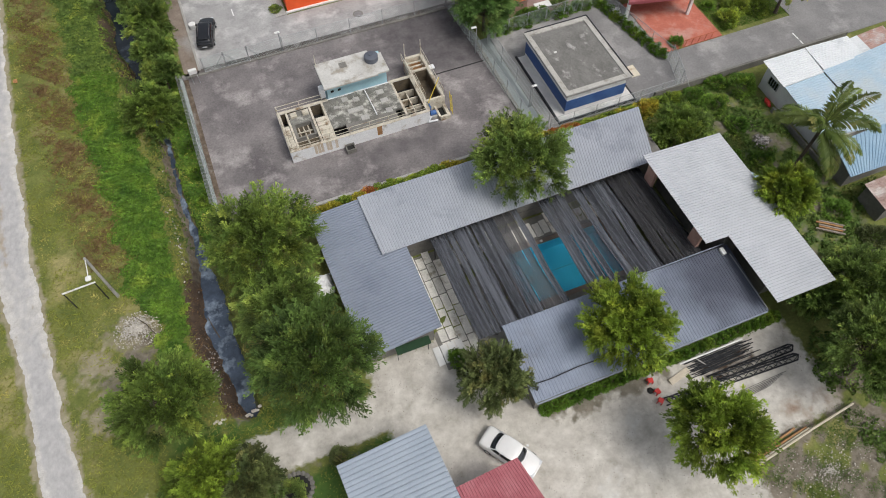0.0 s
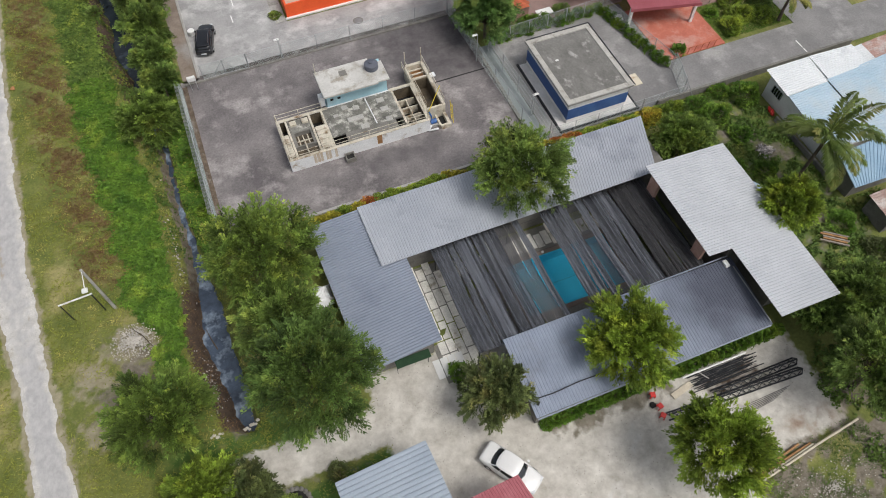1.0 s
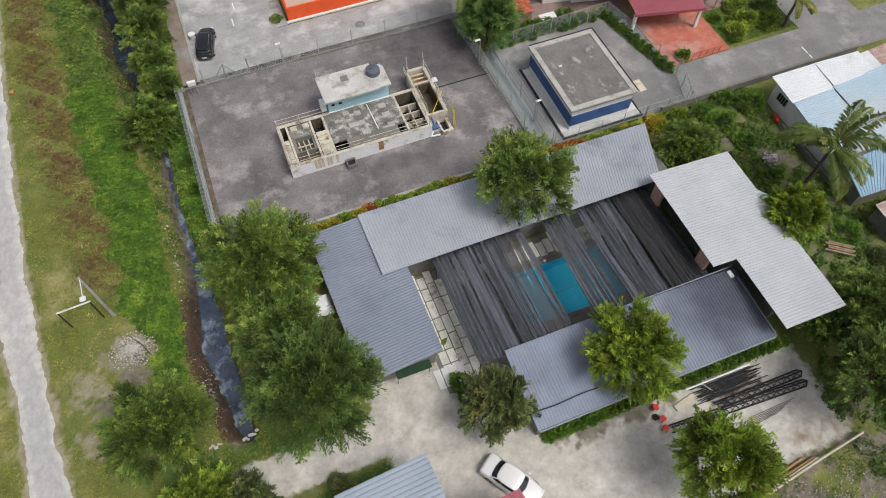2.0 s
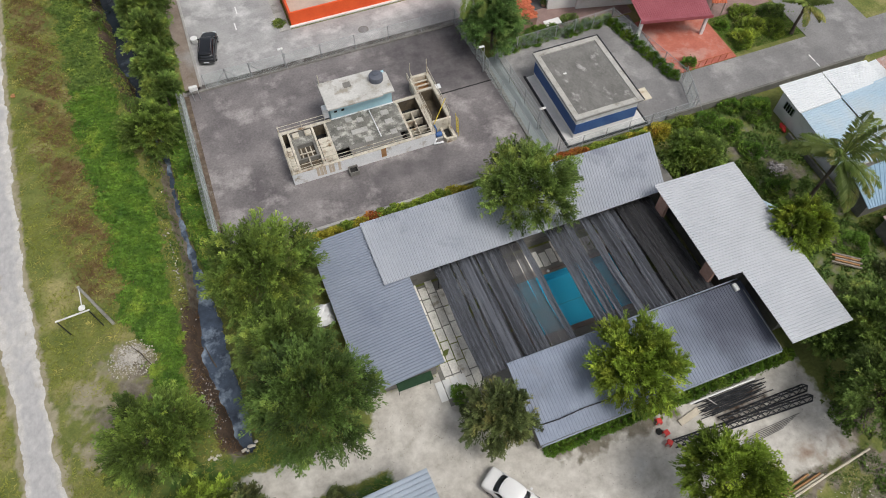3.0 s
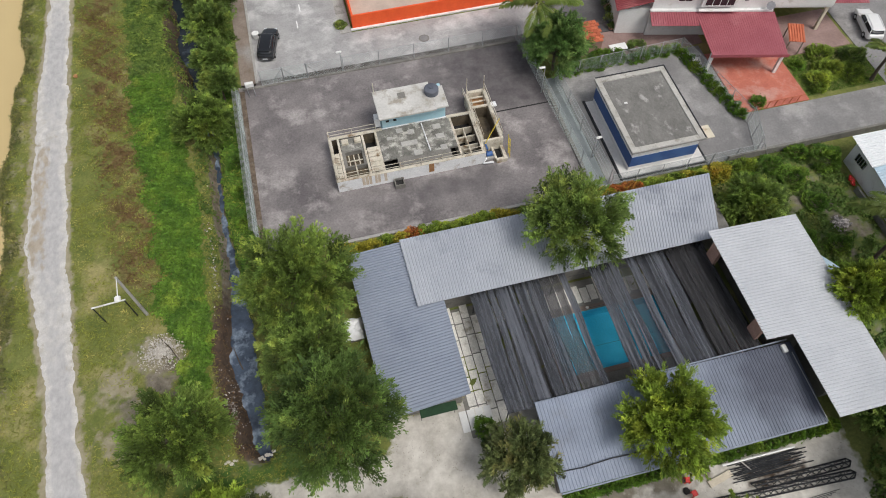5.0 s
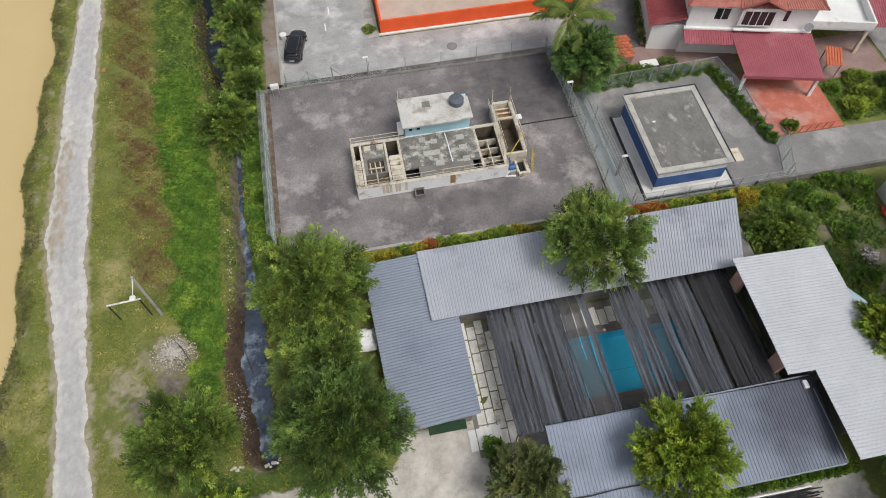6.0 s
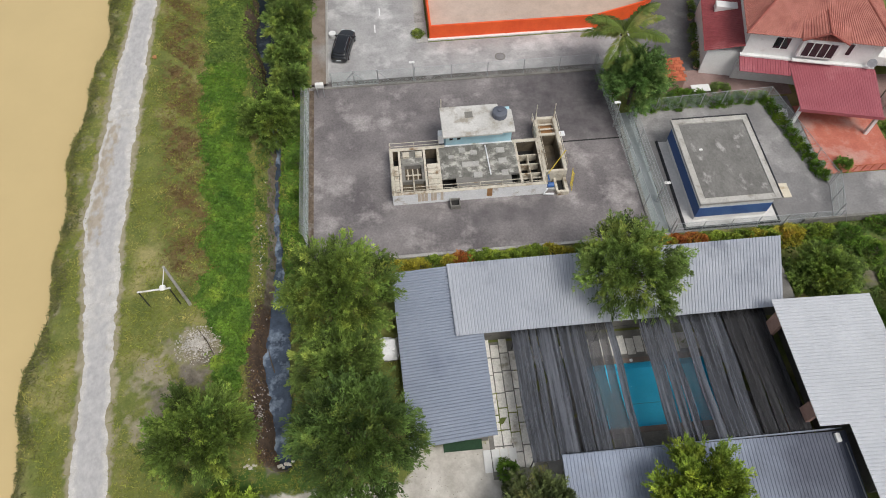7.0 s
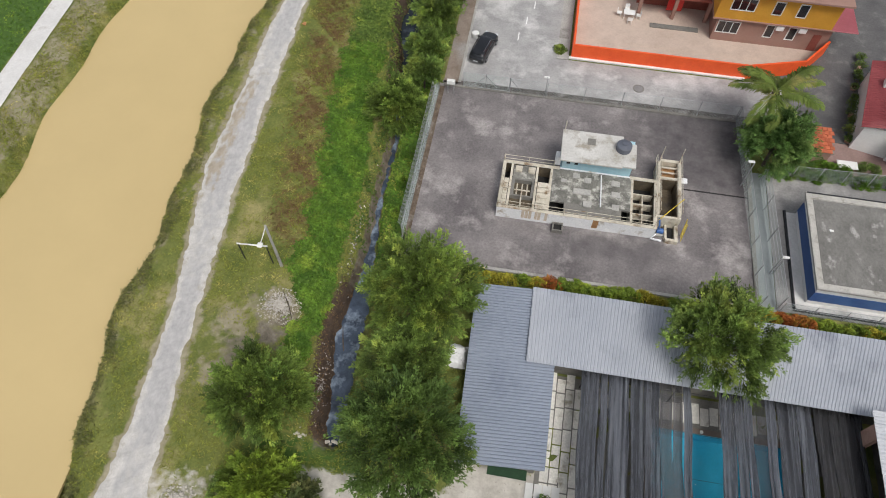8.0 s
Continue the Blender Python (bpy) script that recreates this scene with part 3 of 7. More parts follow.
corrugated("roof", local(north_wing, (5.6, 27.93, 2.99), (30.4, 27.8, 3.45), (32.75, 34.2, 2.9), (5.5, 34.2, 2.84)), M_ROOF_LIGHT, north_wing, height=0.04)
east_wing = thing("east_wing", (29, 12.5, 0), "taller wing under a whitish corrugated metal roof", "building")
corrugated("roof", local(east_wing, (28.74, 18.3, 5.0), (28.74, 27.7, 5.0), (36.6, 27.8, 4.35), (36.5, 18.3, 4.35)), M_ROOF_LIT, east_wing, height=0.05)
corrugated("roof", local(east_wing, (30.85, 12.07, 4.83), (30.85, 18.3, 4.83), (36.5, 18.3, 4.35), (36.4, 12.15, 4.35)), M_ROOF_LIT, east_wing, height=0.05)
south_wing = thing("south_wing", (11.8, 12.6, 0), "low wing under a grey corrugated metal roof", "building")
south_roof = corrugated("roof", local(south_wing, (31.2, 18.2, 3.55), (11.7, 18.4, 3.55), (11.6, 12.35, 2.9), (31.2, 12.3, 2.9)), M_ROOF_SOUTH, south_wing, height=0.032)
# the sheets turn darker and bluer towards the east end and upper edge
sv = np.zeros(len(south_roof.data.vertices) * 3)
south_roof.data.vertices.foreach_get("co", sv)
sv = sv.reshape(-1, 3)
masked(south_roof, "east_dark", 0.95 * smooth((sv[:, 0] - 9.5) / 9) * (0.45 + 0.55 * smooth((sv[:, 1] + 0.5) / 4.5)))
for wing, dims in ((west_wing, (2.0, 7.2, 20.8, 33.6, 0, 2.42)), (north_wing, (7.4, 32.0, 28.6, 33.8, 0, 2.75)), (east_wing, (31.2, 36.0, 18.6, 27.4, 0, 4.2)), (east_wing, (33.2, 36.0, 14.6, 18.6, 0, 4.2)), (south_wing, (12.0, 30.9, 12.8, 17.9, 0, 2.8))):
    o = wing.matrix_basis.translation
    part("wall", boxed(dims[0] - o.x, dims[1] - o.x, dims[2] - o.y, dims[3] - o.y, 0, dims[5]), M_CONC_OLD, wing)


# ---- trees ----
def sprays(g, starts, dirs, lengths, per, leaf, fan=0.42, droop=0.12):
    """Feathery sprays: leaves set in a flat fan along each twig."""
    n = len(starts)
    d = dirs / (np.linalg.norm(dirs, axis=1, keepdims=True) + 1e-9)
    side = np.cross(d, np.tile([0, 0, 1.0], (n, 1)) + g.normal(0, 0.25, (n, 3)))
    side /= np.linalg.norm(side, axis=1, keepdims=True) + 1e-9
    up = np.cross(side, d)
    up[up[:, 2] < 0] *= -1
    k = np.repeat(np.arange(n), per)
    t = g.uniform(0.1, 1.0, n * per)
    off = g.normal(0, 1, n * per) * fan * (1.15 - 0.75 * t)
    ln = lengths[k]
    pos = starts[k] + d[k] * (t * ln)[:, None] + side[k] * (off * ln)[:, None] + up[k] * (g.normal(0, 0.05, n * per) * ln)[:, None]
    pos[:, 2] -= droop * ln * t * t
    v, f = leaves(pos, up[k] * 1.4 + d[k] * 0.3, leaf, leaf * 0.45, 0.42, g)
    base = g.uniform(0.55, 1.45, n)
    # leaf colour darkens towards the twig's base, as shade inside the bush
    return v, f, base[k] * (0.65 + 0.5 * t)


def tufts(g, centres, radii, outward, per, leaf):
    """Rounded leafy tufts: leaves over the outer side of each, with a few twigs reaching past it."""
    n = len(centres)
    k = np.repeat(np.arange(n), per)
    m = len(k)
    d = g.normal(0, 1, (m, 3)) + outward[k] * 0.9
    d /= np.linalg.norm(d, axis=1, keepdims=True) + 1e-9
    reach = g.uniform(0.55, 1.05, m) + np.where(g.uniform(0, 1, m) > 0.8, g.uniform(0.1, 0.75, m), 0)
    ragged = 0.8 + 0.35 * np.sin(5 * d[:, 0] + k * 1.7) * np.sin(6 * d[:, 1] + k * 2.3)
    pos = centres[k] + d * (radii[k] * reach * ragged)[:, None] * np.array([1, 1, 0.72])
    v, f = leaves(pos, d * 1.1 + np.array([0, 0, 0.3]), leaf * 1.45, leaf * 0.42, 0.34, g)
    # upper and outer leaves get a lighter colour, as top light would give
    tone = g.uniform(0.7, 1.6, n)[k] * (0.85 + 0.38 * np.clip(d[:, 2] * 0.7 + reach - 0.5, -0.4, 1))
    return v, f, tone


def blades(g, pos, along, normal, length, width):
    """Narrow leaves that point along given directions."""
    n = len(pos)
    a = along + g.normal(0, 0.2, (n, 3))
    a /= np.linalg.norm(a, axis=1, keepdims=True) + 1e-9
    across = np.cross(a, normal + g.normal(0, 0.45, (n, 3)))
    across /= np.linalg.norm(across, axis=1, keepdims=True) + 1e-9
    le = (length * g.uniform(0.6, 1.35, n))[:, None]
    wi = (width * g.uniform(0.7, 1.3, n))[:, None]
    drop = np.array([0, 0, 0.12])
    v = np.stack([pos, pos + a * le * 0.5 + across * wi / 2, pos + a * le - drop * le, pos + a * le * 0.5 - across * wi / 2], 1)
    return v.reshape(-1, 3), np.arange(4 * n).reshape(n, 4)


def tree(name, x, y, r, h, material, label, seed, base=None, squash=0.75, leaf=0.24, dense=1.0, group="", category="tree"):
    """A tapered trunk with limbs; each limb carries a lobe of pointed leafy plumes with gaps between the lobes."""
    g = np.random.default_rng(seed)
    z0 = float(ground_z(np.array(x), np.array(y))) if base is None else base
    ob = thing(name, (x, y, z0 - 0.05), label, category, group)
    mid = h - r * squash * 0.9
    bm = bmesh.new()
    lean = g.normal(0, 0.15, 2) * r * 0.4
    fork = Vector((lean[0], lean[1], max(0.4, mid * 0.6)))
    tube(bm, [(0, 0, 0), fork * 0.5, fork], [0.045 * r + 0.05, 0.036 * r + 0.04, 0.03 * r + 0.03])
    outer, inner = int(15 + 4.8 * r), int(8 + 2.4 * r)
    lobes = outer + inner
    k = np.arange(lobes)
    rank = np.concatenate([(np.arange(outer) + 0.5) / outer * 1.25, (np.arange(inner) + 0.2) / inner * 0.7])
    up = 0.99 - rank + g.normal(0, 0.05, lobes)
    az = 2.39996 * k + seed + g.normal(0, 0.22, lobes)
    flat = np.sqrt(np.clip(1 - up * up, 0.02, 1))
    bd = np.stack([np.cos(az) * flat, np.sin(az) * flat, up], -1)
    reach = np.where(k < outer, g.uniform(0.66, 1.04, lobes), g.uniform(0.3, 0.52, lobes))
    stretch = np.array([1, 1, squash])
    centre = np.array([0, 0, mid])
    heart = bd * (r * 0.6 * reach)[:, None] * stretch + centre
    for i in range(lobes):
        tip = Vector(heart[i])
        tube(bm, [fork, fork.lerp(tip, 0.5) + Vector((0, 0, 0.06 * r)), tip], [0.014 * r + 0.015, 0.01 * r + 0.008, 0.01], 5)
    part("trunk", bm, M_BARK, ob)
    # plumes: a ring of tapering sprays round each lobe, reaching outwards and a little upwards
    per = int(dense * 14)
    b = np.repeat(k, per)
    n = len(b)
    d = g.normal(0, 0.5, (n, 3)) + bd[b] * 0.95 + np.array([0, 0, 0.2])
    d /= np.linalg.norm(d, axis=1, keepdims=True)
    ln = (0.5 + 0.2 * r) * g.uniform(0.65, 1.35, n) * (0.8 + 0.22 * reach[b])
    start = heart[b] + d * (0.1 * r * g.uniform(0.2, 1.0, n))[:, None]
    axis = d * 0.85 + bd[b] * 0.35 + np.array([0, 0, 0.12])
    axis /= np.linalg.norm(axis, axis=1, keepdims=True)
    count = 54
    j = np.repeat(np.arange(n), count)
    t = g.uniform(0, 1, n * count) ** 0.75
    off = g.normal(0, 1, (n * count, 3))
    off -= axis[j] * (off * axis[j]).sum(1, keepdims=True)
    wide = (0.135 * ln)[j] * (1.05 - 0.85 * t) * (0.35 + 0.65 * np.clip(t * 4, 0, 1))
    pos = start[j] + axis[j] * (t * ln[j])[:, None] + off * wide[:, None]
    pos[:, 2] -= 0.16 * ln[j] * t * t
    v, f = blades(g, pos, axis[j] * 1.1 + off * 0.32, np.array([0, 0, 0.9]) + 0.8 * d[j], leaf * 0.92, leaf * 0.33)
    # shade inside the crown put into leaf colour: dark plume bases, light tips
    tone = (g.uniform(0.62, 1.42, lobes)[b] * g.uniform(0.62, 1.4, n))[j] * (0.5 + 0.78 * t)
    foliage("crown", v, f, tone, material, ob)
    return ob


def shrub(name, x, y, r, h, material, label, seed, group="", base=None):
    """A low bush: a few stems and a lumpy dome of sprays."""
    g = np.random.default_rng(seed)
    z0 = float(ground_z(np.array(x), np.array(y))) if base is None else base
    ob = thing(name, (x, y, z0 - 0.05), label, "shrub", group)
    bm = bmesh.new()
    for k in range(4):
        a = 1.6 * k + g.uniform(0, 1)
        tube(bm, [(0.1 * r * math.cos(a), 0.1 * r * math.sin(a), 0), (0.5 * r * math.cos(a), 0.5 * r * math.sin(a), h * 0.6)], [0.04, 0.015], 5)
    part("stem", bm, M_BARK, ob)
    n = int(30 + 34 * r * r)
    d = g.normal(0, 1, (n, 3))
    d[:, 2] = np.abs(d[:, 2])
    d /= np.linalg.norm(d, axis=1, keepdims=True)
    lump = 0.75 + 0.3 * np.sin(3 * d[:, 0] + seed) * np.cos(4 * d[:, 1] + seed)
    st = d * np.array([r, r, h * 0.85]) * (lump * 0.7)[:, None] + np.array([0, 0, h * 0.08])
    v, f, tone = sprays(g, st, d + np.array([0, 0, 0.3]), np.full(n, 0.36 + 0.12 * r), 30, 0.17, 0.5)
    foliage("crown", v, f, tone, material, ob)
    return ob


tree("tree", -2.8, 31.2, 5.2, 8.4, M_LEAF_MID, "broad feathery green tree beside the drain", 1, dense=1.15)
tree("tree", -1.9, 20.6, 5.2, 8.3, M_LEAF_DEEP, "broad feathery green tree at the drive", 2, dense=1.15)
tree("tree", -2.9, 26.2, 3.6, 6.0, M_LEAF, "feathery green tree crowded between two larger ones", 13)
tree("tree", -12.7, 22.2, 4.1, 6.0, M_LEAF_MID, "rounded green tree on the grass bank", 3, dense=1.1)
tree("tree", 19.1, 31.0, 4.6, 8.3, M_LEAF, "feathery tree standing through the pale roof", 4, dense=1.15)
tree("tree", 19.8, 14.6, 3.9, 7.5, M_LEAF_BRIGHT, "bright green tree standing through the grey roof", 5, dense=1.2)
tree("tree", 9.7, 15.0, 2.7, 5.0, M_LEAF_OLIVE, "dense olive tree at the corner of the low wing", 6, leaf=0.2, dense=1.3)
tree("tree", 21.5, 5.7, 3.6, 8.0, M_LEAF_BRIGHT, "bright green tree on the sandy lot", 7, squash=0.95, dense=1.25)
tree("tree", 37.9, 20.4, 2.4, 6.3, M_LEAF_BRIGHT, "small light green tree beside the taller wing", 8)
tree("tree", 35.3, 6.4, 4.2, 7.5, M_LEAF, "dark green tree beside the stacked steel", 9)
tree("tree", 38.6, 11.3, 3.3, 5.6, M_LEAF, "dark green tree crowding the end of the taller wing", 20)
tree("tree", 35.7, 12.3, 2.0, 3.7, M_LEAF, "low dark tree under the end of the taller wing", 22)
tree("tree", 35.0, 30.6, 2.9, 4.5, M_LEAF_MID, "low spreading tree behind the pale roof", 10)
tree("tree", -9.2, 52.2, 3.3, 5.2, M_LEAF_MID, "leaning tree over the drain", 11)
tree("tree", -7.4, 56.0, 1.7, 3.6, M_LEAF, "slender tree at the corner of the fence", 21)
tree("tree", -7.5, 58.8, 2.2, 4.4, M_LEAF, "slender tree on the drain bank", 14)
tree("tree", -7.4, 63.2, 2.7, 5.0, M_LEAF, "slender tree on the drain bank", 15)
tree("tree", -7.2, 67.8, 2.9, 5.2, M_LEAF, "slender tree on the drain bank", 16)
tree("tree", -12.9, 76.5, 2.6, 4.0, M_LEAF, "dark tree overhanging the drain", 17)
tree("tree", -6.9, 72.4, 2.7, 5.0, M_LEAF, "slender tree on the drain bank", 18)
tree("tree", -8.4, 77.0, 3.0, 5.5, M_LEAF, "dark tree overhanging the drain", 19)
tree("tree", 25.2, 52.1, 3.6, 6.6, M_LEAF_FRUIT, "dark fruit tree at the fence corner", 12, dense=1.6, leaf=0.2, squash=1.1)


# ---- more materials ----
def glassy(name, tint, gloss=0.12, rough=0.03):
    """Clear water or glass: light goes through tinted, and a part is mirrored."""
    m = bpy.data.materials.new(name)
    m.use_nodes = True
    nt = m.node_tree
    nt.nodes.remove(nt.nodes["Principled BSDF"])
    t, g, mx, fr = (nt.nodes.new(k) for k in ("ShaderNodeBsdfTransparent", "ShaderNodeBsdfGlossy", "ShaderNodeMixShader", "ShaderNodeFresnel"))
    t.inputs[0].default_value = (*tint, 1)
    g.inputs["Roughness"].default_value = rough
    fr.inputs["IOR"].default_value = 1.33
    n, b = nt.nodes.new("ShaderNodeTexNoise"), nt.nodes.new("ShaderNodeBump")
    n.inputs["Scale"].default_value, n.inputs["Detail"].default_value = 2.5, 3.0
    geo = nt.nodes.new("ShaderNodeNewGeometry")
    nt.links.new(geo.outputs["Position"], n.inputs["Vector"])
    b.inputs["Distance"].default_value = gloss
    nt.links.new(n.outputs["Fac"], b.inputs["Height"])
    nt.links.new(b.outputs[0], g.inputs["Normal"])
    nt.links.new(fr.outputs[0], mx.inputs[0])
    nt.links.new(t.outputs[0], mx.inputs[1])
    nt.links.new(g.outputs[0], mx.inputs[2])
    nt.links.new(mx.outputs[0], nt.nodes["Material Output"].inputs["Surface"])
    return m


M_POOL_WATER = glassy("pool_water", (0.8, 0.97, 1.0), 0.12)
M_POOL_TILE = mat("pool_tile", (0.06, 0.5, 0.68), (0.1, 0.6, 0.78), 0.8, 0.4, fine=0.12)
M_GLASS = mat("dark_glass", (0.012, 0.014, 0.017), (0.02, 0.023, 0.027), 1.0, 0.08, fine=0.0, spec=0.8)
M_SLAB = mat("paving_slab", (0.66, 0.64, 0.59), (0.79, 0.77, 0.71), 0.9, 0.85, stain=(0.36, 0.33, 0.26), stain_scale=0.8, stain_amount=0.35, random=0.14, bump=0.006)
M_NET = mat("shade_net", (0.014, 0.016, 0.022), (0.13, 0.14, 0.162), 0.9, 0.85, stain=(0.16, 0.17, 0.19), stain_scale=0.5, stain_amount=0.35, random=0.3, fine=0.55, alpha=0.76, stretch=(6, 0.1, 1))
M_NET_THIN = mat("worn_net", (0.012, 0.012, 0.014), (0.13, 0.13, 0.135), 0.9, 0.85, random=0.2, fine=0.5, alpha=0.6, stretch=(6, 0.1, 1))
M_NET_TORN = mat("torn_net", (0.012, 0.013, 0.016), (0.12, 0.125, 0.135), 0.9, 0.85, fine=0.5, alpha=0.22, stretch=(6, 0.1, 1))
# darker net copy: the taller wing's shade put into the colour
M_NET_SHADED = mat("shaded_net", (0.006, 0.006, 0.007), (0.05, 0.05, 0.054), 0.9, 0.85, fine=0.5, alpha=0.85, stretch=(6, 0.1, 1))
M_BRICK = mat("brown_brick", (0.46, 0.27, 0.21), (0.57, 0.36, 0.29), 2.0, 0.85, fine=0.25)
M_LIGHT_BLUE = mat("light_blue_paint", (0.36, 0.58, 0.66), (0.44, 0.66, 0.72), 0.8, 0.7, stain=(0.5, 0.62, 0.64), stain_amount=0.3, fine=0.08)
M_RUST = mat("rust", (0.3, 0.15, 0.06), (0.42, 0.24, 0.11), 2.0, 0.85, fine=0.3)
M_TANK_DARK = mat("tank_plastic", (0.09, 0.1, 0.125), (0.12, 0.13, 0.16), 1.0, 0.5, fine=0.1)
M_ORANGE = mat("orange_paint", (0.75, 0.085, 0.015), (0.85, 0.12, 0.025), 0.8, 0.6, stain=(0.6, 0.08, 0.02), stain_amount=0.3, fine=0.06)
M_TERRACE = mat("terrace_tile", (0.47, 0.375, 0.31), (0.57, 0.46, 0.385), 0.6, 0.7, stain=(0.4, 0.31, 0.25), stain_amount=0.4, fine=0.1)
M_YELLOW = mat("yellow_paint", (0.54, 0.27, 0.026), (0.61, 0.32, 0.04), 0.6, 0.7, fine=0.06, stain=(0.55, 0.29, 0.05), stain_amount=0.3)
M_PINKBROWN = mat("pink_brown_paint", (0.28, 0.165, 0.13), (0.34, 0.205, 0.165), 0.6, 0.75, fine=0.06, stain=(0.3, 0.19, 0.16), stain_amount=0.3)
M_ORANGE_TILE = mat("orange_tile", (0.42, 0.1, 0.045), (0.52, 0.15, 0.07), 2.0, 0.75, fine=0.2, random=0.2)
M_REDPAVE = mat("red_paving", (0.42, 0.12, 0.08), (0.55, 0.18, 0.12), 0.7, 0.8, stain=(0.5, 0.27, 0.22), stain_scale=0.35, stain_amount=0.5, fine=0.15)
M_RED = mat("red_plastic", (0.6, 0.03, 0.025), (0.7, 0.05, 0.04), 1.0, 0.45, fine=0.05)
M_BLACK_CAR = mat("black_car_paint", (0.008, 0.009, 0.011), (0.014, 0.015, 0.018), 1.0, 0.15, fine=0.0, spec=0.8)
M_WHITE_CAR = mat("white_car_paint", (0.72, 0.72, 0.71), (0.78, 0.78, 0.77), 1.0, 0.2, fine=0.0, spec=0.7)
M_RUBBER = mat("rubber", (0.012, 0.012, 0.012), (0.02, 0.02, 0.02), 5.0, 0.9, fine=0.1)
M_CHROME = mat("alloy", (0.45, 0.45, 0.46), (0.55, 0.55, 0.56), 3.0, 0.3, 0.9, fine=0.0)
M_LAMP_RED = mat("lamp_red", (0.35, 0.01, 0.01), (0.42, 0.02, 0.02), 3.0, 0.2, fine=0.0)
M_LAMP_CLEAR = mat("lamp_clear", (0.6, 0.62, 0.64), (0.7, 0.72, 0.74), 3.0, 0.1, fine=0.0)
M_IRON = mat("dark_steel", (0.03, 0.032, 0.036), (0.06, 0.062, 0.067), 2.0, 0.6, 0.5, fine=0.25)
M_TIMBER = mat("grey_timber", (0.2, 0.17, 0.14), (0.32, 0.28, 0.23), 2.0, 0.85, fine=0.3, random=0.15, bump=0.004)
M_PALE_WOOD = mat("pale_board", (0.5, 0.44, 0.34), (0.6, 0.54, 0.43), 1.5, 0.8, fine=0.15)
M_YELLOW_STEEL = mat("yellow_steel", (0.6, 0.45, 0.04), (0.7, 0.54, 0.07), 2.0, 0.6, fine=0.15)
M_PIPE_BLUE = mat("blue_pump", (0.03, 0.1, 0.3), (0.05, 0.14, 0.36), 2.0, 0.5)
M_BASIN = mat("basin_wall", (0.07, 0.055, 0.035), (0.14, 0.11, 0.07), 0.8, 0.85, stain=(0.06, 0.05, 0.04), stain_scale=0.6, stain_amount=0.5, fine=0.25)
M_LANE = mat("lane_concrete", (0.24, 0.27, 0.27), (0.3, 0.33, 0.33), 0.5, 0.85, stain=(0.2, 0.22, 0.21), stain_amount=0.4, fine=0.12)
M_WIRE = mat("chain_wire", (0.36, 0.42, 0.4), (0.46, 0.52, 0.5), 4.0, 0.6, 0.3, fine=0.0)
M_LEAF_YELLOW = leaf_mat("leaf_yellow", (0.28, 0.27, 0.03), (0.42, 0.36, 0.04), (0.52, 0.32, 0.04))
M_LEAF_ORANGE = leaf_mat("leaf_orange", (0.3, 0.085, 0.025), (0.42, 0.14, 0.035), (0.42, 0.25, 0.04))
M_PALM = leaf_mat("leaf_palm", (0.095, 0.15, 0.03), (0.18, 0.23, 0.05), (0.34, 0.31, 0.1))
M_ROCK = mat("pale_rubble", (0.42, 0.39, 0.34), (0.56, 0.53, 0.48), 3.0, 0.9, island=0.2, fine=0.2)
M_LITTER = mat("litter", (0.22, 0.19, 0.17), (0.5, 0.47, 0.45), 6.0, 0.8, island=0.6)


def origin(ob):
    while ob.parent:
        ob = ob.parent
    return ob.matrix_basis.translation


def wbox(name, parent, x0, x1, y0, y1, z0, z1, material, label="", bevel=0.0):
    """A block given by its place in the world, as a part of an unturned thing."""
    o = origin(parent)
    return part(name, boxed(x0 - o.x, x1 - o.x, y0 - o.y, y1 - o.y, z0 - o.z, z1 - o.z, bevel=bevel), material, parent, label)


def wtube(name, parent, points, radius, material, sides=6, label=""):
    o = origin(parent)
    return part(name, tube(bmesh.new(), [Vector(p) - o for p in points], radius, sides), material, parent, label)


# ---- courtyard: floor, pool, nets ----
yard = tagged(part("floor", boxed(7.3, 15.0, 18.0, 28.4, -0.2, 0.02), M_CONC_OLD), "worn grey concrete courtyard floor with slabs", "floor", kind="structure")
for x0, x1, y0, y1 in ((15.0, 25.1, 18.0, 20.3), (15.0, 25.1, 26.1, 28.4), (25.1, 29.4, 18.0, 28.4)):
    part("bay", boxed(x0, x1, y0, y1, -0.2, 0.02), M_CONC_OLD, yard)
pool = thing("pool", (15.0, 20.3, 0), "blue tiled swimming pool with a brown stone edge", "pool")
wbox("basin_floor", pool, 15.3, 24.8, 20.6, 25.8, -1.5, -1.35, M_POOL_TILE)
for dims in ((15.2, 15.4, 20.5, 25.9), (24.7, 24.9, 20.5, 25.9), (15.4, 24.7, 20.5, 20.7), (15.4, 24.7, 25.7, 25.9)):
    wbox("basin_wall", pool, *dims, -1.4, -0.02, M_POOL_TILE)
M_COPING = mat("pool_coping", (0.16, 0.125, 0.105), (0.23, 0.185, 0.155), 1.0, 0.7, fine=0.15)
for dims in ((15.0, 15.42, 20.3, 26.1), (24.68, 25.1, 20.3, 26.1), (15.42, 24.68, 20.3, 20.72), (15.42, 24.68, 25.68, 26.1)):
    wbox("coping", pool, *dims, 0.0, 0.07, M_COPING, "brown stone pool edge", 0.01)
water = wbox("water", pool, 15.4, 24.7, 20.7, 25.7, -0.2, -0.15, M_POOL_WATER, "clear blue pool water")
water.visible_shadow = False
wbox("cleaner_buoy", pool, 18.9, 19.15, 25.72, 25.95, 0.07, 0.25, M_WHITE, "white plastic dispenser", 0.06)

slab_meshes = []
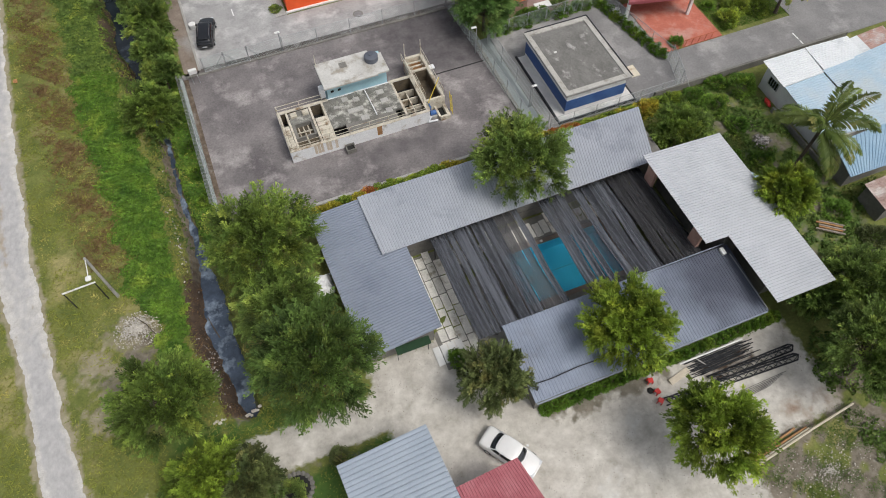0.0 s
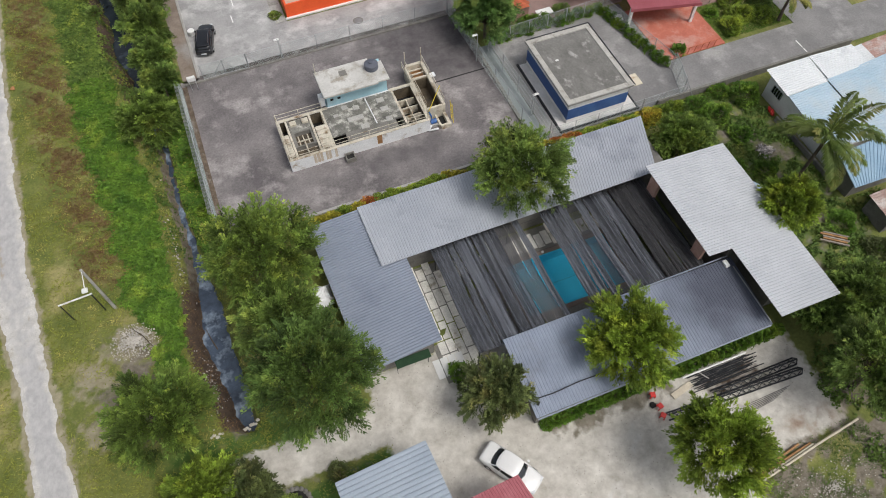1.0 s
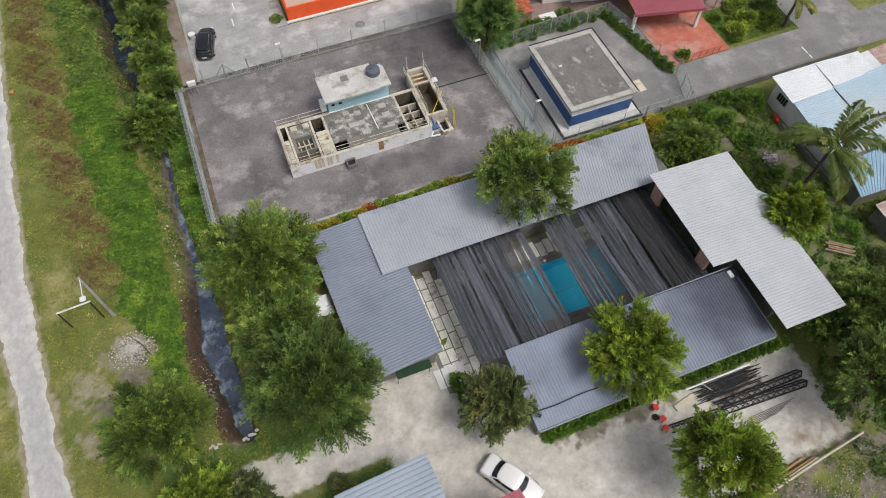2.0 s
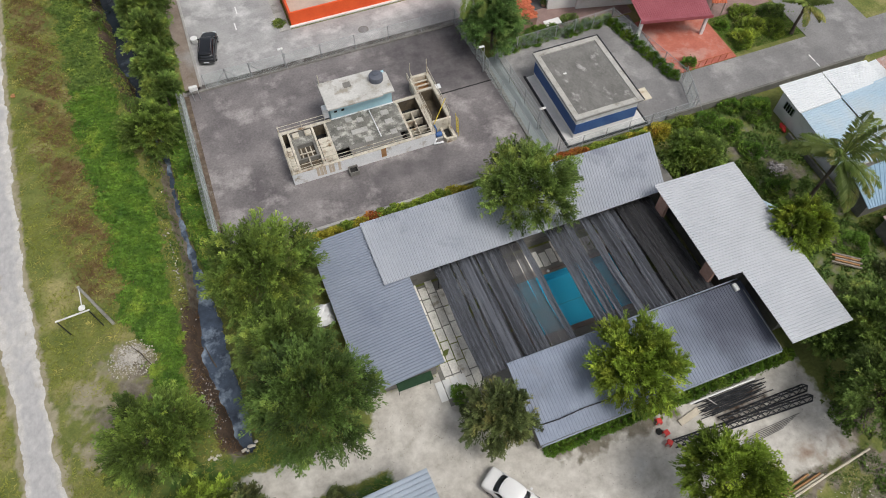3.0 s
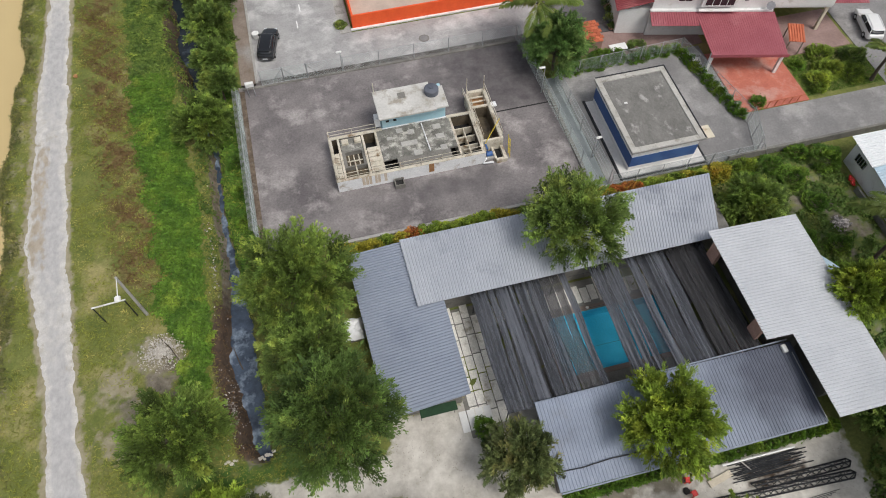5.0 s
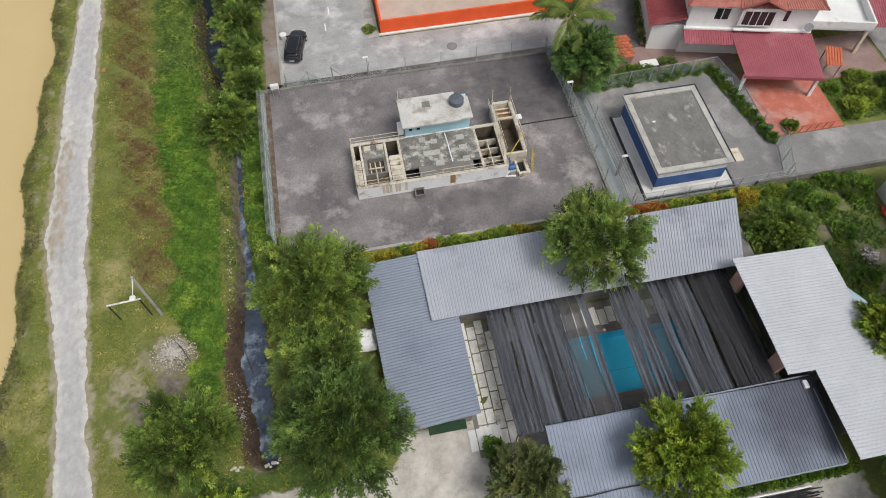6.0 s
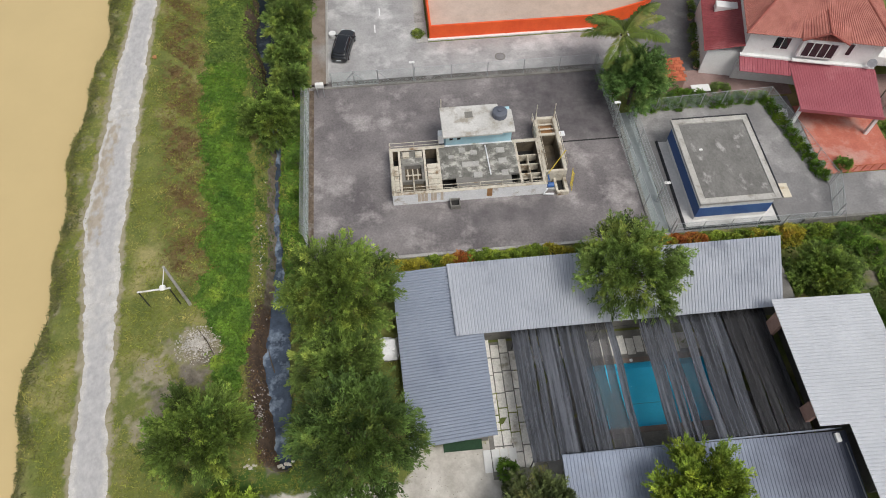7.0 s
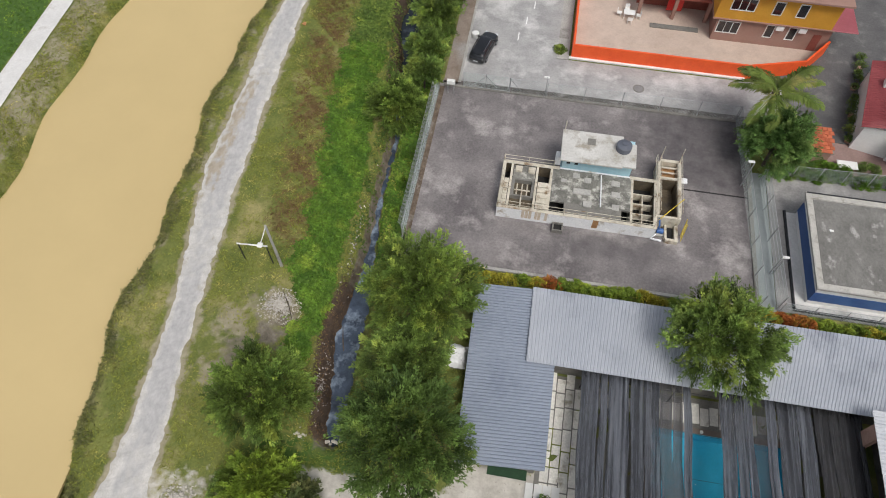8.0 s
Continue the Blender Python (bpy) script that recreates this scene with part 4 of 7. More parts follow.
for w, d in ((0.61, 1.55), (0.61, 1.35), (0.61, 1.05)):
    bm = boxed(-w / 2, w / 2, -d / 2, d / 2, 0, 0.06, bevel=0.012)
    me = bpy.data.meshes.new("slab")
    bm.to_mesh(me)
    bm.free()
    me.materials.append(M_SLAB)
    slab_meshes.append((me, d))
srng = random.Random(4)


def slab_run(x, y0, y1):
    y = y0 + srng.uniform(0, 0.3)
    while y < y1:
        me, d = srng.choice(slab_meshes)
        s = new("slab", me)
        s.parent = yard
        s.matrix_basis = pose(x, y + d / 2, 0.02 + srng.uniform(-0.008, 0.012), srng.uniform(-0.5, 0.5), srng.uniform(-0.5, 0.5), srng.uniform(-1.2, 1.2))
        y += d + 0.1


for k in range(4):
    slab_run(7.95 + 0.69 * k, 18.6, 27.6)
for k in range(24):
    slab_run(11.0 + 0.69 * k, 26.25, 27.5)

nets = thing("shade_canopy", (9.8, 18.3, 0), "weathered black shade netting in long sagging strips over a pool", "canopy")
NET_EDGES = [(9.75, 11.05), (11.1, 11.62), (11.68, 13.12), (13.26, 14.15), (14.2, 15.3), (15.36, 16.2), (16.24, 16.9), (16.94, 17.5), (19.42, 20.4), (20.42, 21.1), (21.14, 21.72), (21.8, 22.6), (22.62, 23.3), (23.4, 24.7), (24.72, 25.75), (25.9, 26.9), (26.92, 27.6), (27.62, 29.2)]


def net_strip(x0, x1, seed, material):
    """One width of netting, gathered in folds along its length and sagging between its ends."""
    g = np.random.default_rng(seed)
    n, m = max(10, int((x1 - x0) / 0.055)), 14
    u = np.linspace(0, 1, n)
    fold = 0.055 * np.sin(np.cumsum(g.uniform(0.5, 1.5, n))) + g.normal(0, 0.012, n)
    v = []
    for j in range(m):
        s = j / (m - 1)
        drift = 0.06 * math.sin(2.1 * s + seed) + (0.1 * s - 0.05) * g.uniform(0.9, 1.1)
        for i in range(n):
            z = 3.16 - 0.32 * s - 0.1 * math.sin(math.pi * s) + fold[i] * (0.6 + 0.5 * math.sin(5 * s + i * 0.2))
            edge = 0.05 * math.sin(9 * s + seed) * (1 if i in (0, n - 1) else 0)
            v.append((x0 + (x1 - x0) * u[i] - drift + edge, 18.2 + 9.85 * s, z))
    ii = np.arange(n * m).reshape(m, n)
    f = np.stack([ii[:-1, :-1], ii[:-1, 1:], ii[1:, 1:], ii[1:, :-1]], -1).reshape(-1, 4)
    o = origin(nets)
    ob = from_arrays("net", np.array(v) - np.array(o), f, material, nets)
    ob.data.polygons.foreach_set("use_smooth", np.ones(len(f), bool))
    sol = ob.modifiers.new("thickness", "SOLIDIFY")
    sol.thickness = 0.006


# the easternmost strips take the copy with shade in its colour
for k, (a, b) in enumerate(NET_EDGES):
    net_strip(a, b, k + 1, M_NET_SHADED if a > 25.8 else (M_NET_THIN if a in (15.36, 16.24) else M_NET_TORN if a == 21.8 else M_NET))
for y in (18.6, 21.6, 24.7, 27.7):
    wtube("cable", nets, [(9.7, y, 2.98 - 0.033 * (y - 18)), (19.5, y, 2.94 - 0.033 * (y - 18)), (29.2, y, 2.98 - 0.033 * (y - 18))], 0.012, M_IRON)
for x in (10.0, 16.5, 25.3):
    for y in (18.6, 27.7):
        wtube("post", nets, [(x, y, 0), (x, y, 3.0)], 0.05, M_IRON)

# brick piers under the taller roof, a box on the low roof, pipes, gutters
for y in (25.6, 18.9):
    wbox("pier", east_wing, 28.95, 29.25, y + 0.2, y + 1.25, 0, 4.6, M_BRICK, "brown brick pier")
wbox("gutter_box", south_wing, 30.25, 30.6, 17.45, 18.05, 3.52, 3.8, M_WHITE, "white plastic box", 0.04)
wtube("downpipe", south_wing, [(30.9, 17.4, 3.55), (31.1, 12.5, 3.03)], 0.04, M_STEEL)
wtube("pipe", south_wing, [(12.2, 13.6, 3.1), (13.5, 13.5, 3.22), (15.5, 13.6, 3.2), (18.4, 13.5, 3.2)], 0.045, M_IRON, label="dark bent pipe lying on the roof")
wtube("vent", south_wing, [(12.1, 13.2, 2.95), (12.1, 13.2, 3.5)], 0.09, M_IRON)
for wing, x0, x1, y, z in ((south_wing, 11.7, 31.1, 18.42, 3.42), (south_wing, 11.7, 31.1, 12.28, 2.78)):
    wtube("gutter", wing, [(x0, y, z), (x1, y, z)], 0.06, M_ROOF)
awning = thing("gate_awning", (5.6, 19.4, 0), "dark green canvas awning at the entrance", "awning")
M_CANVAS = mat("green_canvas", (0.01, 0.036, 0.014), (0.018, 0.055, 0.022), 1.0, 0.85, fine=0.2)
wbox("canvas", awning, 3.9, 6.6, 19.7, 20.4, 2.1, 2.16, M_CANVAS, bevel=0.02)
for x in (4.0, 6.5):
    wtube("leg", awning, [(x, 20.2, 0), (x, 20.2, 2.1)], 0.025, M_IRON)
steps = thing("entrance_slabs", (7.4, 18.8, 0), "white concrete slabs at the courtyard entrance", "step")
for k in range(4):
    wbox("slab", steps, 6.75 + 0.62 * k, 7.3 + 0.62 * k, 18.5 + 0.05 * k, 20.1, 0.0, 0.1, M_WHITE, bevel=0.02)
sheet = thing("white_sheet", (0.5, 28.3, 0), "crumpled white plastic sheeting draped over a low stack", "sheet")
sheet_verts = []
for j in range(15):
    for i in range(13):
        u, w = i / 12 - 0.5, j / 14 - 0.5
        edge = max(abs(u), abs(w)) * 2
        z = 1.35 - 0.9 * max(0.0, edge - 0.62) ** 1.2 * 2.0 + 0.16 * noise.noise((u * 6, w * 6, 1.0)) + 0.06 * noise.noise((u * 17, w * 17, 4.0))
        sheet_verts.append((u * 1.5 + 0.12 * noise.noise((u * 3, w * 5, 7.0)), w * 1.9 + 0.12 * noise.noise((u * 4, w * 3, 2.0)), z))
ii = np.arange(15 * 13).reshape(15, 13)
cover = from_arrays("cover", sheet_verts, np.stack([ii[:-1, :-1], ii[:-1, 1:], ii[1:, 1:], ii[1:, :-1]], -1).reshape(-1, 4), mat("white_plastic", (0.78, 0.79, 0.79), (0.86, 0.87, 0.87), 2.0, 0.5, fine=0.05), sheet)
cover.modifiers.new("thickness", "SOLIDIFY").thickness = 0.02
part("stack", boxed(-0.45, 0.45, -0.7, 0.7, 0, 1.0), M_CONC_OLD, sheet)


# ---- sewage works in the compound ----
M_OLD_WHITE = mat("weathered_white_paint", (0.72, 0.73, 0.745), (0.82, 0.825, 0.83), 0.7, 0.8, stain=(0.42, 0.37, 0.3), stain_scale=0.8, stain_amount=0.26, fine=0.15)
M_OLD_ROOF = mat("weathered_roof_slab", (0.47, 0.46, 0.43), (0.6, 0.59, 0.56), 0.6, 0.85, stain=(0.33, 0.3, 0.25), stain_scale=0.7, stain_amount=0.45, fine=0.15)
M_RUST_PALE = mat("pale_rust_stain", (0.47, 0.38, 0.28), (0.63, 0.55, 0.45), 2.0, 0.85, fine=0.3, stretch=(3, 1, 0.6))
M_DECK = mat("stained_deck", (0.11, 0.107, 0.095), (0.23, 0.225, 0.2), 1.1, 0.9, stain=(0.5, 0.49, 0.44), stain_scale=1.5, stain_amount=0.55, fine=0.35, bump=0.01)
M_DIRTY_CREAM = mat("rusty_cream_paint", (0.48, 0.44, 0.35), (0.66, 0.61, 0.51), 0.9, 0.8, stain=(0.24, 0.16, 0.09), stain_scale=1.2, stain_amount=0.45, fine=0.2)
M_BED = mat("roof_screed", (0.14, 0.135, 0.125), (0.21, 0.205, 0.19), 0.7, 0.9, stain=(0.36, 0.35, 0.33), stain_scale=1.0, stain_amount=0.28, fine=0.25, stretch=(1, 0.7, 1))
M_RIM = mat("weathered_rim", (0.39, 0.375, 0.34), (0.49, 0.475, 0.44), 0.6, 0.85, stain=(0.27, 0.255, 0.22), stain_scale=0.9, stain_amount=0.4, fine=0.15)
plant = thing("treatment_plant", (1.6, 42.2, 0), "old white concrete sewage tank with open chambers and rails", "tank")
X0, X1, Y0, Y1, ZT = 1.6, 15.2, 42.2, 47.4, 1.5
for dims in ((X0, X1, Y0, Y0 + 0.25), (X0, X1, Y1 - 0.25, Y1), (X0, X0 + 0.25, Y0 + 0.25, Y1 - 0.25), (X1 - 0.25, X1, Y0 + 0.25, Y1 - 0.25)):
    wbox("outer_wall", plant, *dims, 0, ZT, M_OLD_WHITE, bevel=0.02)
for dims in ((X0 - 0.03, X1 + 0.03, Y0 - 0.03, Y0 + 0.28), (X0 - 0.03, 6.6, Y1 - 0.3, Y1 + 0.02), (12.8, X1 + 0.03, Y1 - 0.3, Y1 + 0.02), (X0 - 0.03, X0 + 0.28, Y0 + 0.28, Y1 - 0.3), (X1 - 0.28, X1 + 0.03, Y0 + 0.28, Y1 - 0.3)):
    wbox("wall_cap", plant, *dims, ZT, ZT + 0.05, M_DIRTY_CREAM, "rust-stained cream wall cap", 0.015)
# near-black floor: the shade deep in the open chambers, put into the colour
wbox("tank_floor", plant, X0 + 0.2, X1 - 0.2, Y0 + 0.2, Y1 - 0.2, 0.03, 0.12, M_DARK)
for x in (2.45, 4.7, 5.95, 13.05):
    wbox("cross_wall", plant, x - 0.1, x + 0.1, Y0 + 0.25, Y1 - 0.25, 0.1, ZT - 0.005, M_DIRTY_CREAM)
wbox("deck", plant, 6.05, 12.95, 43.6, Y1 - 0.2, ZT - 0.18, ZT + 0.02, M_DECK, "stained grey concrete deck")
wbox("deck", plant, 7.3, 12.2, Y0 + 0.2, 43.62, ZT - 0.18, ZT + 0.015, M_CONC_OLD, "stained grey concrete deck")
for x, y, w, d in ((8.14, 46.6, 0.6, 0.55), (9.16, 46.25, 0.6, 0.55), (8.4, 44.95, 0.85, 0.6), (9.15, 44.95, 0.7, 0.6), (9.26, 43.7, 0.75, 0.6), (11.59, 46.3, 0.75, 0.6), (11.65, 45.1, 0.75, 0.6), (11.68, 43.75, 0.6, 0.6), (7.1, 45.9, 0.5, 0.4)):
    wbox("hatch", plant, x - w / 2, x + w / 2, y - d / 2, y + d / 2, ZT + 0.02, ZT + 0.12, M_CONC, "pale concrete hatch cover", 0.015)
for x0, x1 in ((X0 + 0.3, 2.3), (4.85, 5.85)):
    for k in range(5):
        wbox("lid", plant, x0, x1, 42.55 + 0.58 * k, 43.08 + 0.58 * k, ZT - 0.05, ZT + 0.04 + 0.01 * (k % 2), M_DIRTY_CREAM, "cream concrete lid", 0.015)
wbox("channel_floor", plant, 2.6, 4.55, 45.6, 47.1, 0.9, ZT - 0.15, M_DECK)
wbox("channel_floor", plant, 2.6, 4.55, 42.5, 45.6, 0.5, 0.9, M_BASIN, "brown sludge bed")
for dims in ((2.55, 4.6, 45.45, 45.6), (2.55, 4.6, 43.7, 43.85), (2.55, 2.85, 43.85, 45.45), (4.35, 4.6, 43.85, 45.45)):
    wbox("ledge", plant, *dims, 0.9, ZT - 0.12, M_CONC_OLD)
for x in (2.75, 3.9):
    wbox("white_block", plant, x, x + 0.6, 46.3, 46.85, ZT - 0.15, ZT + 0.1, M_DIRTY_CREAM, bevel=0.03)
for k in range(3):
    wtube("pipe", plant, [(3.1 + 0.45 * k, 43.95, 0.95), (3.1 + 0.45 * k, 45.35, 0.95)], 0.06, M_DIRTY_CREAM)
wtube("pipe", plant, [(2.9, 44.6, 1.05), (4.3, 44.6, 1.05)], 0.07, M_DIRTY_CREAM)
wtube("pipe", plant, [(3.55, 42.5, 1.62), (3.55, 44.6, 1.2), (3.55, 44.6, 1.0)], 0.07, M_DIRTY_CREAM)
wtube("pipe", plant, [(10.4, 43.6, ZT + 0.1), (10.3, 47.0, ZT + 0.1)], 0.06, M_OLD_WHITE)
for y in (43.75, 44.8, 45.85):
    wbox("baffle", plant, 13.15, 14.9, y - 0.045, y + 0.045, 0.3, ZT - 0.35, M_DIRTY_CREAM)
wbox("baffle", plant, 13.97, 14.07, 42.6, 45.85, 0.3, ZT - 0.33, M_DIRTY_CREAM)
# deep sump at the end
for dims in ((15.2, 15.42, 43.5, 49.6), (16.95, 17.25, 43.5, 49.9), (15.42, 16.95, 49.6, 49.9), (15.42, 16.95, 47.7, 47.9), (15.42, 16.95, 43.5, 43.7)):
    wbox("sump_wall", plant, *dims, 0, ZT + 0.05, M_DIRTY_CREAM, "rust-streaked cream sump wall", 0.02)
for dims in ((16.95, 17.25, 41.9, 43.5), (16.2, 16.95, 41.9, 42.15), (16.1, 16.32, 42.15, 43.5)):
    wbox("pit_rim", plant, *dims, 0, 0.5, M_DIRTY_CREAM, "low cream rim of a dark pit", 0.02)
# near-black for the shaded bottom of the pit
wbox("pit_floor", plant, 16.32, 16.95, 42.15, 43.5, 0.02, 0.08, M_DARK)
wbox("sump_lining", plant, 15.43, 16.94, 43.72, 47.68, 0.02, 0.1, M_BASIN)
for dims in ((15.43, 15.5, 43.72, 47.68), (16.87, 16.94, 43.72, 47.68), (15.5, 16.87, 47.6, 47.68)):
    wbox("sump_lining", plant, *dims, 0.1, ZT - 0.1, M_BASIN)
wbox("screen_box", plant, 15.45, 16.9, 48.1, 49.5, 0.7, 0.9, M_RUST)
for k in range(2):
    wbox("slat", plant, 15.45, 16.9, 48.45 + 0.55 * k, 48.58 + 0.55 * k, ZT - 0.2, ZT - 0.1, M_DIRTY_CREAM)
wbox("sill", plant, 17.3, 17.9, 47.75, 48.3, ZT - 0.4, ZT - 0.3, M_OLD_WHITE)
# thin dark facings added over the inner faces of the white walls
for dims in ((X0 + 0.26, 6.0, Y1 - 0.28, Y1 - 0.26), (13.15, X1 - 0.26, Y1 - 0.28, Y1 - 0.26), (X0 + 0.26, X0 + 0.28, Y0 + 0.3, Y1 - 0.3), (X1 - 0.28, X1 - 0.26, Y0 + 0.3, Y1 - 0.3), (X0 + 0.3, X1 - 0.3, Y0 + 0.26, Y0 + 0.28)):
    wbox("lining", plant, *dims, 0.13, ZT - 0.08, M_BASIN, "dark slimy basin lining")
# cabin and its roof tank
wbox("cabin_wall", plant, 6.75, 12.75, 47.45, 49.7, 0, 3.5, M_LIGHT_BLUE, "light blue cabin wall")
wbox("cabin_roof", plant, 6.4, 11.7, 46.45, 49.95, 3.5, 3.72, M_OLD_ROOF, "weathered white roof slab", 0.03)
wbox("cabin_roof", plant, 11.7, 12.85, 46.6, 49.2, 3.5, 3.72, M_OLD_ROOF, "weathered white roof slab", 0.03)
# flat near-black panels in place of shaded openings
for x in (7.1, 7.8):
    wbox("vent_hole", plant, x, x + 0.3, 47.42, 47.46, 2.1, 2.34, M_DARK)
wtube("mast", plant, [(6.55, 49.8, 3.7), (6.55, 49.8, 4.9)], 0.04, M_DIRTY_CREAM)
wbox("meter_box", plant, 6.1, 6.6, 47.6, 48.3, 1.5, 2.6, M_OLD_WHITE, "white meter box", 0.03)
wbox("hatch", plant, 8.6, 9.3, 48.5, 49.2, 3.72, 3.76, M_CONC_OLD, "dark round-worn roof patch", 0.01)
tank = thing("water_tank", (11.7, 48.5, 3.72), "dark plastic round water tank on a roof", "tank")
bm = bmesh.new()
tube(bm, [(0, 0, 0), (0, 0, 0.05), (0, 0, 0.25), (0, 0, 0.28), (0, 0, 0.31), (0, 0, 0.55), (0, 0, 0.6), (0, 0, 0.7)], [0.62, 0.66, 0.66, 0.63, 0.66, 0.66, 0.6, 0.26], 24)
part("shell", bm, M_TANK_DARK, tank)
part("lid", tube(bmesh.new(), [(0, 0, 0.7), (0, 0, 0.77)], [0.24, 0.22], 16), M_TANK_DARK, tank)
for y, x0, x1 in ((Y0 + 0.1, X0, X1 - 0.2), (Y1 - 0.12, X0, 6.1)):
    for z in (ZT + 0.45, ZT + 0.9):
        wtube("rail", plant, [(x0, y, z), (x1, y, z)], 0.028, M_DIRTY_CREAM)
    n = int((x1 - x0) / 1.7)
    for k in range(n + 1):
        x = x0 + 0.03 + (x1 - x0 - 0.06) * k / n
        wtube("rail_post", plant, [(x, y, ZT), (x, y, ZT + 0.9)], 0.028, M_DIRTY_CREAM)
for x, y0, y1 in ((X0 + 0.1, Y0, Y1), (15.0, 43.3, 49.6), (15.35, 43.6, 49.6), (17.15, 43.6, 49.8)):
    for z in (ZT + 0.45, ZT + 0.9):
        wtube("rail", plant, [(x, y0, z), (x, y1, z)], 0.028, M_DIRTY_CREAM)
    for k in range(4):
        y = y0 + 0.05 + (y1 - y0 - 0.1) * k / 3
        wtube("rail_post", plant, [(x, y, ZT), (x, y, ZT + 0.9)], 0.028, M_DIRTY_CREAM)
for x in (15.4, 17.1):
    wtube("hoist_leg", plant, [(x, 49.7, ZT), (x, 49.7, 3.4)], 0.04, M_DIRTY_CREAM)
wtube("brace", plant, [(15.4, 43.2, 1.5), (17.1, 44.6, 3.0)], 0.04, M_YELLOW_STEEL)
ladder = thing("ladder", (17.5, 42.4, 0), "yellow steel cage ladder on the sump", "ladder")
for y in (42.3, 42.85):
    wtube("stile", ladder, [(17.6, y, 0), (17.45, y, 2.6)], 0.03, M_YELLOW_STEEL)
for k in range(9):
    wtube("rung", ladder, [(17.58 - 0.016 * k, 42.3, 0.25 + 0.27 * k), (17.58 - 0.016 * k, 42.85, 0.25 + 0.27 * k)], 0.022, M_YELLOW_STEEL)
pump = thing("pump", (15.6, 42.6, 0), "blue pump with white pipework beside the sump", "pump")
wtube("motor", pump, [(15.45, 42.75, 0.55), (16.0, 42.75, 0.55)], 0.24, M_PIPE_BLUE, 14)
wbox("bedplate", pump, 15.3, 16.1, 42.4, 43.1, 0.0, 0.35, M_CONC, bevel=0.03)
wtube("pipe", pump, [(15.5, 42.75, 0.8), (15.5, 42.75, 1.3), (15.5, 43.6, 1.3)], 0.08, M_PIPE_BLUE, 8)
wtube("pipe", pump, [(15.4, 42.5, 0.3), (15.0, 42.0, 0.3), (15.9, 41.9, 0.3)], 0.1, M_OLD_WHITE, 8)
bin_ = thing("sludge_box", (6.6, 41.8, 0), "open white concrete box holding dark sludge", "box")
for dims in ((6.6, 7.5, 41.3, 41.4), (6.6, 7.5, 42.05, 42.15), (6.6, 6.7, 41.4, 42.05), (7.4, 7.5, 41.4, 42.05)):
    wbox("side", bin_, *dims, 0, 0.5, M_CONC_OLD)
wbox("sludge", bin_, 6.7, 7.4, 41.4, 42.05, 0.02, 0.3, M_DARK)
for x in (3.8, 4.1, 4.42, 4.95, 5.2, 5.8, 9.9):
    wbox("rust_streak", plant, x, x + 0.22 + 0.1 * (x % 0.7) + 0.25 * (x > 9), Y0 - 0.006, Y0 + 0.01, 0.35, ZT - 0.02, M_RUST if x > 9 else M_RUST_PALE, "rust stain on the white wall")
drain = tagged(part("drain_line", boxed(17.4, 23.6, 47.9, 48.05, 0.02, 0.034), M_DARK), "dark joint line across the asphalt", "drain", kind="structure")

# ---- blue and white utility hut ----
M_APRON = mat("pale_apron", (0.62, 0.61, 0.59), (0.74, 0.73, 0.71), 0.6, 0.8, stain=(0.4, 0.39, 0.37), stain_amount=0.35, fine=0.12)
hut = thing("utility_hut", (27.2, 37.8, 0), "flat-roofed utility hut with a blue painted band", "hut")
wbox("apron", hut, 26.7, 34.9, 37.35, 46.95, 0, 0.14, M_APRON, "pale concrete apron", 0.02)
for dims in ((26.52, 26.7, 37.15, 47.1), (26.52, 35.05, 37.17, 37.35), (34.9, 35.05, 37.35, 46.95)):
    wbox("kerb", hut, *dims, 0, 0.2, M_IRON)
wbox("wall", hut, 27.5, 33.85, 38.05, 46.85, 0.14, 2.72, M_WHITE, "white painted wall")
wbox("band", hut, 27.47, 33.88, 38.02, 46.88, 0.66, 1.95, M_BLUE, "deep blue painted band")
wbox("roof", hut, 27.2, 34.2, 37.8, 47.1, 2.72, 2.9, M_CONC, "concrete roof slab", 0.02)
wbox("roof_bed", hut, 27.75, 33.6, 38.4, 46.5, 2.9, 2.93, M_BED, "stained grey roof bed")
for dims in ((27.2, 27.7, 37.8, 47.1), (33.65, 34.2, 37.8, 47.1), (27.7, 33.65, 37.8, 38.35), (27.7, 33.65, 46.55, 47.1)):
    wbox("kerb_rim", hut, *dims, 2.9, 3.0, M_RIM, "pale concrete rim", 0.015)
for dims in ((27.14, 27.24, 37.75, 47.15), (34.16, 34.26, 37.75, 47.15), (27.24, 34.16, 47.06, 47.16), (27.24, 34.16, 37.74, 37.84)):
    wbox("drip_edge", hut, *dims, 2.98, 3.06, M_IRON if dims[2] > 40 or dims[0] > 30 else M_CONC)
wbox("porch", hut, 33.89, 35.6, 38.3, 39.8, 2.1, 2.2, M_CREAM, "cream door canopy", 0.03)
wbox("door", hut, 33.86, 33.92, 38.7, 39.7, 0.15, 2.05, M_STEEL)
rag = thing("rag", (28.9, 43.5, 2.93), "scrap of white paper on the roof", "litter")
part("scrap", boxed(-0.16, 0.16, -0.1, 0.12, 0, 0.05, bevel=0.02), M_WHITE, rag)


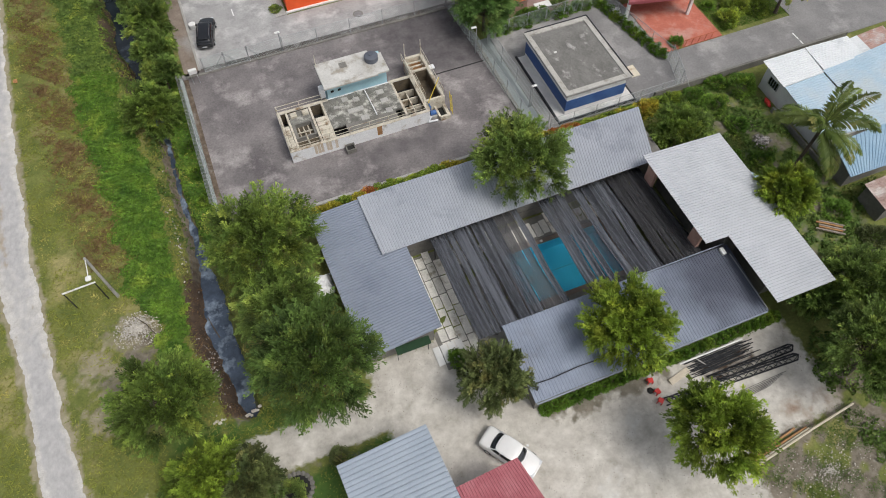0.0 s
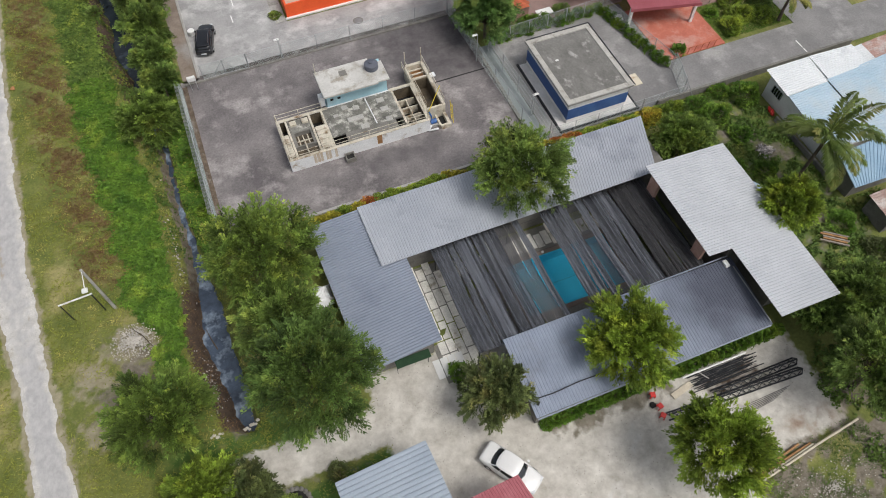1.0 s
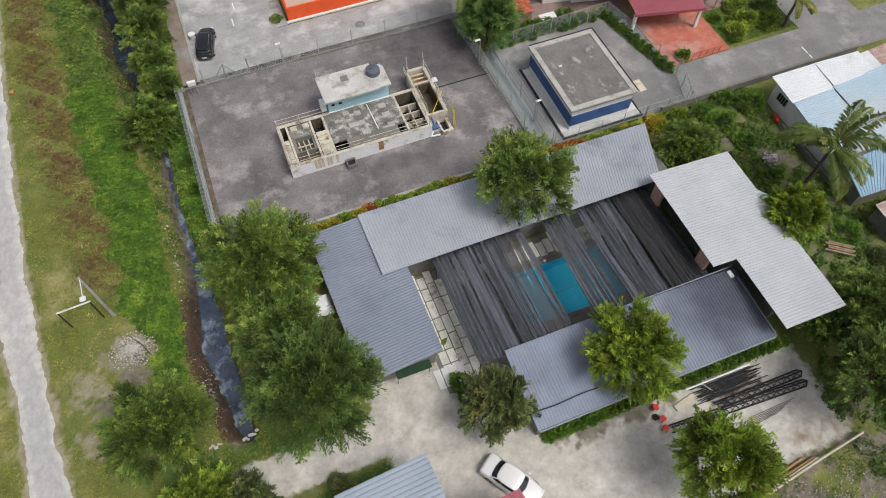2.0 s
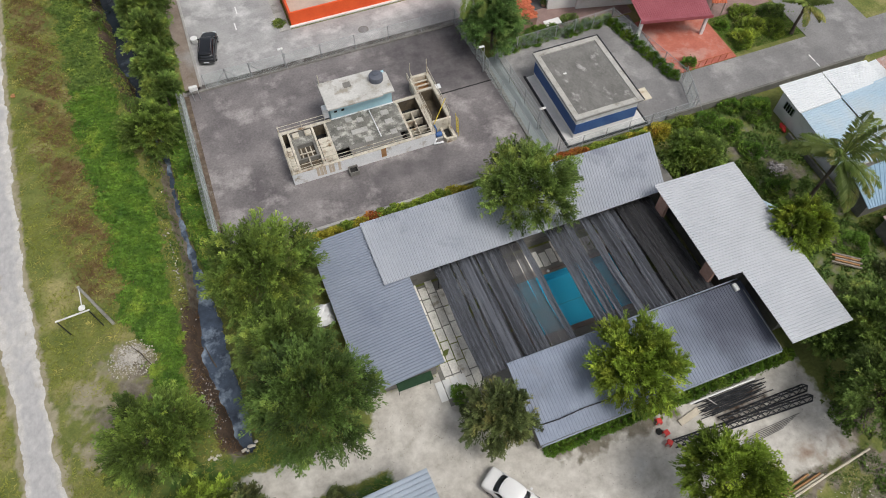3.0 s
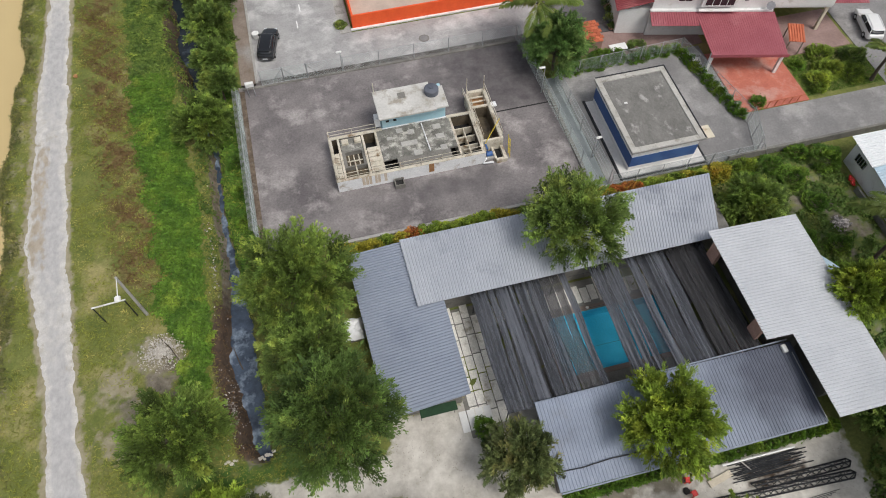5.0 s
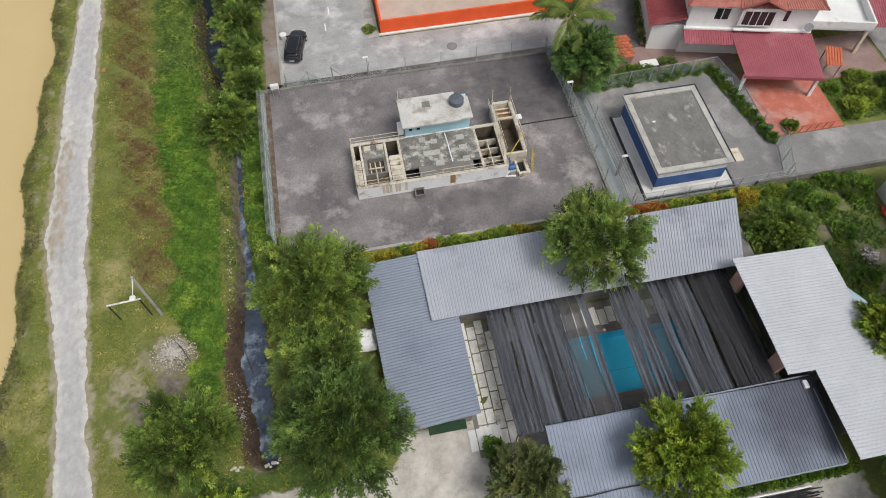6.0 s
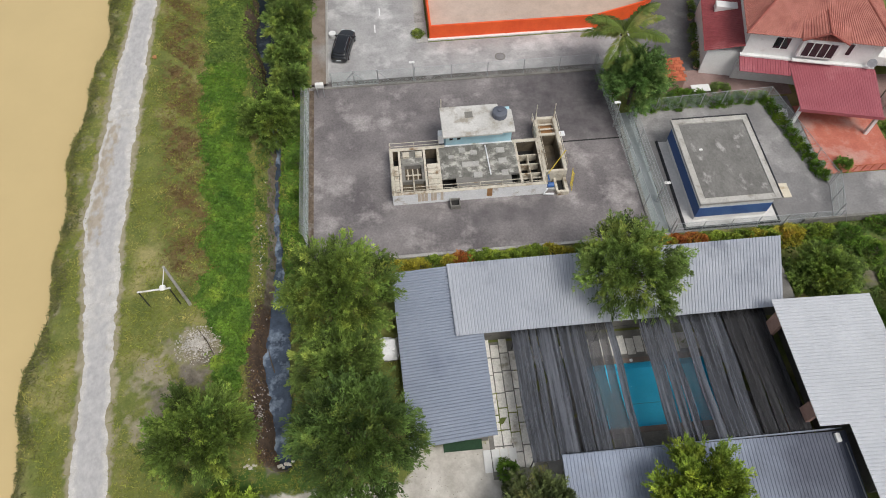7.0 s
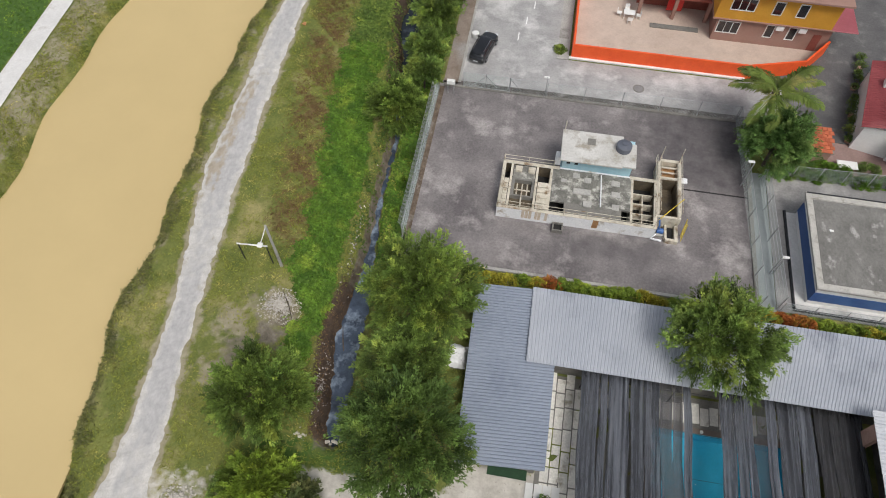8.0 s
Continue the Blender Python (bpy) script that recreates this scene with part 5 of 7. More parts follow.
# ---- fences ----
def fence(name, points, height, label, spacing=2.4, mesh=True, rails=(1.0,), post_mat=None, lean=0.0, step=0.16):
    """Steel posts, rails and woven wire along a line of ground points."""
    ob = thing(name, (*points[0], 0), label, "fence")
    o = origin(ob)
    for a, b in zip(points, points[1:]):
        a, b = Vector((*a, 0)), Vector((*b, 0))
        length = (b - a).length
        d = (b - a) / length
        n = max(1, round(length / spacing))
        for k in range(n + 1):
            p = a + d * length * k / n
            top = p + Vector((lean, 0, height + 0.08))
            part("post", tube(bmesh.new(), [p - o, top - o], 0.035, 6), post_mat or M_STEEL, ob)
        for f in rails:
            part("rail", tube(bmesh.new(), [a + Vector((lean * f, 0, height * f)) - o, b + Vector((lean * f, 0, height * f)) - o], 0.022, 5), post_mat or M_STEEL, ob)
        if mesh:
            bm = bmesh.new()
            m = int(length / step)
            for k in range(-int(height / step), m + 1):
                for sgn in (1, -1):
                    s0, s1 = k * step, k * step + height
                    z0, z1 = 0.02, height
                    if s0 < 0:
                        z0, s0 = -s0, 0
                    if s1 > length:
                        z1, s1 = height - (s1 - length), length
                    if z1 - z0 < 0.1:
                        continue
                    q0, q1 = a + d * s0, a + d * s1
                    if sgn < 0:
                        z0, z1 = height - z0, height - z1
                    tube(bm, [q0 + Vector((lean * z0 / height, 0, z0)) - o, q1 + Vector((lean * z1 / height, 0, z1)) - o], 0.007, 3)
            tagged(part("wire_mesh", bm, M_WIRE, ob, "green-grey chain-link wire"), kind="stuff")
    return ob


west_fence = fence("fence", [(-5.9, 38.4), (-5.95, 56.3)], 2.2, "rusty chain-link fence beside the drain", rails=(0.5, 0.85, 1.0), lean=-0.05, step=0.2)
M_SCREEN = mat("pale_screen", (0.5, 0.58, 0.56), (0.62, 0.69, 0.67), 0.5, 0.7, stain=(0.35, 0.4, 0.38), stain_scale=0.6, stain_amount=0.4, alpha=0.2, stretch=(1, 0.3, 2))
for k in range(7):
    screen = bmesh.new()
    ya, yb = 0.1 + 1.7 * k, 1.75 + 1.7 * k
    vs = [screen.verts.new((dx - 0.045 * z / 2.2 - 0.02, yy, z)) for dx in (0, 0.015) for yy, z in ((ya, 0.15), (yb, 0.15), (yb, 1.95 - 0.05 * (k % 3)), (ya, 1.95))]
    for fc in ((3, 2, 1, 0), (4, 5, 6, 7), (0, 1, 5, 4), (1, 2, 6, 5), (2, 3, 7, 6), (3, 0, 4, 7)):
        screen.faces.new([vs[i] for i in fc])
    part("screen", screen, M_SCREEN, west_fence, "pale translucent mesh sheeting")
for k in range(4):
    wtube("strand", west_fence, [(-6.0 - 0.07 * k, 38.4, 2.3 + 0.1 * k), (-6.05 - 0.07 * k, 56.4, 2.3 + 0.1 * k)], 0.018, M_STEEL, 4)
fence("fence", [(1.0, 56.95), (22.8, 57.1)], 2.0, "thin chain-link fence along the access road", spacing=3.6, step=0.3)
fence("fence", [(22.9, 57.0), (23.75, 37.0)], 2.0, "chain-link fence on a concrete kerb", spacing=3.0, step=0.2)
fence("fence", [(24.75, 50.2), (25.25, 37.1)], 2.2, "steel wire fence along the lane", spacing=3.0, rails=(0.25, 0.5, 0.75, 1.0), step=0.24)
fence("fence", [(25.4, 36.9), (40.0, 36.9)], 1.6, "low wire fence above the hedge", spacing=2.6, rails=(0.5, 1.0), step=0.25)
fence("fence", [(25.2, 50.7), (38.6, 51.2)], 1.9, "chain-link fence overgrown with climbers", step=0.2)
fence("fence", [(38.6, 51.2), (40.9, 40.8)], 1.9, "chain-link fence overgrown with climbers", step=0.2)
gate = fence("gate", [(-3.6, 57.0), (-1.4, 57.05), (0.95, 57.0)], 2.0, "double chain-link gate with braced frames", spacing=2.2, rails=(0.1, 1.0), step=0.14)
for x, s in ((-1.4, -1), (-1.4, 1), (0.95, 1)):
    wtube("brace", gate, [(x, 57.0, 1.9), (x + s * 1.1, 57.0 + 0.5, 0.05)], 0.03, M_STEEL)
gate2 = fence("gate", [(39.9, 37.2), (40.9, 40.6)], 2.2, "open steel mesh gate between yard and road", spacing=1.7, rails=(0.05, 0.5, 1.0), step=0.18)
for q in ((39.9, 37.2), (40.3, 38.7)):
    wtube("brace", gate2, [(*q, 2.1), (q[0] + 0.9, q[1] - 0.6, 0.05)], 0.03, M_STEEL)
for nm, dims in (("kerb_north", (-5.6, 22.9, 56.85, 57.15)), ("kerb_east", (23.55, 23.9, 37.1, 56.85)), ("kerb_west", (-6.15, -5.9, 38.2, 56.8)), ("kerb_hedge", (1.0, 25.2, 36.7, 36.98))):
    tagged(part(nm, boxed(*dims, -0.1, 0.16, bevel=0.02), M_CONC_OLD if nm != "kerb_hedge" else M_CONC), "old concrete kerb of the compound", "kerb", kind="structure")
tagged(part("lane", boxed(23.9, 25.25, 37.0, 51.0, -0.2, 0.0), M_LANE), "narrow greenish concrete lane between fences", "pavement", kind="structure")
flat_sheet("verge_litter", -5.9, -5.45, 38.2, 56.8, 0.036, mat("leaf_litter", (0.075, 0.055, 0.04), (0.19, 0.145, 0.105), 1.6, 0.95, stain=(0.23, 0.21, 0.19), stain_scale=0.9, stain_amount=0.4, fine=0.35), "brown leaf litter along the foot of the fence", "ground")
meter = thing("meter_stand", (-4.7, 55.9, 0), "white box on two steel legs inside the gate", "stand")
wbox("cabinet", meter, -5.1, -4.3, 55.75, 56.1, 1.35, 1.85, M_WHITE, bevel=0.04)
for x in (-5.0, -4.4):
    wtube("leg", meter, [(x, 55.9, 0), (x, 55.9, 1.4)], 0.035, M_STEEL)


def street_lamp(x, y, h, arm, label):
    ob = thing("street_lamp", (x, y, 0), label, "lamp")
    part("pole", tube(bmesh.new(), [(0, 0, 0), (0, 0, h)], [0.06, 0.04], 8), M_STEEL, ob)
    part("arm", tube(bmesh.new(), [(0, 0, h - 0.05), (arm[0] * 0.6, arm[1] * 0.6, h + 0.1), (arm[0], arm[1], h)], 0.025, 6), M_STEEL, ob)
    part("head", boxed(arm[0] - 0.28, arm[0] + 0.28, arm[1] - 0.13, arm[1] + 0.13, h - 0.06, h + 0.08, bevel=0.05), M_WHITE, ob, "white lamp head")
    return ob


street_lamp(23.0, 49.3, 3.4, (-0.3, 0.0), "slim steel lamp on the compound fence")
street_lamp(24.9, 40.4, 2.6, (0.3, 0.1), "slim steel lamp beside the lane")
street_lamp(4.5, 57.1, 2.4, (-0.1, 0.2), "short steel lamp by the gate")
pole = thing("lamp_pole", (-15.5, 34.1, 0), "weathered concrete pole with a white lamp", "lamp")
wtube("pole", pole, [(-15.45, 34.1, -0.1), (-15.5, 34.2, 6.0)], [0.14, 0.1], M_CONC, 10)
wtube("arm", pole, [(-15.5, 34.15, 5.9), (-15.6, 33.5, 5.5), (-15.7, 32.95, 5.2)], 0.035, M_WHITE)
wbox("head", pole, -15.95, -15.5, 32.7, 33.15, 5.05, 5.25, M_WHITE, "white lamp head", 0.08)
goal = thing("goal_frame", (-17.4, 34.2, 0), "plain pipe frame with a white crossbar on the grass", "frame")
wtube("crossbar", goal, [(-18.7, 34.15, 2.6), (-16.15, 34.3, 2.6)], 0.07, M_WHITE, 8)
for x in (-18.65, -16.2):
    wtube("post", goal, [(x, 34.2, -0.1), (x, 34.2, 2.6)], 0.05, M_IRON, 8)


# ---- cars ----
def loft(bm, stations, sides=10, squareness=0.55):
    """A closed hull through cross-sections (x, half width at the bottom, half width at the top, z low, z high)."""
    rings = []
    for x, wb, wt, z0, z1 in stations:
        r = min(0.12, (z1 - z0) * 0.35)
        pts = [(-wb + r * 0.5, z0), (wb - r * 0.5, z0), (wb, z0 + r), (wb, z0 + (z1 - z0) * squareness), (wt, z1 - r * 0.6), (wt - r, z1), (-wt + r, z1), (-wt, z1 - r * 0.6), (-wb, z0 + (z1 - z0) * squareness), (-wb, z0 + r)]
        rings.append([bm.verts.new((x, y, z)) for y, z in pts])
    for a, b in zip(rings, rings[1:]):
        for k in range(len(a)):
            bm.faces.new((a[k], a[(k + 1) % len(a)], b[(k + 1) % len(a)], b[k]))
    bm.faces.new(rings[0])
    bm.faces.new(rings[-1][::-1])
    bmesh.ops.recalc_face_normals(bm, faces=bm.faces)
    return bm


def rounded(ob, levels=2):
    ob.data.polygons.foreach_set("use_smooth", np.ones(len(ob.data.polygons), bool))
    sub = ob.modifiers.new("rounding", "SUBSURF")
    sub.levels = sub.render_levels = levels
    return ob


def car(name, x, y, heading, paint, label, estate=False, width=0.88, front=2.3, rear=-2.25):
    """heading: degrees of the bonnet from east, to the left."""
    ob = thing(name, (x, y, 0), label, "car", turn=heading)
    w = width
    hull = [(rear, w * 0.82, w * 0.8, 0.42, 0.8), (rear + 0.12, w * 0.95, w * 0.9, 0.3, 0.98), (rear + 0.7, w, w * 0.94, 0.24, 1.0), (-0.6, w, w * 0.95, 0.22, 0.96), (0.7, w, w * 0.94, 0.22, 0.94), (1.1, w, w * 0.92, 0.24, 0.95), (1.75, w * 0.98, w * 0.84, 0.26, 0.84), (front - 0.12, w * 0.86, w * 0.72, 0.3, 0.72), (front, w * 0.7, w * 0.6, 0.36, 0.6)]
    body = rounded(part("body", loft(bmesh.new(), hull), paint, ob))
    back = rear + (0.15 if estate else 0.75)
    roof_back = back + (0.35 if estate else 0.75)
    glass = [(back, w * 0.86, w * 0.8, 0.9, 0.97), (roof_back, w * 0.9, w * 0.72, 0.9, 1.4), (-0.1, w * 0.92, w * 0.74, 0.9, 1.46), (0.35, w * 0.92, w * 0.72, 0.9, 1.42), (1.15, w * 0.88, w * 0.8, 0.88, 0.95)]
    rounded(part("glazing", loft(bmesh.new(), glass, squareness=0.3), M_GLASS, ob, "dark car windows"), 1)
    top = [(roof_back - 0.3, w * 0.74, w * 0.7, 1.32, 1.4), (roof_back + 0.15, w * 0.82, w * 0.78, 1.36, 1.48), (-0.1, w * 0.84, w * 0.78, 1.38, 1.52), (0.45, w * 0.8, w * 0.76, 1.36, 1.48), (0.72, w * 0.74, w * 0.7, 1.28, 1.36)]
    rounded(part("roof", loft(bmesh.new(), top), paint, ob))
    for s in (-1, 1):
        for pa, pb in (((roof_back, 0.72, 1.4), (back + 0.05, 0.86, 0.97)), ((0.37, 0.7, 1.42), (1.1, 0.86, 0.96)), ((-0.45, 0.75, 1.43), (-0.5, 0.94, 0.95))):
            part("pillar", tube(bmesh.new(), [(pa[0], s * w * pa[1], pa[2]), (pb[0], s * w * pb[1], pb[2])], 0.045, 5), paint, ob)
        part("mirror", boxed(0.72, 0.9, s * (w + 0.08) - 0.09, s * (w + 0.08) + 0.09, 0.93, 1.07, bevel=0.03), paint, ob)
        part("headlight", boxed(front - 0.3, front - 0.06, s * w * 0.6 - 0.17, s * w * 0.6 + 0.17, 0.58, 0.71, bevel=0.03), M_LAMP_CLEAR, ob)
        part("tail_light", boxed(rear + 0.06, rear + 0.16, s * w * 0.66 - 0.13, s * w * 0.66 + 0.13, 0.68, 0.82, bevel=0.03), M_LAMP_RED, ob)
        for px in (1.4, -1.35):
            wheel = part("wheel", tube(bmesh.new(), [(px, s * (w - 0.2), 0.31), (px, s * (w - 0.17), 0.31), (px, s * w, 0.31), (px, s * (w + 0.01), 0.31)], [0.29, 0.31, 0.31, 0.29], 20), M_RUBBER, ob)
            part("rim", tube(bmesh.new(), [(px, s * (w - 0.02), 0.31), (px, s * (w + 0.02), 0.31)], [0.2, 0.17], 14), M_CHROME, wheel)
    part("plate", boxed(rear - 0.02, rear + 0.02, -0.25, 0.25, 0.5, 0.62), M_LAMP_CLEAR, ob)
    if estate:
        for s in (-1, 1):
            part("roof_rail", tube(bmesh.new(), [(roof_back + 0.1, s * 0.58, 1.49), (0.2, s * 0.58, 1.5)], 0.025, 5), M_CHROME, ob)
    return ob


car("car", 8.95, 10.45, -56, M_WHITE_CAR, "white saloon car parked on pale ground")
car("car", -2.35, 62.4, 76, M_BLACK_CAR, "black estate car parked beside the kerb", estate=True)


# ---- house with the orange garden wall ----
orange_house = thing("house", (20.7, 68.2, 0), "two-storey yellow and brown house behind an orange wall", "house")
wbox("lower_wall", orange_house, 20.7, 32.0, 68.2, 78, 0, 3.0, M_PINKBROWN, "pink-brown lower storey")
wbox("upper_wall", orange_house, 20.2, 31.6, 67.9, 78, 3.1, 6.3, M_YELLOW, "ochre yellow upper storey")
wbox("string_course", orange_house, 20.1, 31.9, 67.75, 78, 3.0, 3.1, M_PINKBROWN)
wbox("eave", orange_house, 19.6, 32.2, 67.2, 78.4, 6.3, 6.5, M_PINKBROWN)
M_PORCH = mat("porch_red", (0.2, 0.055, 0.04), (0.28, 0.085, 0.06), 0.8, 0.7, fine=0.15)
wbox("porch_wall", orange_house, 13.0, 20.7, 72.6, 78, 0, 5.5, M_PORCH)
wbox("porch_roof", orange_house, 12.6, 20.2, 70.4, 78, 2.7, 2.9, M_TILE)
for x in (13.0, 16.6, 20.0):
    wbox("column", orange_house, x, x + 0.35, 70.5, 70.85, 0.1, 2.7, M_PINKBROWN)
wbox("awning_roof", orange_house, 31.65, 34.2, 67.8, 72.0, 3.0, 3.12, M_ROOF_RED, bevel=0.03)


def window(parent, x0, x1, y, z0, z1, panes, frame_mat=None):
    """A south-facing window: a proud frame with its panes, as part of a wall."""
    o = origin(parent)
    t = 0.09
    m = frame_mat or M_WHITE

    def bar(a, b, c, d):
        return boxed(a - o.x, b - o.x, y - 0.07 - o.y, y + 0.02 - o.y, c, d)

    win = part("window", bar(x0 - t, x1 + t, z0 - t, z0), m, parent, "white framed window")
    part("frame_bar", bar(x0 - t, x1 + t, z1, z1 + t), m, win)
    for xa, xb in [(x0 - t, x0), (x1, x1 + t)] + [(x0 + (x1 - x0) * k / panes - 0.03, x0 + (x1 - x0) * k / panes + 0.03) for k in range(1, panes)]:
        part("frame_bar", bar(xa, xb, z0, z1), m, win)
    for k in range(panes):
        a, b = x0 + (x1 - x0) * k / panes, x0 + (x1 - x0) * (k + 1) / panes
        part("pane", boxed(a - o.x, b - o.x, y - 0.03 - o.y, y - 0.01 - o.y, z0, z1), M_GLASS, win)
    return win


window(orange_house, 20.95, 23.0, 68.2, 1.2, 2.5, 3)
window(orange_house, 25.7, 26.4, 68.2, 1.2, 2.6, 1)
window(orange_house, 27.9, 28.6, 68.2, 1.2, 2.6, 1)
window(orange_house, 21.4, 23.6, 67.9, 4.3, 5.6, 3)
window(orange_house, 25.4, 26.2, 67.9, 4.2, 5.6, 1)
window(orange_house, 27.7, 28.5, 67.9, 4.2, 5.6, 1)
for x in (26.5, 28.7):
    wbox("air_conditioner", orange_house, x, x + 0.75, 67.85, 68.18, 2.3, 2.85, M_WHITE, "white air conditioner box", 0.03)
wbox("door", orange_house, 30.4, 31.2, 68.15, 68.2, 0.1, 2.1, M_PORCH, "dark red door")
for dims in ((6.6, 24.0, 63.0, 63.2), (6.6, 6.8, 63.2, 74.0)):
    wbox("garden_wall", orange_house, *dims, 0, 1.7, M_ORANGE, "bright orange garden wall")
o_bend = bmesh.new()
for (xa, ya), (xb, yb) in (((24.0, 63.0), (29.6, 64.6)), ((29.6, 64.6), (32.2, 67.9))):
    d = Vector((xb - xa, yb - ya, 0)).normalized()
    nrm = Vector((-d.y, d.x, 0)) * 0.2
    o = origin(orange_house)
    base = [Vector((xa, ya, 0)) - o, Vector((xb, yb, 0)) - o, Vector((xb, yb, 0)) + nrm - o, Vector((xa, ya, 0)) + nrm - o]
    vs = [o_bend.verts.new(p + Vector((0, 0, z))) for z in (0, 1.7) for p in base]
    for f in ((3, 2, 1, 0), (4, 5, 6, 7), (0, 1, 5, 4), (1, 2, 6, 5), (2, 3, 7, 6), (3, 0, 4, 7)):
        o_bend.faces.new([vs[i] for i in f])
part("garden_wall", o_bend, M_ORANGE, orange_house, "bright orange garden wall")
wbox("plinth", orange_house, 6.4, 24.0, 62.75, 63.0, 0, 0.16, M_WHITE, "white plinth strip")
terrace = bmesh.new()
outline = ((6.8, 63.2), (24.0, 63.2), (29.5, 64.8), (32.0, 68.1), (32.0, 78.0), (6.8, 78.0))
low, high = [[terrace.verts.new((x, y, z)) for x, y in outline] for z in (-0.2, 0.08)]
terrace.faces.new(high)
terrace.faces.new(low[::-1])
for k in range(6):
    terrace.faces.new((low[k], low[(k + 1) % 6], high[(k + 1) % 6], high[k]))
tagged(part("terrace_floor", terrace, M_TERRACE), "beige tiled terrace of a house", "floor", kind="structure")
set_ = thing("garden_table", (12.2, 70.0, 0.08), "white plastic table with chairs on a terrace", "table")
part("tabletop", boxed(-0.6, 0.6, -0.4, 0.4, 0.7, 0.75, bevel=0.02), M_WHITE, set_)
for sx in (-0.5, 0.5):
    for sy in (-0.32, 0.32):
        part("leg", boxed(sx - 0.03, sx + 0.03, sy - 0.03, sy + 0.03, 0, 0.7), M_WHITE, set_)


def plastic_chair(x, y, turn):
    ob = thing("garden_chair", (x, y, 0.08), "white plastic garden chair on a terrace", "chair", "chairs round the garden table", turn=turn)
    part("seat", boxed(-0.24, 0.24, -0.22, 0.24, 0.4, 0.45, bevel=0.02), M_WHITE, ob)
    part("backrest", boxed(-0.24, 0.24, 0.22, 0.27, 0.45, 0.9, bevel=0.02), M_WHITE, ob)
    for sx in (-0.2, 0.2):
        for sy in (-0.18, 0.2):
            part("leg", boxed(sx - 0.02, sx + 0.02, sy - 0.02, sy + 0.02, 0, 0.4), M_WHITE, ob)
    return ob


chair = plastic_chair(11.2, 70.2, 80)
for cx, cy, ct in ((13.2, 70.1, -85), (12.3, 69.2, 180), (12.0, 70.9, 5)):
    copy_thing(chair, pose(cx, cy, 0.08, 0, 0, ct))
curtain = thing("red_cloth", (16.9, 71.6, 0.08), "bright red cloth hanging at a porch", "cloth")
bm = bmesh.new()
for k in range(8):
    box(bm, -0.8 + 0.2 * k, -0.6 + 0.2 * k, 0.03 * (k % 2), 0.03 * (k % 2) + 0.04, 0.3, 2.2)
part("cloth", bm, M_RED, curtain)
tagged(part("porch_step", boxed(14.5, 19.5, 68.9, 69.5, 0.05, 0.22, bevel=0.02), M_CONC_OLD), "dark concrete porch step", "step", kind="structure")
shrub("shrub", 5.4, 63.8, 0.6, 0.8, M_LEAF, "small bush at the corner of the wall", 80)

# ---- white house with red roofs ----
M_TILE_FADED = mat("faded_clay_tile", (0.35, 0.12, 0.09), (0.46, 0.18, 0.14), 1.2, 0.75, stain=(0.3, 0.1, 0.08), stain_scale=0.5, stain_amount=0.35, fine=0.2)
red_house = thing("house", (36.1, 54.5, 0), "white two-storey house with red tiled roof and carport", "house", turn=-14)


def lbox(name, parent, x0, x1, y0, y1, z0, z1, material, label="", bevel=0.0):
    return part(name, boxed(x0, x1, y0, y1, z0, z1, bevel=bevel), material, parent, label)


lbox("wall", red_house, 0, 12.0, 0.0, 9.5, 0, 6.1, M_WHITE, "white rendered wall")
lbox("annex_wall", red_house, -3.1, 0, 0.3, 9, 0, 3.1, M_WHITE, "white annex wall")
corrugated("annex_roof", [(0, -0.1, 4.3), (0, 9.0, 4.3), (-3.5, 9.0, 3.2), (-3.5, -0.1, 3.2)], M_ROOF_MAROON, red_house, "maroon metal lean-to roof", pitch=0.26, height=0.05)
corrugated("roof", [(-0.6, -0.6, 6.15), (12.6, -0.6, 6.15), (9.0, 4.5, 8.6), (3.2, 4.5, 8.6)], M_TILE_FADED, red_house, "red clay tile roof", pitch=0.24, height=0.06)
corrugated("roof", [(-0.6, 9.9, 6.15), (-0.6, -0.6, 6.15), (3.2, 4.5, 8.6), (3.2, 4.6, 8.6)], M_TILE_FADED, red_house, "red clay tile roof", pitch=0.24, height=0.06)
corrugated("roof", [(12.6, -0.6, 6.15), (12.6, 9.9, 6.15), (9.0, 4.6, 8.6), (9.0, 4.5, 8.6)], M_TILE_FADED, red_house, "red clay tile roof", pitch=0.24, height=0.06)
corrugated("roof", [(12.6, 9.9, 6.15), (-0.6, 9.9, 6.15), (3.2, 4.6, 8.6), (9.0, 4.6, 8.6)], M_TILE_FADED, red_house, "red clay tile roof", pitch=0.24, height=0.06)
corrugated("dormer_roof", [(4.3, -0.9, 6.2), (6.4, -0.9, 7.25), (6.4, 2.0, 7.45), (4.3, 0.6, 6.75)], M_TILE_FADED, red_house, "red tiled dormer", pitch=0.24, height=0.06)
corrugated("dormer_roof", [(6.4, -0.9, 7.25), (8.5, -0.9, 6.2), (8.5, 0.6, 6.75), (6.4, 2.0, 7.45)], M_TILE_FADED, red_house, "red tiled dormer", pitch=0.24, height=0.06)
part("ridge", tube(bmesh.new(), [(3.2, 4.55, 8.65), (9.0, 4.55, 8.65)], 0.12, 6), M_TILE, red_house)
for a, b in (((-0.6, -0.6, 6.2), (3.2, 4.5, 8.65)), ((12.6, -0.6, 6.2), (9.0, 4.5, 8.65)), ((6.4, -0.9, 7.3), (6.4, 2.0, 7.5)), ((4.3, -0.95, 6.25), (6.4, -0.95, 7.3)), ((6.4, -0.95, 7.3), (8.5, -0.95, 6.25))):
    part("hip", tube(bmesh.new(), [a, b], 0.1, 6), M_TILE, red_house)
lbox("bay", red_house, 4.7, 8.2, -0.45, 0.0, 3.9, 6.0, M_WHITE, "white bay", 0.02)
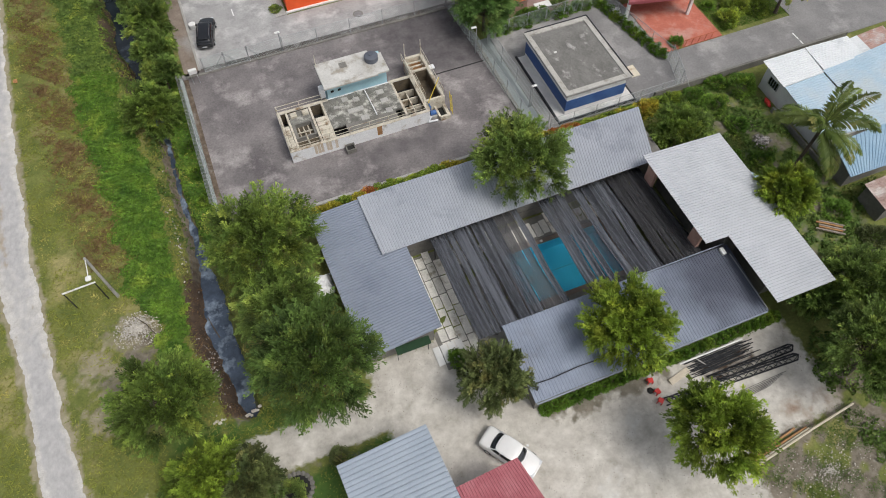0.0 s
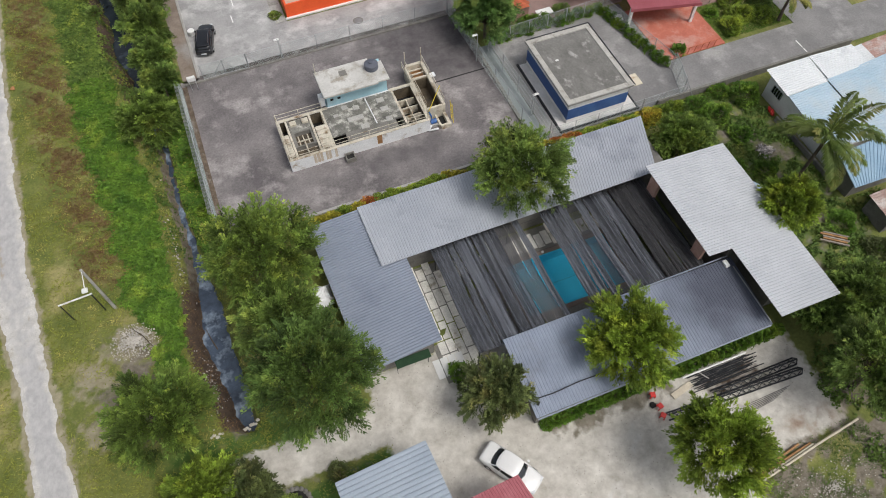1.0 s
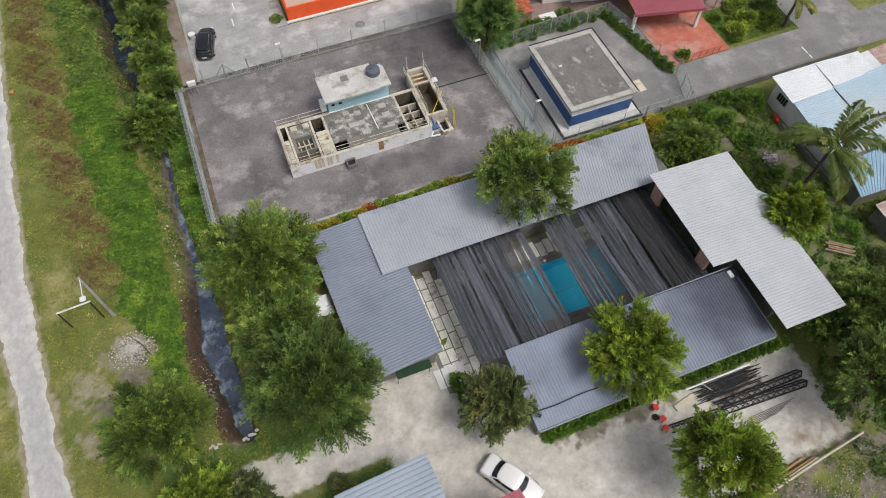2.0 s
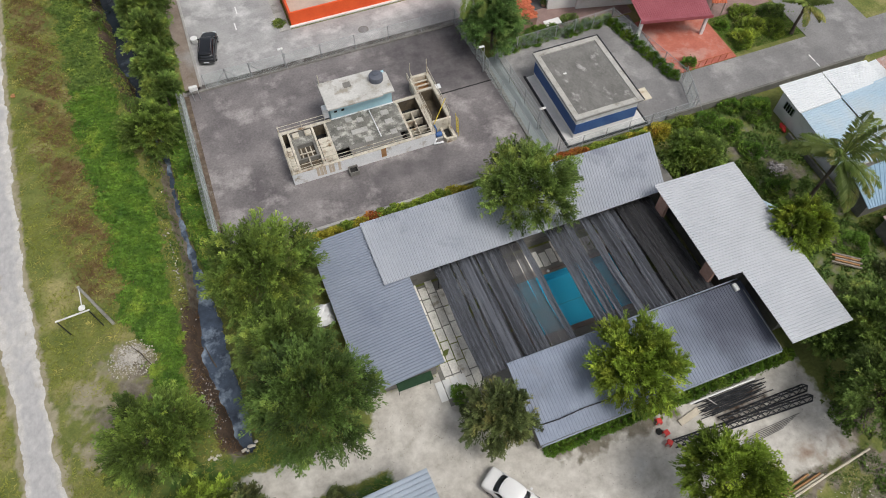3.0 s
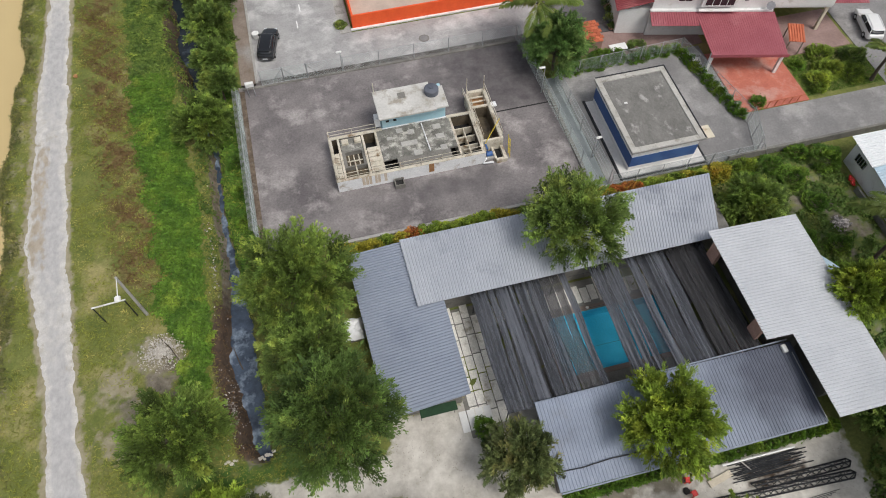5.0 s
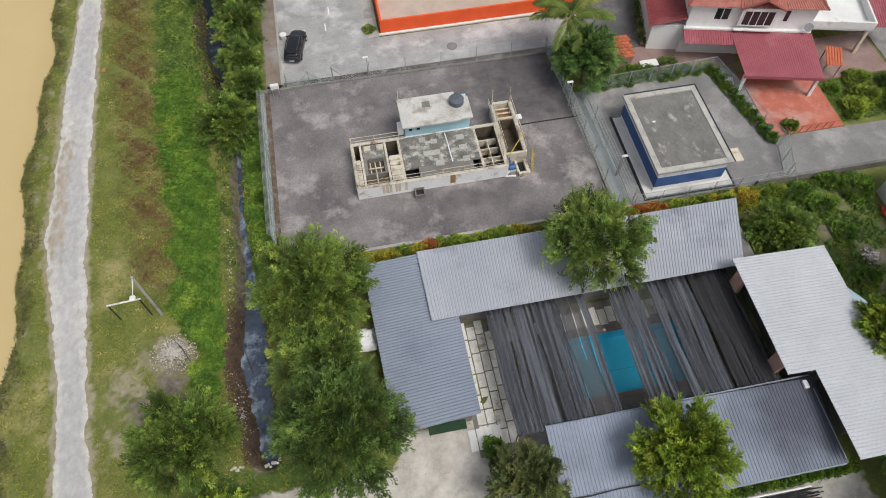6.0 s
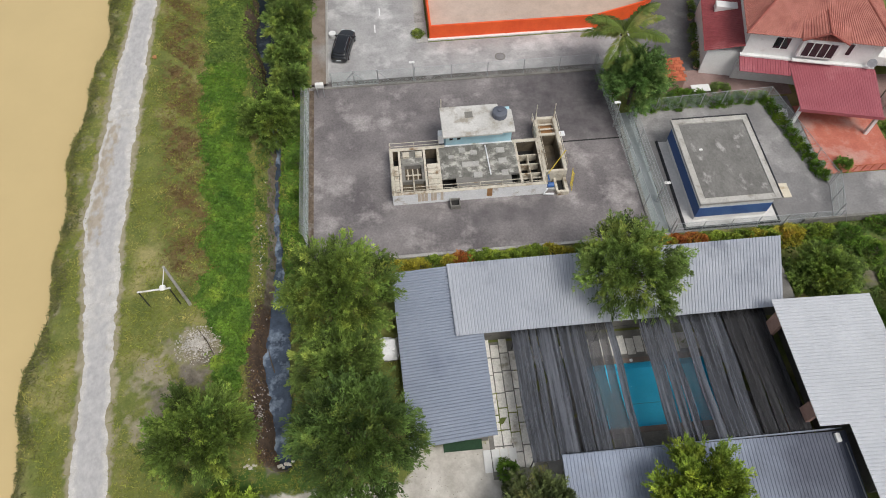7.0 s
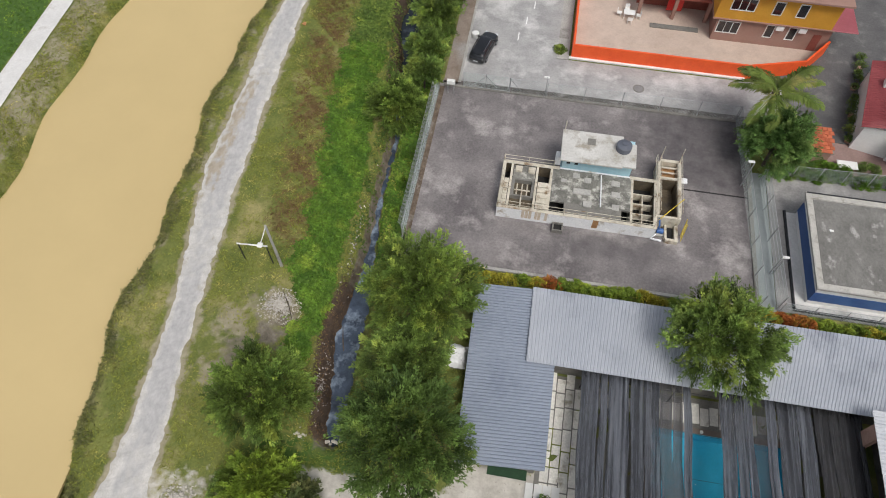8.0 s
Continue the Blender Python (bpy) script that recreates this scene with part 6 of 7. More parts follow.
lbox("ledge", red_house, -0.2, 12.2, -0.35, 0.0, 3.2, 3.4, M_WHITE, "white ledge", 0.02)
lbox("ledge", red_house, 4.5, 8.4, -0.7, -0.35, 3.5, 3.65, M_WHITE, "white ledge", 0.02)


def house_window(x0, x1, y, z0, z1, panes):
    win = part("window", boxed(x0 - 0.08, x1 + 0.08, y - 0.05, y, z0 - 0.08, z0), M_WHITE, red_house, "white framed window")
    part("frame_bar", boxed(x0 - 0.08, x1 + 0.08, y - 0.05, y, z1, z1 + 0.08), M_WHITE, win)
    for k in range(panes + 1):
        x = x0 + (x1 - x0) * k / panes
        part("frame_bar", boxed(x - 0.035, x + 0.035, y - 0.05, y, z0, z1), M_WHITE, win)
    for k in range(panes):
        part("pane", boxed(x0 + (x1 - x0) * k / panes + 0.035, x0 + (x1 - x0) * (k + 1) / panes - 0.035, y - 0.03, y - 0.005, z0, z1), M_GLASS, win)


house_window(2.4, 3.8, 0.0, 4.3, 5.6, 2)
house_window(5.0, 7.9, -0.45, 4.1, 5.7, 4)
house_window(9.0, 9.5, 0.0, 4.3, 5.6, 1)
corrugated("strip_roof", [(4.6, -2.0, 2.85), (-0.2, -2.0, 2.85), (-0.2, 0, 3.2), (4.6, 0, 3.2)], M_ROOF_RED, red_house, "red metal strip roof")
corrugated("carport_roof", [(12.5, -5.9, 2.65), (5.1, -5.9, 2.65), (4.4, -0.3, 3.15), (12.4, -0.3, 3.15)], M_ROOF_RED, red_house, "red metal carport roof", pitch=0.22, height=0.022)
lbox("carport_fascia", red_house, 5.0, 12.6, -6.0, -5.9, 2.4, 2.75, M_ROOF_RED)
for x in (5.3, 12.2):
    lbox("column", red_house, x - 0.15, x + 0.15, -5.7, -5.4, 0, 2.6, M_WHITE)
part("dish", tube(bmesh.new(), [(11.7, -0.3, 4.0), (11.65, -0.45, 4.05), (11.6, -0.55, 4.1)], [0.1, 0.35, 0.42], 16), M_STEEL, red_house, "grey satellite dish")
lbox("balcony", red_house, 12.0, 18.5, 0.5, 5.0, 3.0, 3.25, M_WHITE, "white balcony floor")
for y0, y1, x0, x1 in ((0.4, 0.6, 12.0, 18.5), (0.6, 5.0, 18.3, 18.5)):
    lbox("balustrade", red_house, x0, x1, y0, y1, 3.25, 4.1, M_WHITE, "white balustrade", 0.02)
for x in (12.3, 18.2):
    lbox("column", red_house, x - 0.15, x + 0.15, 0.6, 0.9, 0, 3.0, M_CREAM)
lbox("rear_wall", red_house, 12.0, 18.5, 4.6, 5.0, 0, 3.0, M_CREAM)
corrugated("side_roof", [(18.5, 1.0, 3.1), (22.5, 1.0, 3.1), (22.5, 5.0, 3.6), (18.5, 5.0, 3.6)], M_ROOF_RED, red_house, "red metal side roof")
lbox("planter_grille", red_house, 4.2, 5.0, -4.8, -3.9, 0.4, 0.5, M_WHITE)
small_roof = thing("pavilion", (49.9, 49.0, 0), "small orange tiled garden pavilion", "pavilion", turn=-20)
corrugated("roof", [(-0.8, -1.1, 1.7), (0.8, -1.1, 1.7), (0.8, 1.1, 2.1), (-0.8, 1.1, 2.1)], M_ORANGE_TILE, small_roof, "orange tiled roof", pitch=0.26, height=0.06)
for sx in (-0.65, 0.65):
    for sy in (-0.9, 0.9):
        part("post", boxed(sx - 0.05, sx + 0.05, sy - 0.05, sy + 0.05, 0, 1.75), M_TIMBER, small_roof)
brick_hut = thing("tiled_hut", (29.0, 53.8, 0), "low hut with an orange tiled roof behind trees", "hut")
wbox("wall", brick_hut, 28.5, 30.6, 53.0, 55.4, 0, 1.7, M_PINKBROWN)
for i in range(5):
    for j in range(7):
        o = origin(brick_hut)
        x, y = 28.5 + 0.43 * i + 0.2 * (j % 2), 52.9 + 0.38 * j
        part("tile", boxed(x - o.x, x + 0.4 - o.x, y - o.y, y + 0.42 - o.y, 1.75 + 0.07 * j, 1.83 + 0.07 * j, bevel=0.015), M_ORANGE_TILE, brick_hut)
wbox("beam", brick_hut, 28.4, 30.8, 52.9, 55.5, 1.68, 1.75, M_TIMBER)
low_box = thing("garden_bench", (32.2, 52.9, 0), "low white garden bench behind a fence", "bench")
wbox("seat", low_box, 31.6, 33.4, 52.5, 53.4, 0.5, 0.6, M_WHITE, bevel=0.02)
for x in (31.8, 33.2):
    wbox("leg", low_box, x - 0.04, x + 0.04, 52.9, 52.98, 0, 0.5, M_TIMBER)
drive = tagged(part("driveway", boxed(41.0, 48.2, 41.9, 50.2, -0.2, 0.05), M_REDPAVE), "faded red paved driveway", "driveway", kind="structure")
M_PINK_PATH = mat("pink_path", (0.24, 0.16, 0.14), (0.32, 0.22, 0.2), 0.7, 0.85, fine=0.2)
tagged(part("side_path", boxed(30.6, 41.6, 51.9, 55.9, -0.2, 0.03), M_PINK_PATH), "dull pink paved side path", "path", kind="structure")
tagged(part("porch_paving", boxed(48.2, 56.4, 47.9, 53.5, -0.2, 0.03), M_PINK_PATH), "dull red paving under the balcony", "paving", kind="structure")
tagged(part("back_lane", boxed(27.6, 44.0, 56.0, 90, -0.2, 0.01), mat("lane_asphalt", (0.085, 0.083, 0.085), (0.14, 0.137, 0.137), 0.4, 0.9, stain=(0.19, 0.185, 0.18), stain_scale=0.4, stain_amount=0.4, fine=0.2)), "dark asphalt lane between houses", "road", kind="structure")


def plant_pot(x, y, r, h, seed):
    ob = thing("plant_pot", (x, y, 0.01), "dark pot with a leafy plant beside a house wall", "plant pot", "pots along the lane")
    part("pot", tube(bmesh.new(), [(0, 0, 0), (0, 0, 0.3), (0, 0, 0.34)], [r * 0.45, r * 0.62, r * 0.55], 12), M_TANK_DARK if seed % 3 else M_BRICK, ob)
    g = np.random.default_rng(seed)
    n = 26
    d = g.normal(0, 1, (n, 3))
    d[:, 2] = np.abs(d[:, 2]) + 0.3
    d /= np.linalg.norm(d, axis=1, keepdims=True)
    v, f, tone = sprays(g, d * 0.1 + np.array([0, 0, 0.34]), d, np.full(n, h), 14, 0.16, 0.4)
    foliage("crown", v, f, tone, M_LEAF, ob)


prng = random.Random(12)
for k in range(11):
    plant_pot(33.1 + 0.225 * (1.15 * k) + prng.uniform(-0.1, 0.15), 56.2 + 1.15 * k + prng.uniform(-0.25, 0.25), prng.uniform(0.4, 0.6), prng.uniform(0.35, 0.75), 300 + k)
lbox("roof_box", red_house, -2.4, -0.3, 5.2, 6.1, 3.6, 4.3, M_WHITE, "white boxed window bay", 0.03)
planter = thing("gate_rail", (43.2, 42.0, 0), "low orange timber gate across a drive", "gate")
for k in range(5):
    wtube("bar", planter, [(43.6 + 0.8 * k, 41.95, 0.05), (43.7 + 0.8 * k, 41.95, 0.9)], 0.04, M_ORANGE_TILE)
wtube("bar", planter, [(43.4, 41.95, 0.85), (47.4, 41.95, 0.85)], 0.04, M_ORANGE_TILE)
van = car("van", 59.3, 49.6, 75, M_WHITE_CAR, "white van parked by the road", estate=True, width=0.9)

# ---- sheds by the palm ----
M_ROOF_SHED = mat("roof_white", (0.66, 0.685, 0.7), (0.74, 0.76, 0.77), 0.3, 0.6, 0.05, stain=(0.4, 0.43, 0.46), stain_amount=0.4, fine=0.08)
shed = thing("shed", (46.8, 20.5, 0), "low house under pale blue corrugated roofs", "house")
wbox("wall", shed, 47.2, 56.0, 31.6, 34.2, 0, 2.7, M_WHITE)
wbox("wall", shed, 47.2, 51.5, 24.6, 31.6, 0, 2.4, M_WHITE)
wbox("side_window", shed, 47.14, 47.2, 32.1, 33.4, 1.3, 2.1, M_GLASS, "dark barred side window")
for k in range(5):
    wbox("window_bar", shed, 47.1, 47.16, 32.1 + 0.31 * k, 32.16 + 0.31 * k, 1.28, 2.12, M_STEEL)
wbox("wall", shed, 51.6, 60.0, 24.6, 31.4, 0, 2.7, M_CREAM)
corrugated("roof", local(shed, (46.7, 31.3, 2.8), (46.7, 34.7, 3.1), (51.4, 34.6, 3.2), (51.4, 31.4, 2.9)), M_ROOF_SHED, shed, "white corrugated roof")
corrugated("roof", local(shed, (51.4, 31.6, 3.05), (51.4, 34.6, 3.25), (56.3, 34.4, 3.25), (56.3, 31.7, 3.05)), M_ROOF_SHED, shed, "whitish corrugated roof")
corrugated("roof", local(shed, (46.4, 25.0, 2.5), (46.9, 31.3, 2.7), (51.3, 31.4, 2.85), (51.2, 24.2, 2.6)), M_ROOF_PALE, shed, "pale blue corrugated roof")
corrugated("roof", local(shed, (51.25, 24.0, 2.82), (51.35, 31.6, 2.95), (60.0, 32.3, 3.2), (60.0, 24.0, 3.1)), M_ROOF_PALE, shed, "pale blue corrugated roof")
corrugated("roof", local(shed, (49.6, 20.4, 2.3), (45.9, 20.5, 2.3), (46.6, 23.9, 2.75), (54.0, 24.2, 2.75)), M_ROOF_BLUE, shed, "blue corrugated roof")
wbox("wall", shed, 46.6, 53.5, 21.0, 24.6, 0, 2.2, M_CONC_OLD)
window(shed, 47.6, 48.3, 31.58, 1.0, 1.9, 2, M_IRON)
rust = thing("rusty_shed", (48.0, 18.8, 0), "small shed under rust-patched metal sheets", "shed")
wbox("wall", rust, 46.9, 51.0, 16.8, 19.3, 0, 1.9, M_CONC_OLD)
corrugated("roof", local(rust, (46.6, 16.6, 2.0), (46.6, 19.5, 2.2), (51.5, 19.6, 2.3), (51.5, 16.6, 2.1)), mat("rusty_roof", (0.3, 0.2, 0.17), (0.45, 0.36, 0.32), 1.2, 0.8, stain=(0.55, 0.5, 0.47), stain_scale=0.7, stain_amount=0.5), rust)
rust2 = thing("rusty_shed", (56.8, 33.0, 0), "small shed under patched rusty sheets", "shed")
wbox("wall", rust2, 56.9, 61.0, 32.6, 34.4, 0, 2.2, M_CONC_OLD)
M_PATCH = mat("patched_roof", (0.36, 0.2, 0.16), (0.48, 0.34, 0.3), 0.9, 0.8, stain=(0.5, 0.46, 0.44), stain_scale=0.6, stain_amount=0.4)
for k, (xa, xb) in enumerate(((56.5, 58.2), (58.25, 59.9), (59.95, 61.6))):
    corrugated("roof", local(rust2, (xa, 32.4, 2.3), (xa, 34.6 + 0.15 * k, 2.35), (xb, 34.7 + 0.1 * k, 2.45), (xb, 32.4, 2.4)), M_ROOF_SHED if k == 0 else M_PATCH, rust2, "bleached roof sheet" if k == 0 else "rust-red roof sheet")
wall_e = tagged(part("wall_road", boxed(36.8, 60.0, 36.75, 37.0, -0.1, 0.75, bevel=0.02), M_CONC_OLD), "mossy low concrete wall along the road", "wall", kind="structure")
wall_e2 = tagged(part("wall_garden", boxed(46.3, 46.5, 22.0, 31.0, -0.1, 0.6, bevel=0.02), M_CONC_OLD), "low concrete garden wall", "wall", kind="structure")

# ---- roofs at the drive ----
gate_house = thing("garage", (-2.6, 6.0, 0), "open garage under a grey corrugated roof", "garage")
corrugated("roof", local(gate_house, (3.75, 13.4, 4.5), (4.5, 3.0, 4.1), (-2.0, 3.0, 4.1), (-2.6, 13.0, 4.5)), mat("roof_metal_bluish", (0.3, 0.35, 0.41), (0.36, 0.41, 0.47), 0.25, 0.6, 0.05, stain=(0.32, 0.37, 0.44), stain_scale=0.2, stain_amount=0.3, fine=0.06), gate_house, pitch=0.34, height=0.09)
for x in (-2.2, 3.4):
    for y in (4.0, 12.6):
        wbox("column", gate_house, x - 0.1, x + 0.1, y - 0.1, y + 0.1, 0, 4.1, M_CONC)
red_shelter = thing("carport", (4.0, 4.0, 0), "open carport under a red corrugated roof", "carport")
corrugated("roof", local(red_shelter, (4.1, 8.95, 4.0), (8.6, 9.2, 4.0), (9.8, 3.0, 3.7), (4.6, 3.0, 3.7)), M_ROOF_RED, red_shelter, pitch=0.2)
for x in (4.6, 8.4):
    for y in (4.0, 8.6):
        wbox("column", red_shelter, x - 0.07, x + 0.07, y - 0.07, y + 0.07, 0, 3.7, M_STEEL)

# ---- stacked steel and odds on the lot ----
def truss(x0, y0, x1, y1, z, label):
    ob = thing("steel_truss", ((x0 + x1) / 2, (y0 + y1) / 2, 0), label, "truss", "stacked steel trusses")
    o = origin(ob)
    a, b = Vector((x0, y0, 0)), Vector((x1, y1, 0))
    d = (b - a).normalized()
    s = Vector((-d.y, d.x, 0)) * 0.28
    for off, zz in ((s, z), (-s, z), (s * 0, z + 0.45)):
        part("chord", tube(bmesh.new(), [a + off + Vector((0, 0, zz)) - o, b + off + Vector((0, 0, zz)) - o], 0.06, 5), M_IRON, ob)
    for off in (s, -s):
        part("end_strut", tube(bmesh.new(), [b + off + Vector((0, 0, z)) - o, b + Vector((0, 0, z + 0.45)) - o], 0.05, 5), M_IRON, ob)
    n = int((b - a).length / 0.42)
    for k in range(n):
        p, q = a.lerp(b, k / n), a.lerp(b, (k + 1) / n)
        for off in (s, -s):
            sg = off if k % 2 else off * 0
            sh = off * 0 if k % 2 else off
            z1, z2 = (z, z + 0.45) if k % 2 else (z + 0.45, z)
            part("lacing", tube(bmesh.new(), [p + sg + Vector((0, 0, z1)) - o, q + sh + Vector((0, 0, z2)) - o], 0.028, 4), M_IRON, ob)
        part("lacing", tube(bmesh.new(), [p + s + Vector((0, 0, z)) - o, q - s + Vector((0, 0, z)) - o], 0.028, 4), M_IRON, ob)
    return ob


truss(21.3, 9.6, 32.6, 8.95, 0.06, "dark steel lattice truss lying on the ground")
truss(25.3, 9.85, 32.7, 9.75, 0.06, "dark steel lattice truss beside another truss")
bars = thing("steel_bars", (24.6, 10.6, 0), "bundle of dark rusty steel bars on the ground", "steel")
brng = random.Random(9)
for k in range(26):
    y = 10.4 + 0.05 * k
    a = 24.3 + brng.uniform(-0.2, 1.6)
    wtube("bar", bars, [(a, y + brng.uniform(-0.05, 0.05), 0.09), (a + brng.uniform(3.5, 5.6), y + brng.uniform(-0.12, 0.12), 0.09 + 0.05 * (k % 3))], 0.035, M_IRON, 5)
rods = thing("thin_rods", (26.0, 7.8, 0), "loose thin steel rods on sandy ground", "steel")
for k in range(6):
    wtube("rod", rods, [(24.6 + 0.5 * k, 7.5 + 0.14 * k, 0.04), (29.4 + 0.35 * k, 7.75 + 0.1 * k, 0.05)], 0.018, M_IRON, 4)
boom = thing("white_pipe", (23.7, 11.7, 0), "long white pipe resting on steel bars", "pipe")
wtube("pipe", boom, [(23.8, 11.7, 0.4), (29.3, 11.62, 0.6)], 0.075, M_WHITE, 8)
wtube("stand", boom, [(25.2, 11.75, 0.28), (26.0, 10.7, 0.0)], 0.05, M_CONC, 6)
board = thing("board", (23.4, 10.95, 0), "pale timber board lying on the ground", "board", turn=12)
part("plank", boxed(-0.95, 0.95, -0.24, 0.24, 0.02, 0.12, bevel=0.01), M_PALE_WOOD, board)


def stool(x, y, turn):
    ob = thing("stool", (x, y, 0), "red plastic stool standing on sandy ground", "stool", "red stools", turn=turn)
    part("seat", boxed(-0.2, 0.2, -0.2, 0.2, 0.4, 0.46, bevel=0.03), M_RED, ob)
    for sx in (-0.16, 0.16):
        for sy in (-0.16, 0.16):
            part("leg", boxed(sx - 0.035, sx + 0.035, sy - 0.035, sy + 0.035, 0, 0.4), M_RED, ob)
    return ob


first_stool = stool(21.1, 10.45, 10)
copy_thing(first_stool, pose(20.95, 9.75, 0, 0, 0, 40))
copy_thing(first_stool, pose(21.05, 11.4, 0, 0, 0, -15))
bag = thing("black_bag", (20.75, 10.75, 0), "crumpled black bag on the ground", "bag")
bm = bmesh.new()
bmesh.ops.create_icosphere(bm, subdivisions=2, radius=0.25)
for v in bm.verts:
    v.co.z = max(v.co.z * 0.6, -0.12) + 0.12
    v.co *= 1 + 0.3 * noise.noise(v.co * 6)
part("sack", bm, M_DARK, bag)
rail = thing("timber_rail", (24.7, 3.1, 0), "fallen pale timber rail fence with rusty pipes", "fence")
for a, b, z, m in (((24.7, 3.1), (29.9, 3.8), 0.5, M_PALE_WOOD), ((29.9, 3.8), (33.9, 4.25), 0.5, M_PALE_WOOD), ((24.9, 3.5), (29.7, 4.1), 0.25, M_RUST), ((25.2, 3.75), (28.9, 4.35), 0.2, M_RUST), ((25.0, 3.3), (29.8, 3.95), 0.35, M_PALE_WOOD)):
    wtube("rail", rail, [(*a, z), (*b, z)], 0.085, m, 6)
for x, y in ((24.8, 3.15), (27.3, 3.5), (29.9, 3.85), (33.8, 4.25)):
    wtube("post", rail, [(x, y, 0), (x, y, 0.55)], 0.06, M_TIMBER, 6)
planks = thing("plank_pile", (42.6, 17.6, 0), "small pile of reddish planks in the weeds", "planks", turn=-38)
for k in range(5):
    part("plank", boxed(-1.2 + 0.25 * (k * k % 3), 1.2 - 0.2 * (k % 2), -0.45 + 0.22 * k, -0.31 + 0.22 * k, 0.3 + 0.04 * (k % 2), 0.42 + 0.04 * (k % 2)), M_RUST if k % 2 else M_TIMBER, planks)


# ---- rubble, litter ----
def rubble(name, x, y, rx, ry, n, size, label, material, seed, mound=0.3):
    g = np.random.default_rng(seed)
    vs, fs = [], []
    for k in range(n):
        a, f = g.uniform(0, 6.28), min(1.0, abs(g.normal(0, 0.5)))
        px, py = x + rx * f * math.cos(a), y + ry * f * math.sin(a)
        z = float(ground_z(np.array(px), np.array(py))) + mound * (1 - f * f)
        s = size * g.uniform(0.4, 1.4)
        c = np.array([px, py, z + 0.2 * s])
        q = np.array([[-1, -1, -1], [1, -1, -1], [1, 1, -1], [-1, 1, -1], [-1, -1, 1], [1, -1, 1], [1, 1, 1], [-1, 1, 1]]) * s * 0.5 * g.uniform(0.5, 1.1, 3) + g.normal(0, 0.12 * s, (8, 3))
        t = g.uniform(0, 6.28)
        rot = np.array([[math.cos(t), -math.sin(t), 0], [math.sin(t), math.cos(t), 0], [0, 0, 1]])
        vs.append(q @ rot.T + c)
        fs.append(np.array([(3, 2, 1, 0), (4, 5, 6, 7), (0, 1, 5, 4), (1, 2, 6, 5), (2, 3, 7, 6), (3, 0, 4, 7)]) + 8 * k)
    ob = from_arrays(name, np.concatenate(vs), np.concatenate(fs), material)
    return tagged(ob, label, "rubble", kind="stuff")


rubble("rubble", -14.4, 30.4, 1.9, 1.6, 1100, 0.085, "heap of pale broken stones on the grass", M_ROCK, 21, 0.35)
rubble("rubble", -17.0, 14.8, 1.6, 1.2, 260, 0.12, "spread of pale broken stones", M_ROCK, 22, 0.15)
rubble("rubble", 29.5, 1.0, 6, 3, 700, 0.06, "scattered pale rubble in rough ground", M_ROCK, 23, 0.05)
rubble("rubble", 43.2, 28.1, 1.0, 0.8, 240, 0.13, "small heap of pale litter in the weeds", M_LITTER, 24, 0.25)
rubble("litter", -9.4, 24.6, 1.2, 4.4, 260, 0.075, "plastic litter on the drain bank", M_LITTER, 25, 0.0)
rubble("litter", -9.9, 38.0, 0.7, 8, 110, 0.1, "plastic litter on the drain bank", M_LITTER, 26, 0.0)
weir = thing("weir", (-8.6, 20.6, 0), "line of pale sandbags across the drain", "weir")
for k in range(18):
    bm = bmesh.new()
    bmesh.ops.create_icosphere(bm, subdivisions=1, radius=0.11 + 0.05 * math.sin(5.3 * k) ** 2)
    for v in bm.verts:
        v.co = Vector((v.co.x * 1.2 - 1.7 + 0.2 * k, v.co.y + 0.12 * math.sin(2.3 * k), v.co.z * 0.7 + 0.02 - 0.9 * math.exp(-((k - 11) / 4.4) ** 2)))
    part("sandbag", bm, M_ROCK, weir)
stick = thing("branch", (-9.0, 28.6, -1.3), "dead branch lying in the drain", "branch")
part("limb", tube(bmesh.new(), [(0.4, -0.9, -0.2), (0.1, 0.2, 0.3), (-0.1, 1.2, 0.7)], [0.06, 0.05, 0.02], 6), M_BARK, stick)
heap_branch = thing("branch", (-13.6, 29.8, 0.3), "thin dead branch on the stone heap", "branch")
part("limb", tube(bmesh.new(), [(-1.0, 2.0, -0.1), (0, 0.6, 0.25), (0.6, -0.6, 0.05)], [0.02, 0.04, 0.03], 6), M_BARK, heap_branch)


M_TANGLE = leaf_mat("leaf_tangle", (0.06, 0.11, 0.02), (0.118, 0.185, 0.034), (0.2, 0.235, 0.055))


# ---- hedges and shrubs ----
hedge_mats = [M_LEAF_BRIGHT, M_LEAF_YELLOW, M_LEAF_BRIGHT, M_LEAF_BRIGHT, M_LEAF_YELLOW, M_LEAF]
hrng = random.Random(3)
x = 1.4
while x < 39.0:
    c = hrng.choice(hedge_mats)
    if 23.5 < x < 27.0 or 6.0 < x < 6.9:
        c = M_LEAF_ORANGE if hrng.random() < 0.7 else M_LEAF_YELLOW
    kind = {id(M_LEAF_ORANGE): "orange-leaved", id(M_LEAF_YELLOW): "yellow-leaved", id(M_LEAF_OLIVE): "olive green"}.get(id(c), "green")
    shrub("shrub", x, 35.6 + hrng.uniform(-0.25, 0.25), hrng.uniform(0.95, 1.2), hrng.uniform(1.2, 1.7), c, kind + " garden shrub in a mixed hedge", int(x * 37), "mixed hedge")
    x += hrng.uniform(0.95, 1.25)
x = 12.8
while x < 33.2:
    shrub("shrub", x, 12.42, 0.4, 0.75, M_CREEPER, "low clipped green shrub along the wall", int(x * 53), "low hedge")
    x += 0.7
x = 26.2
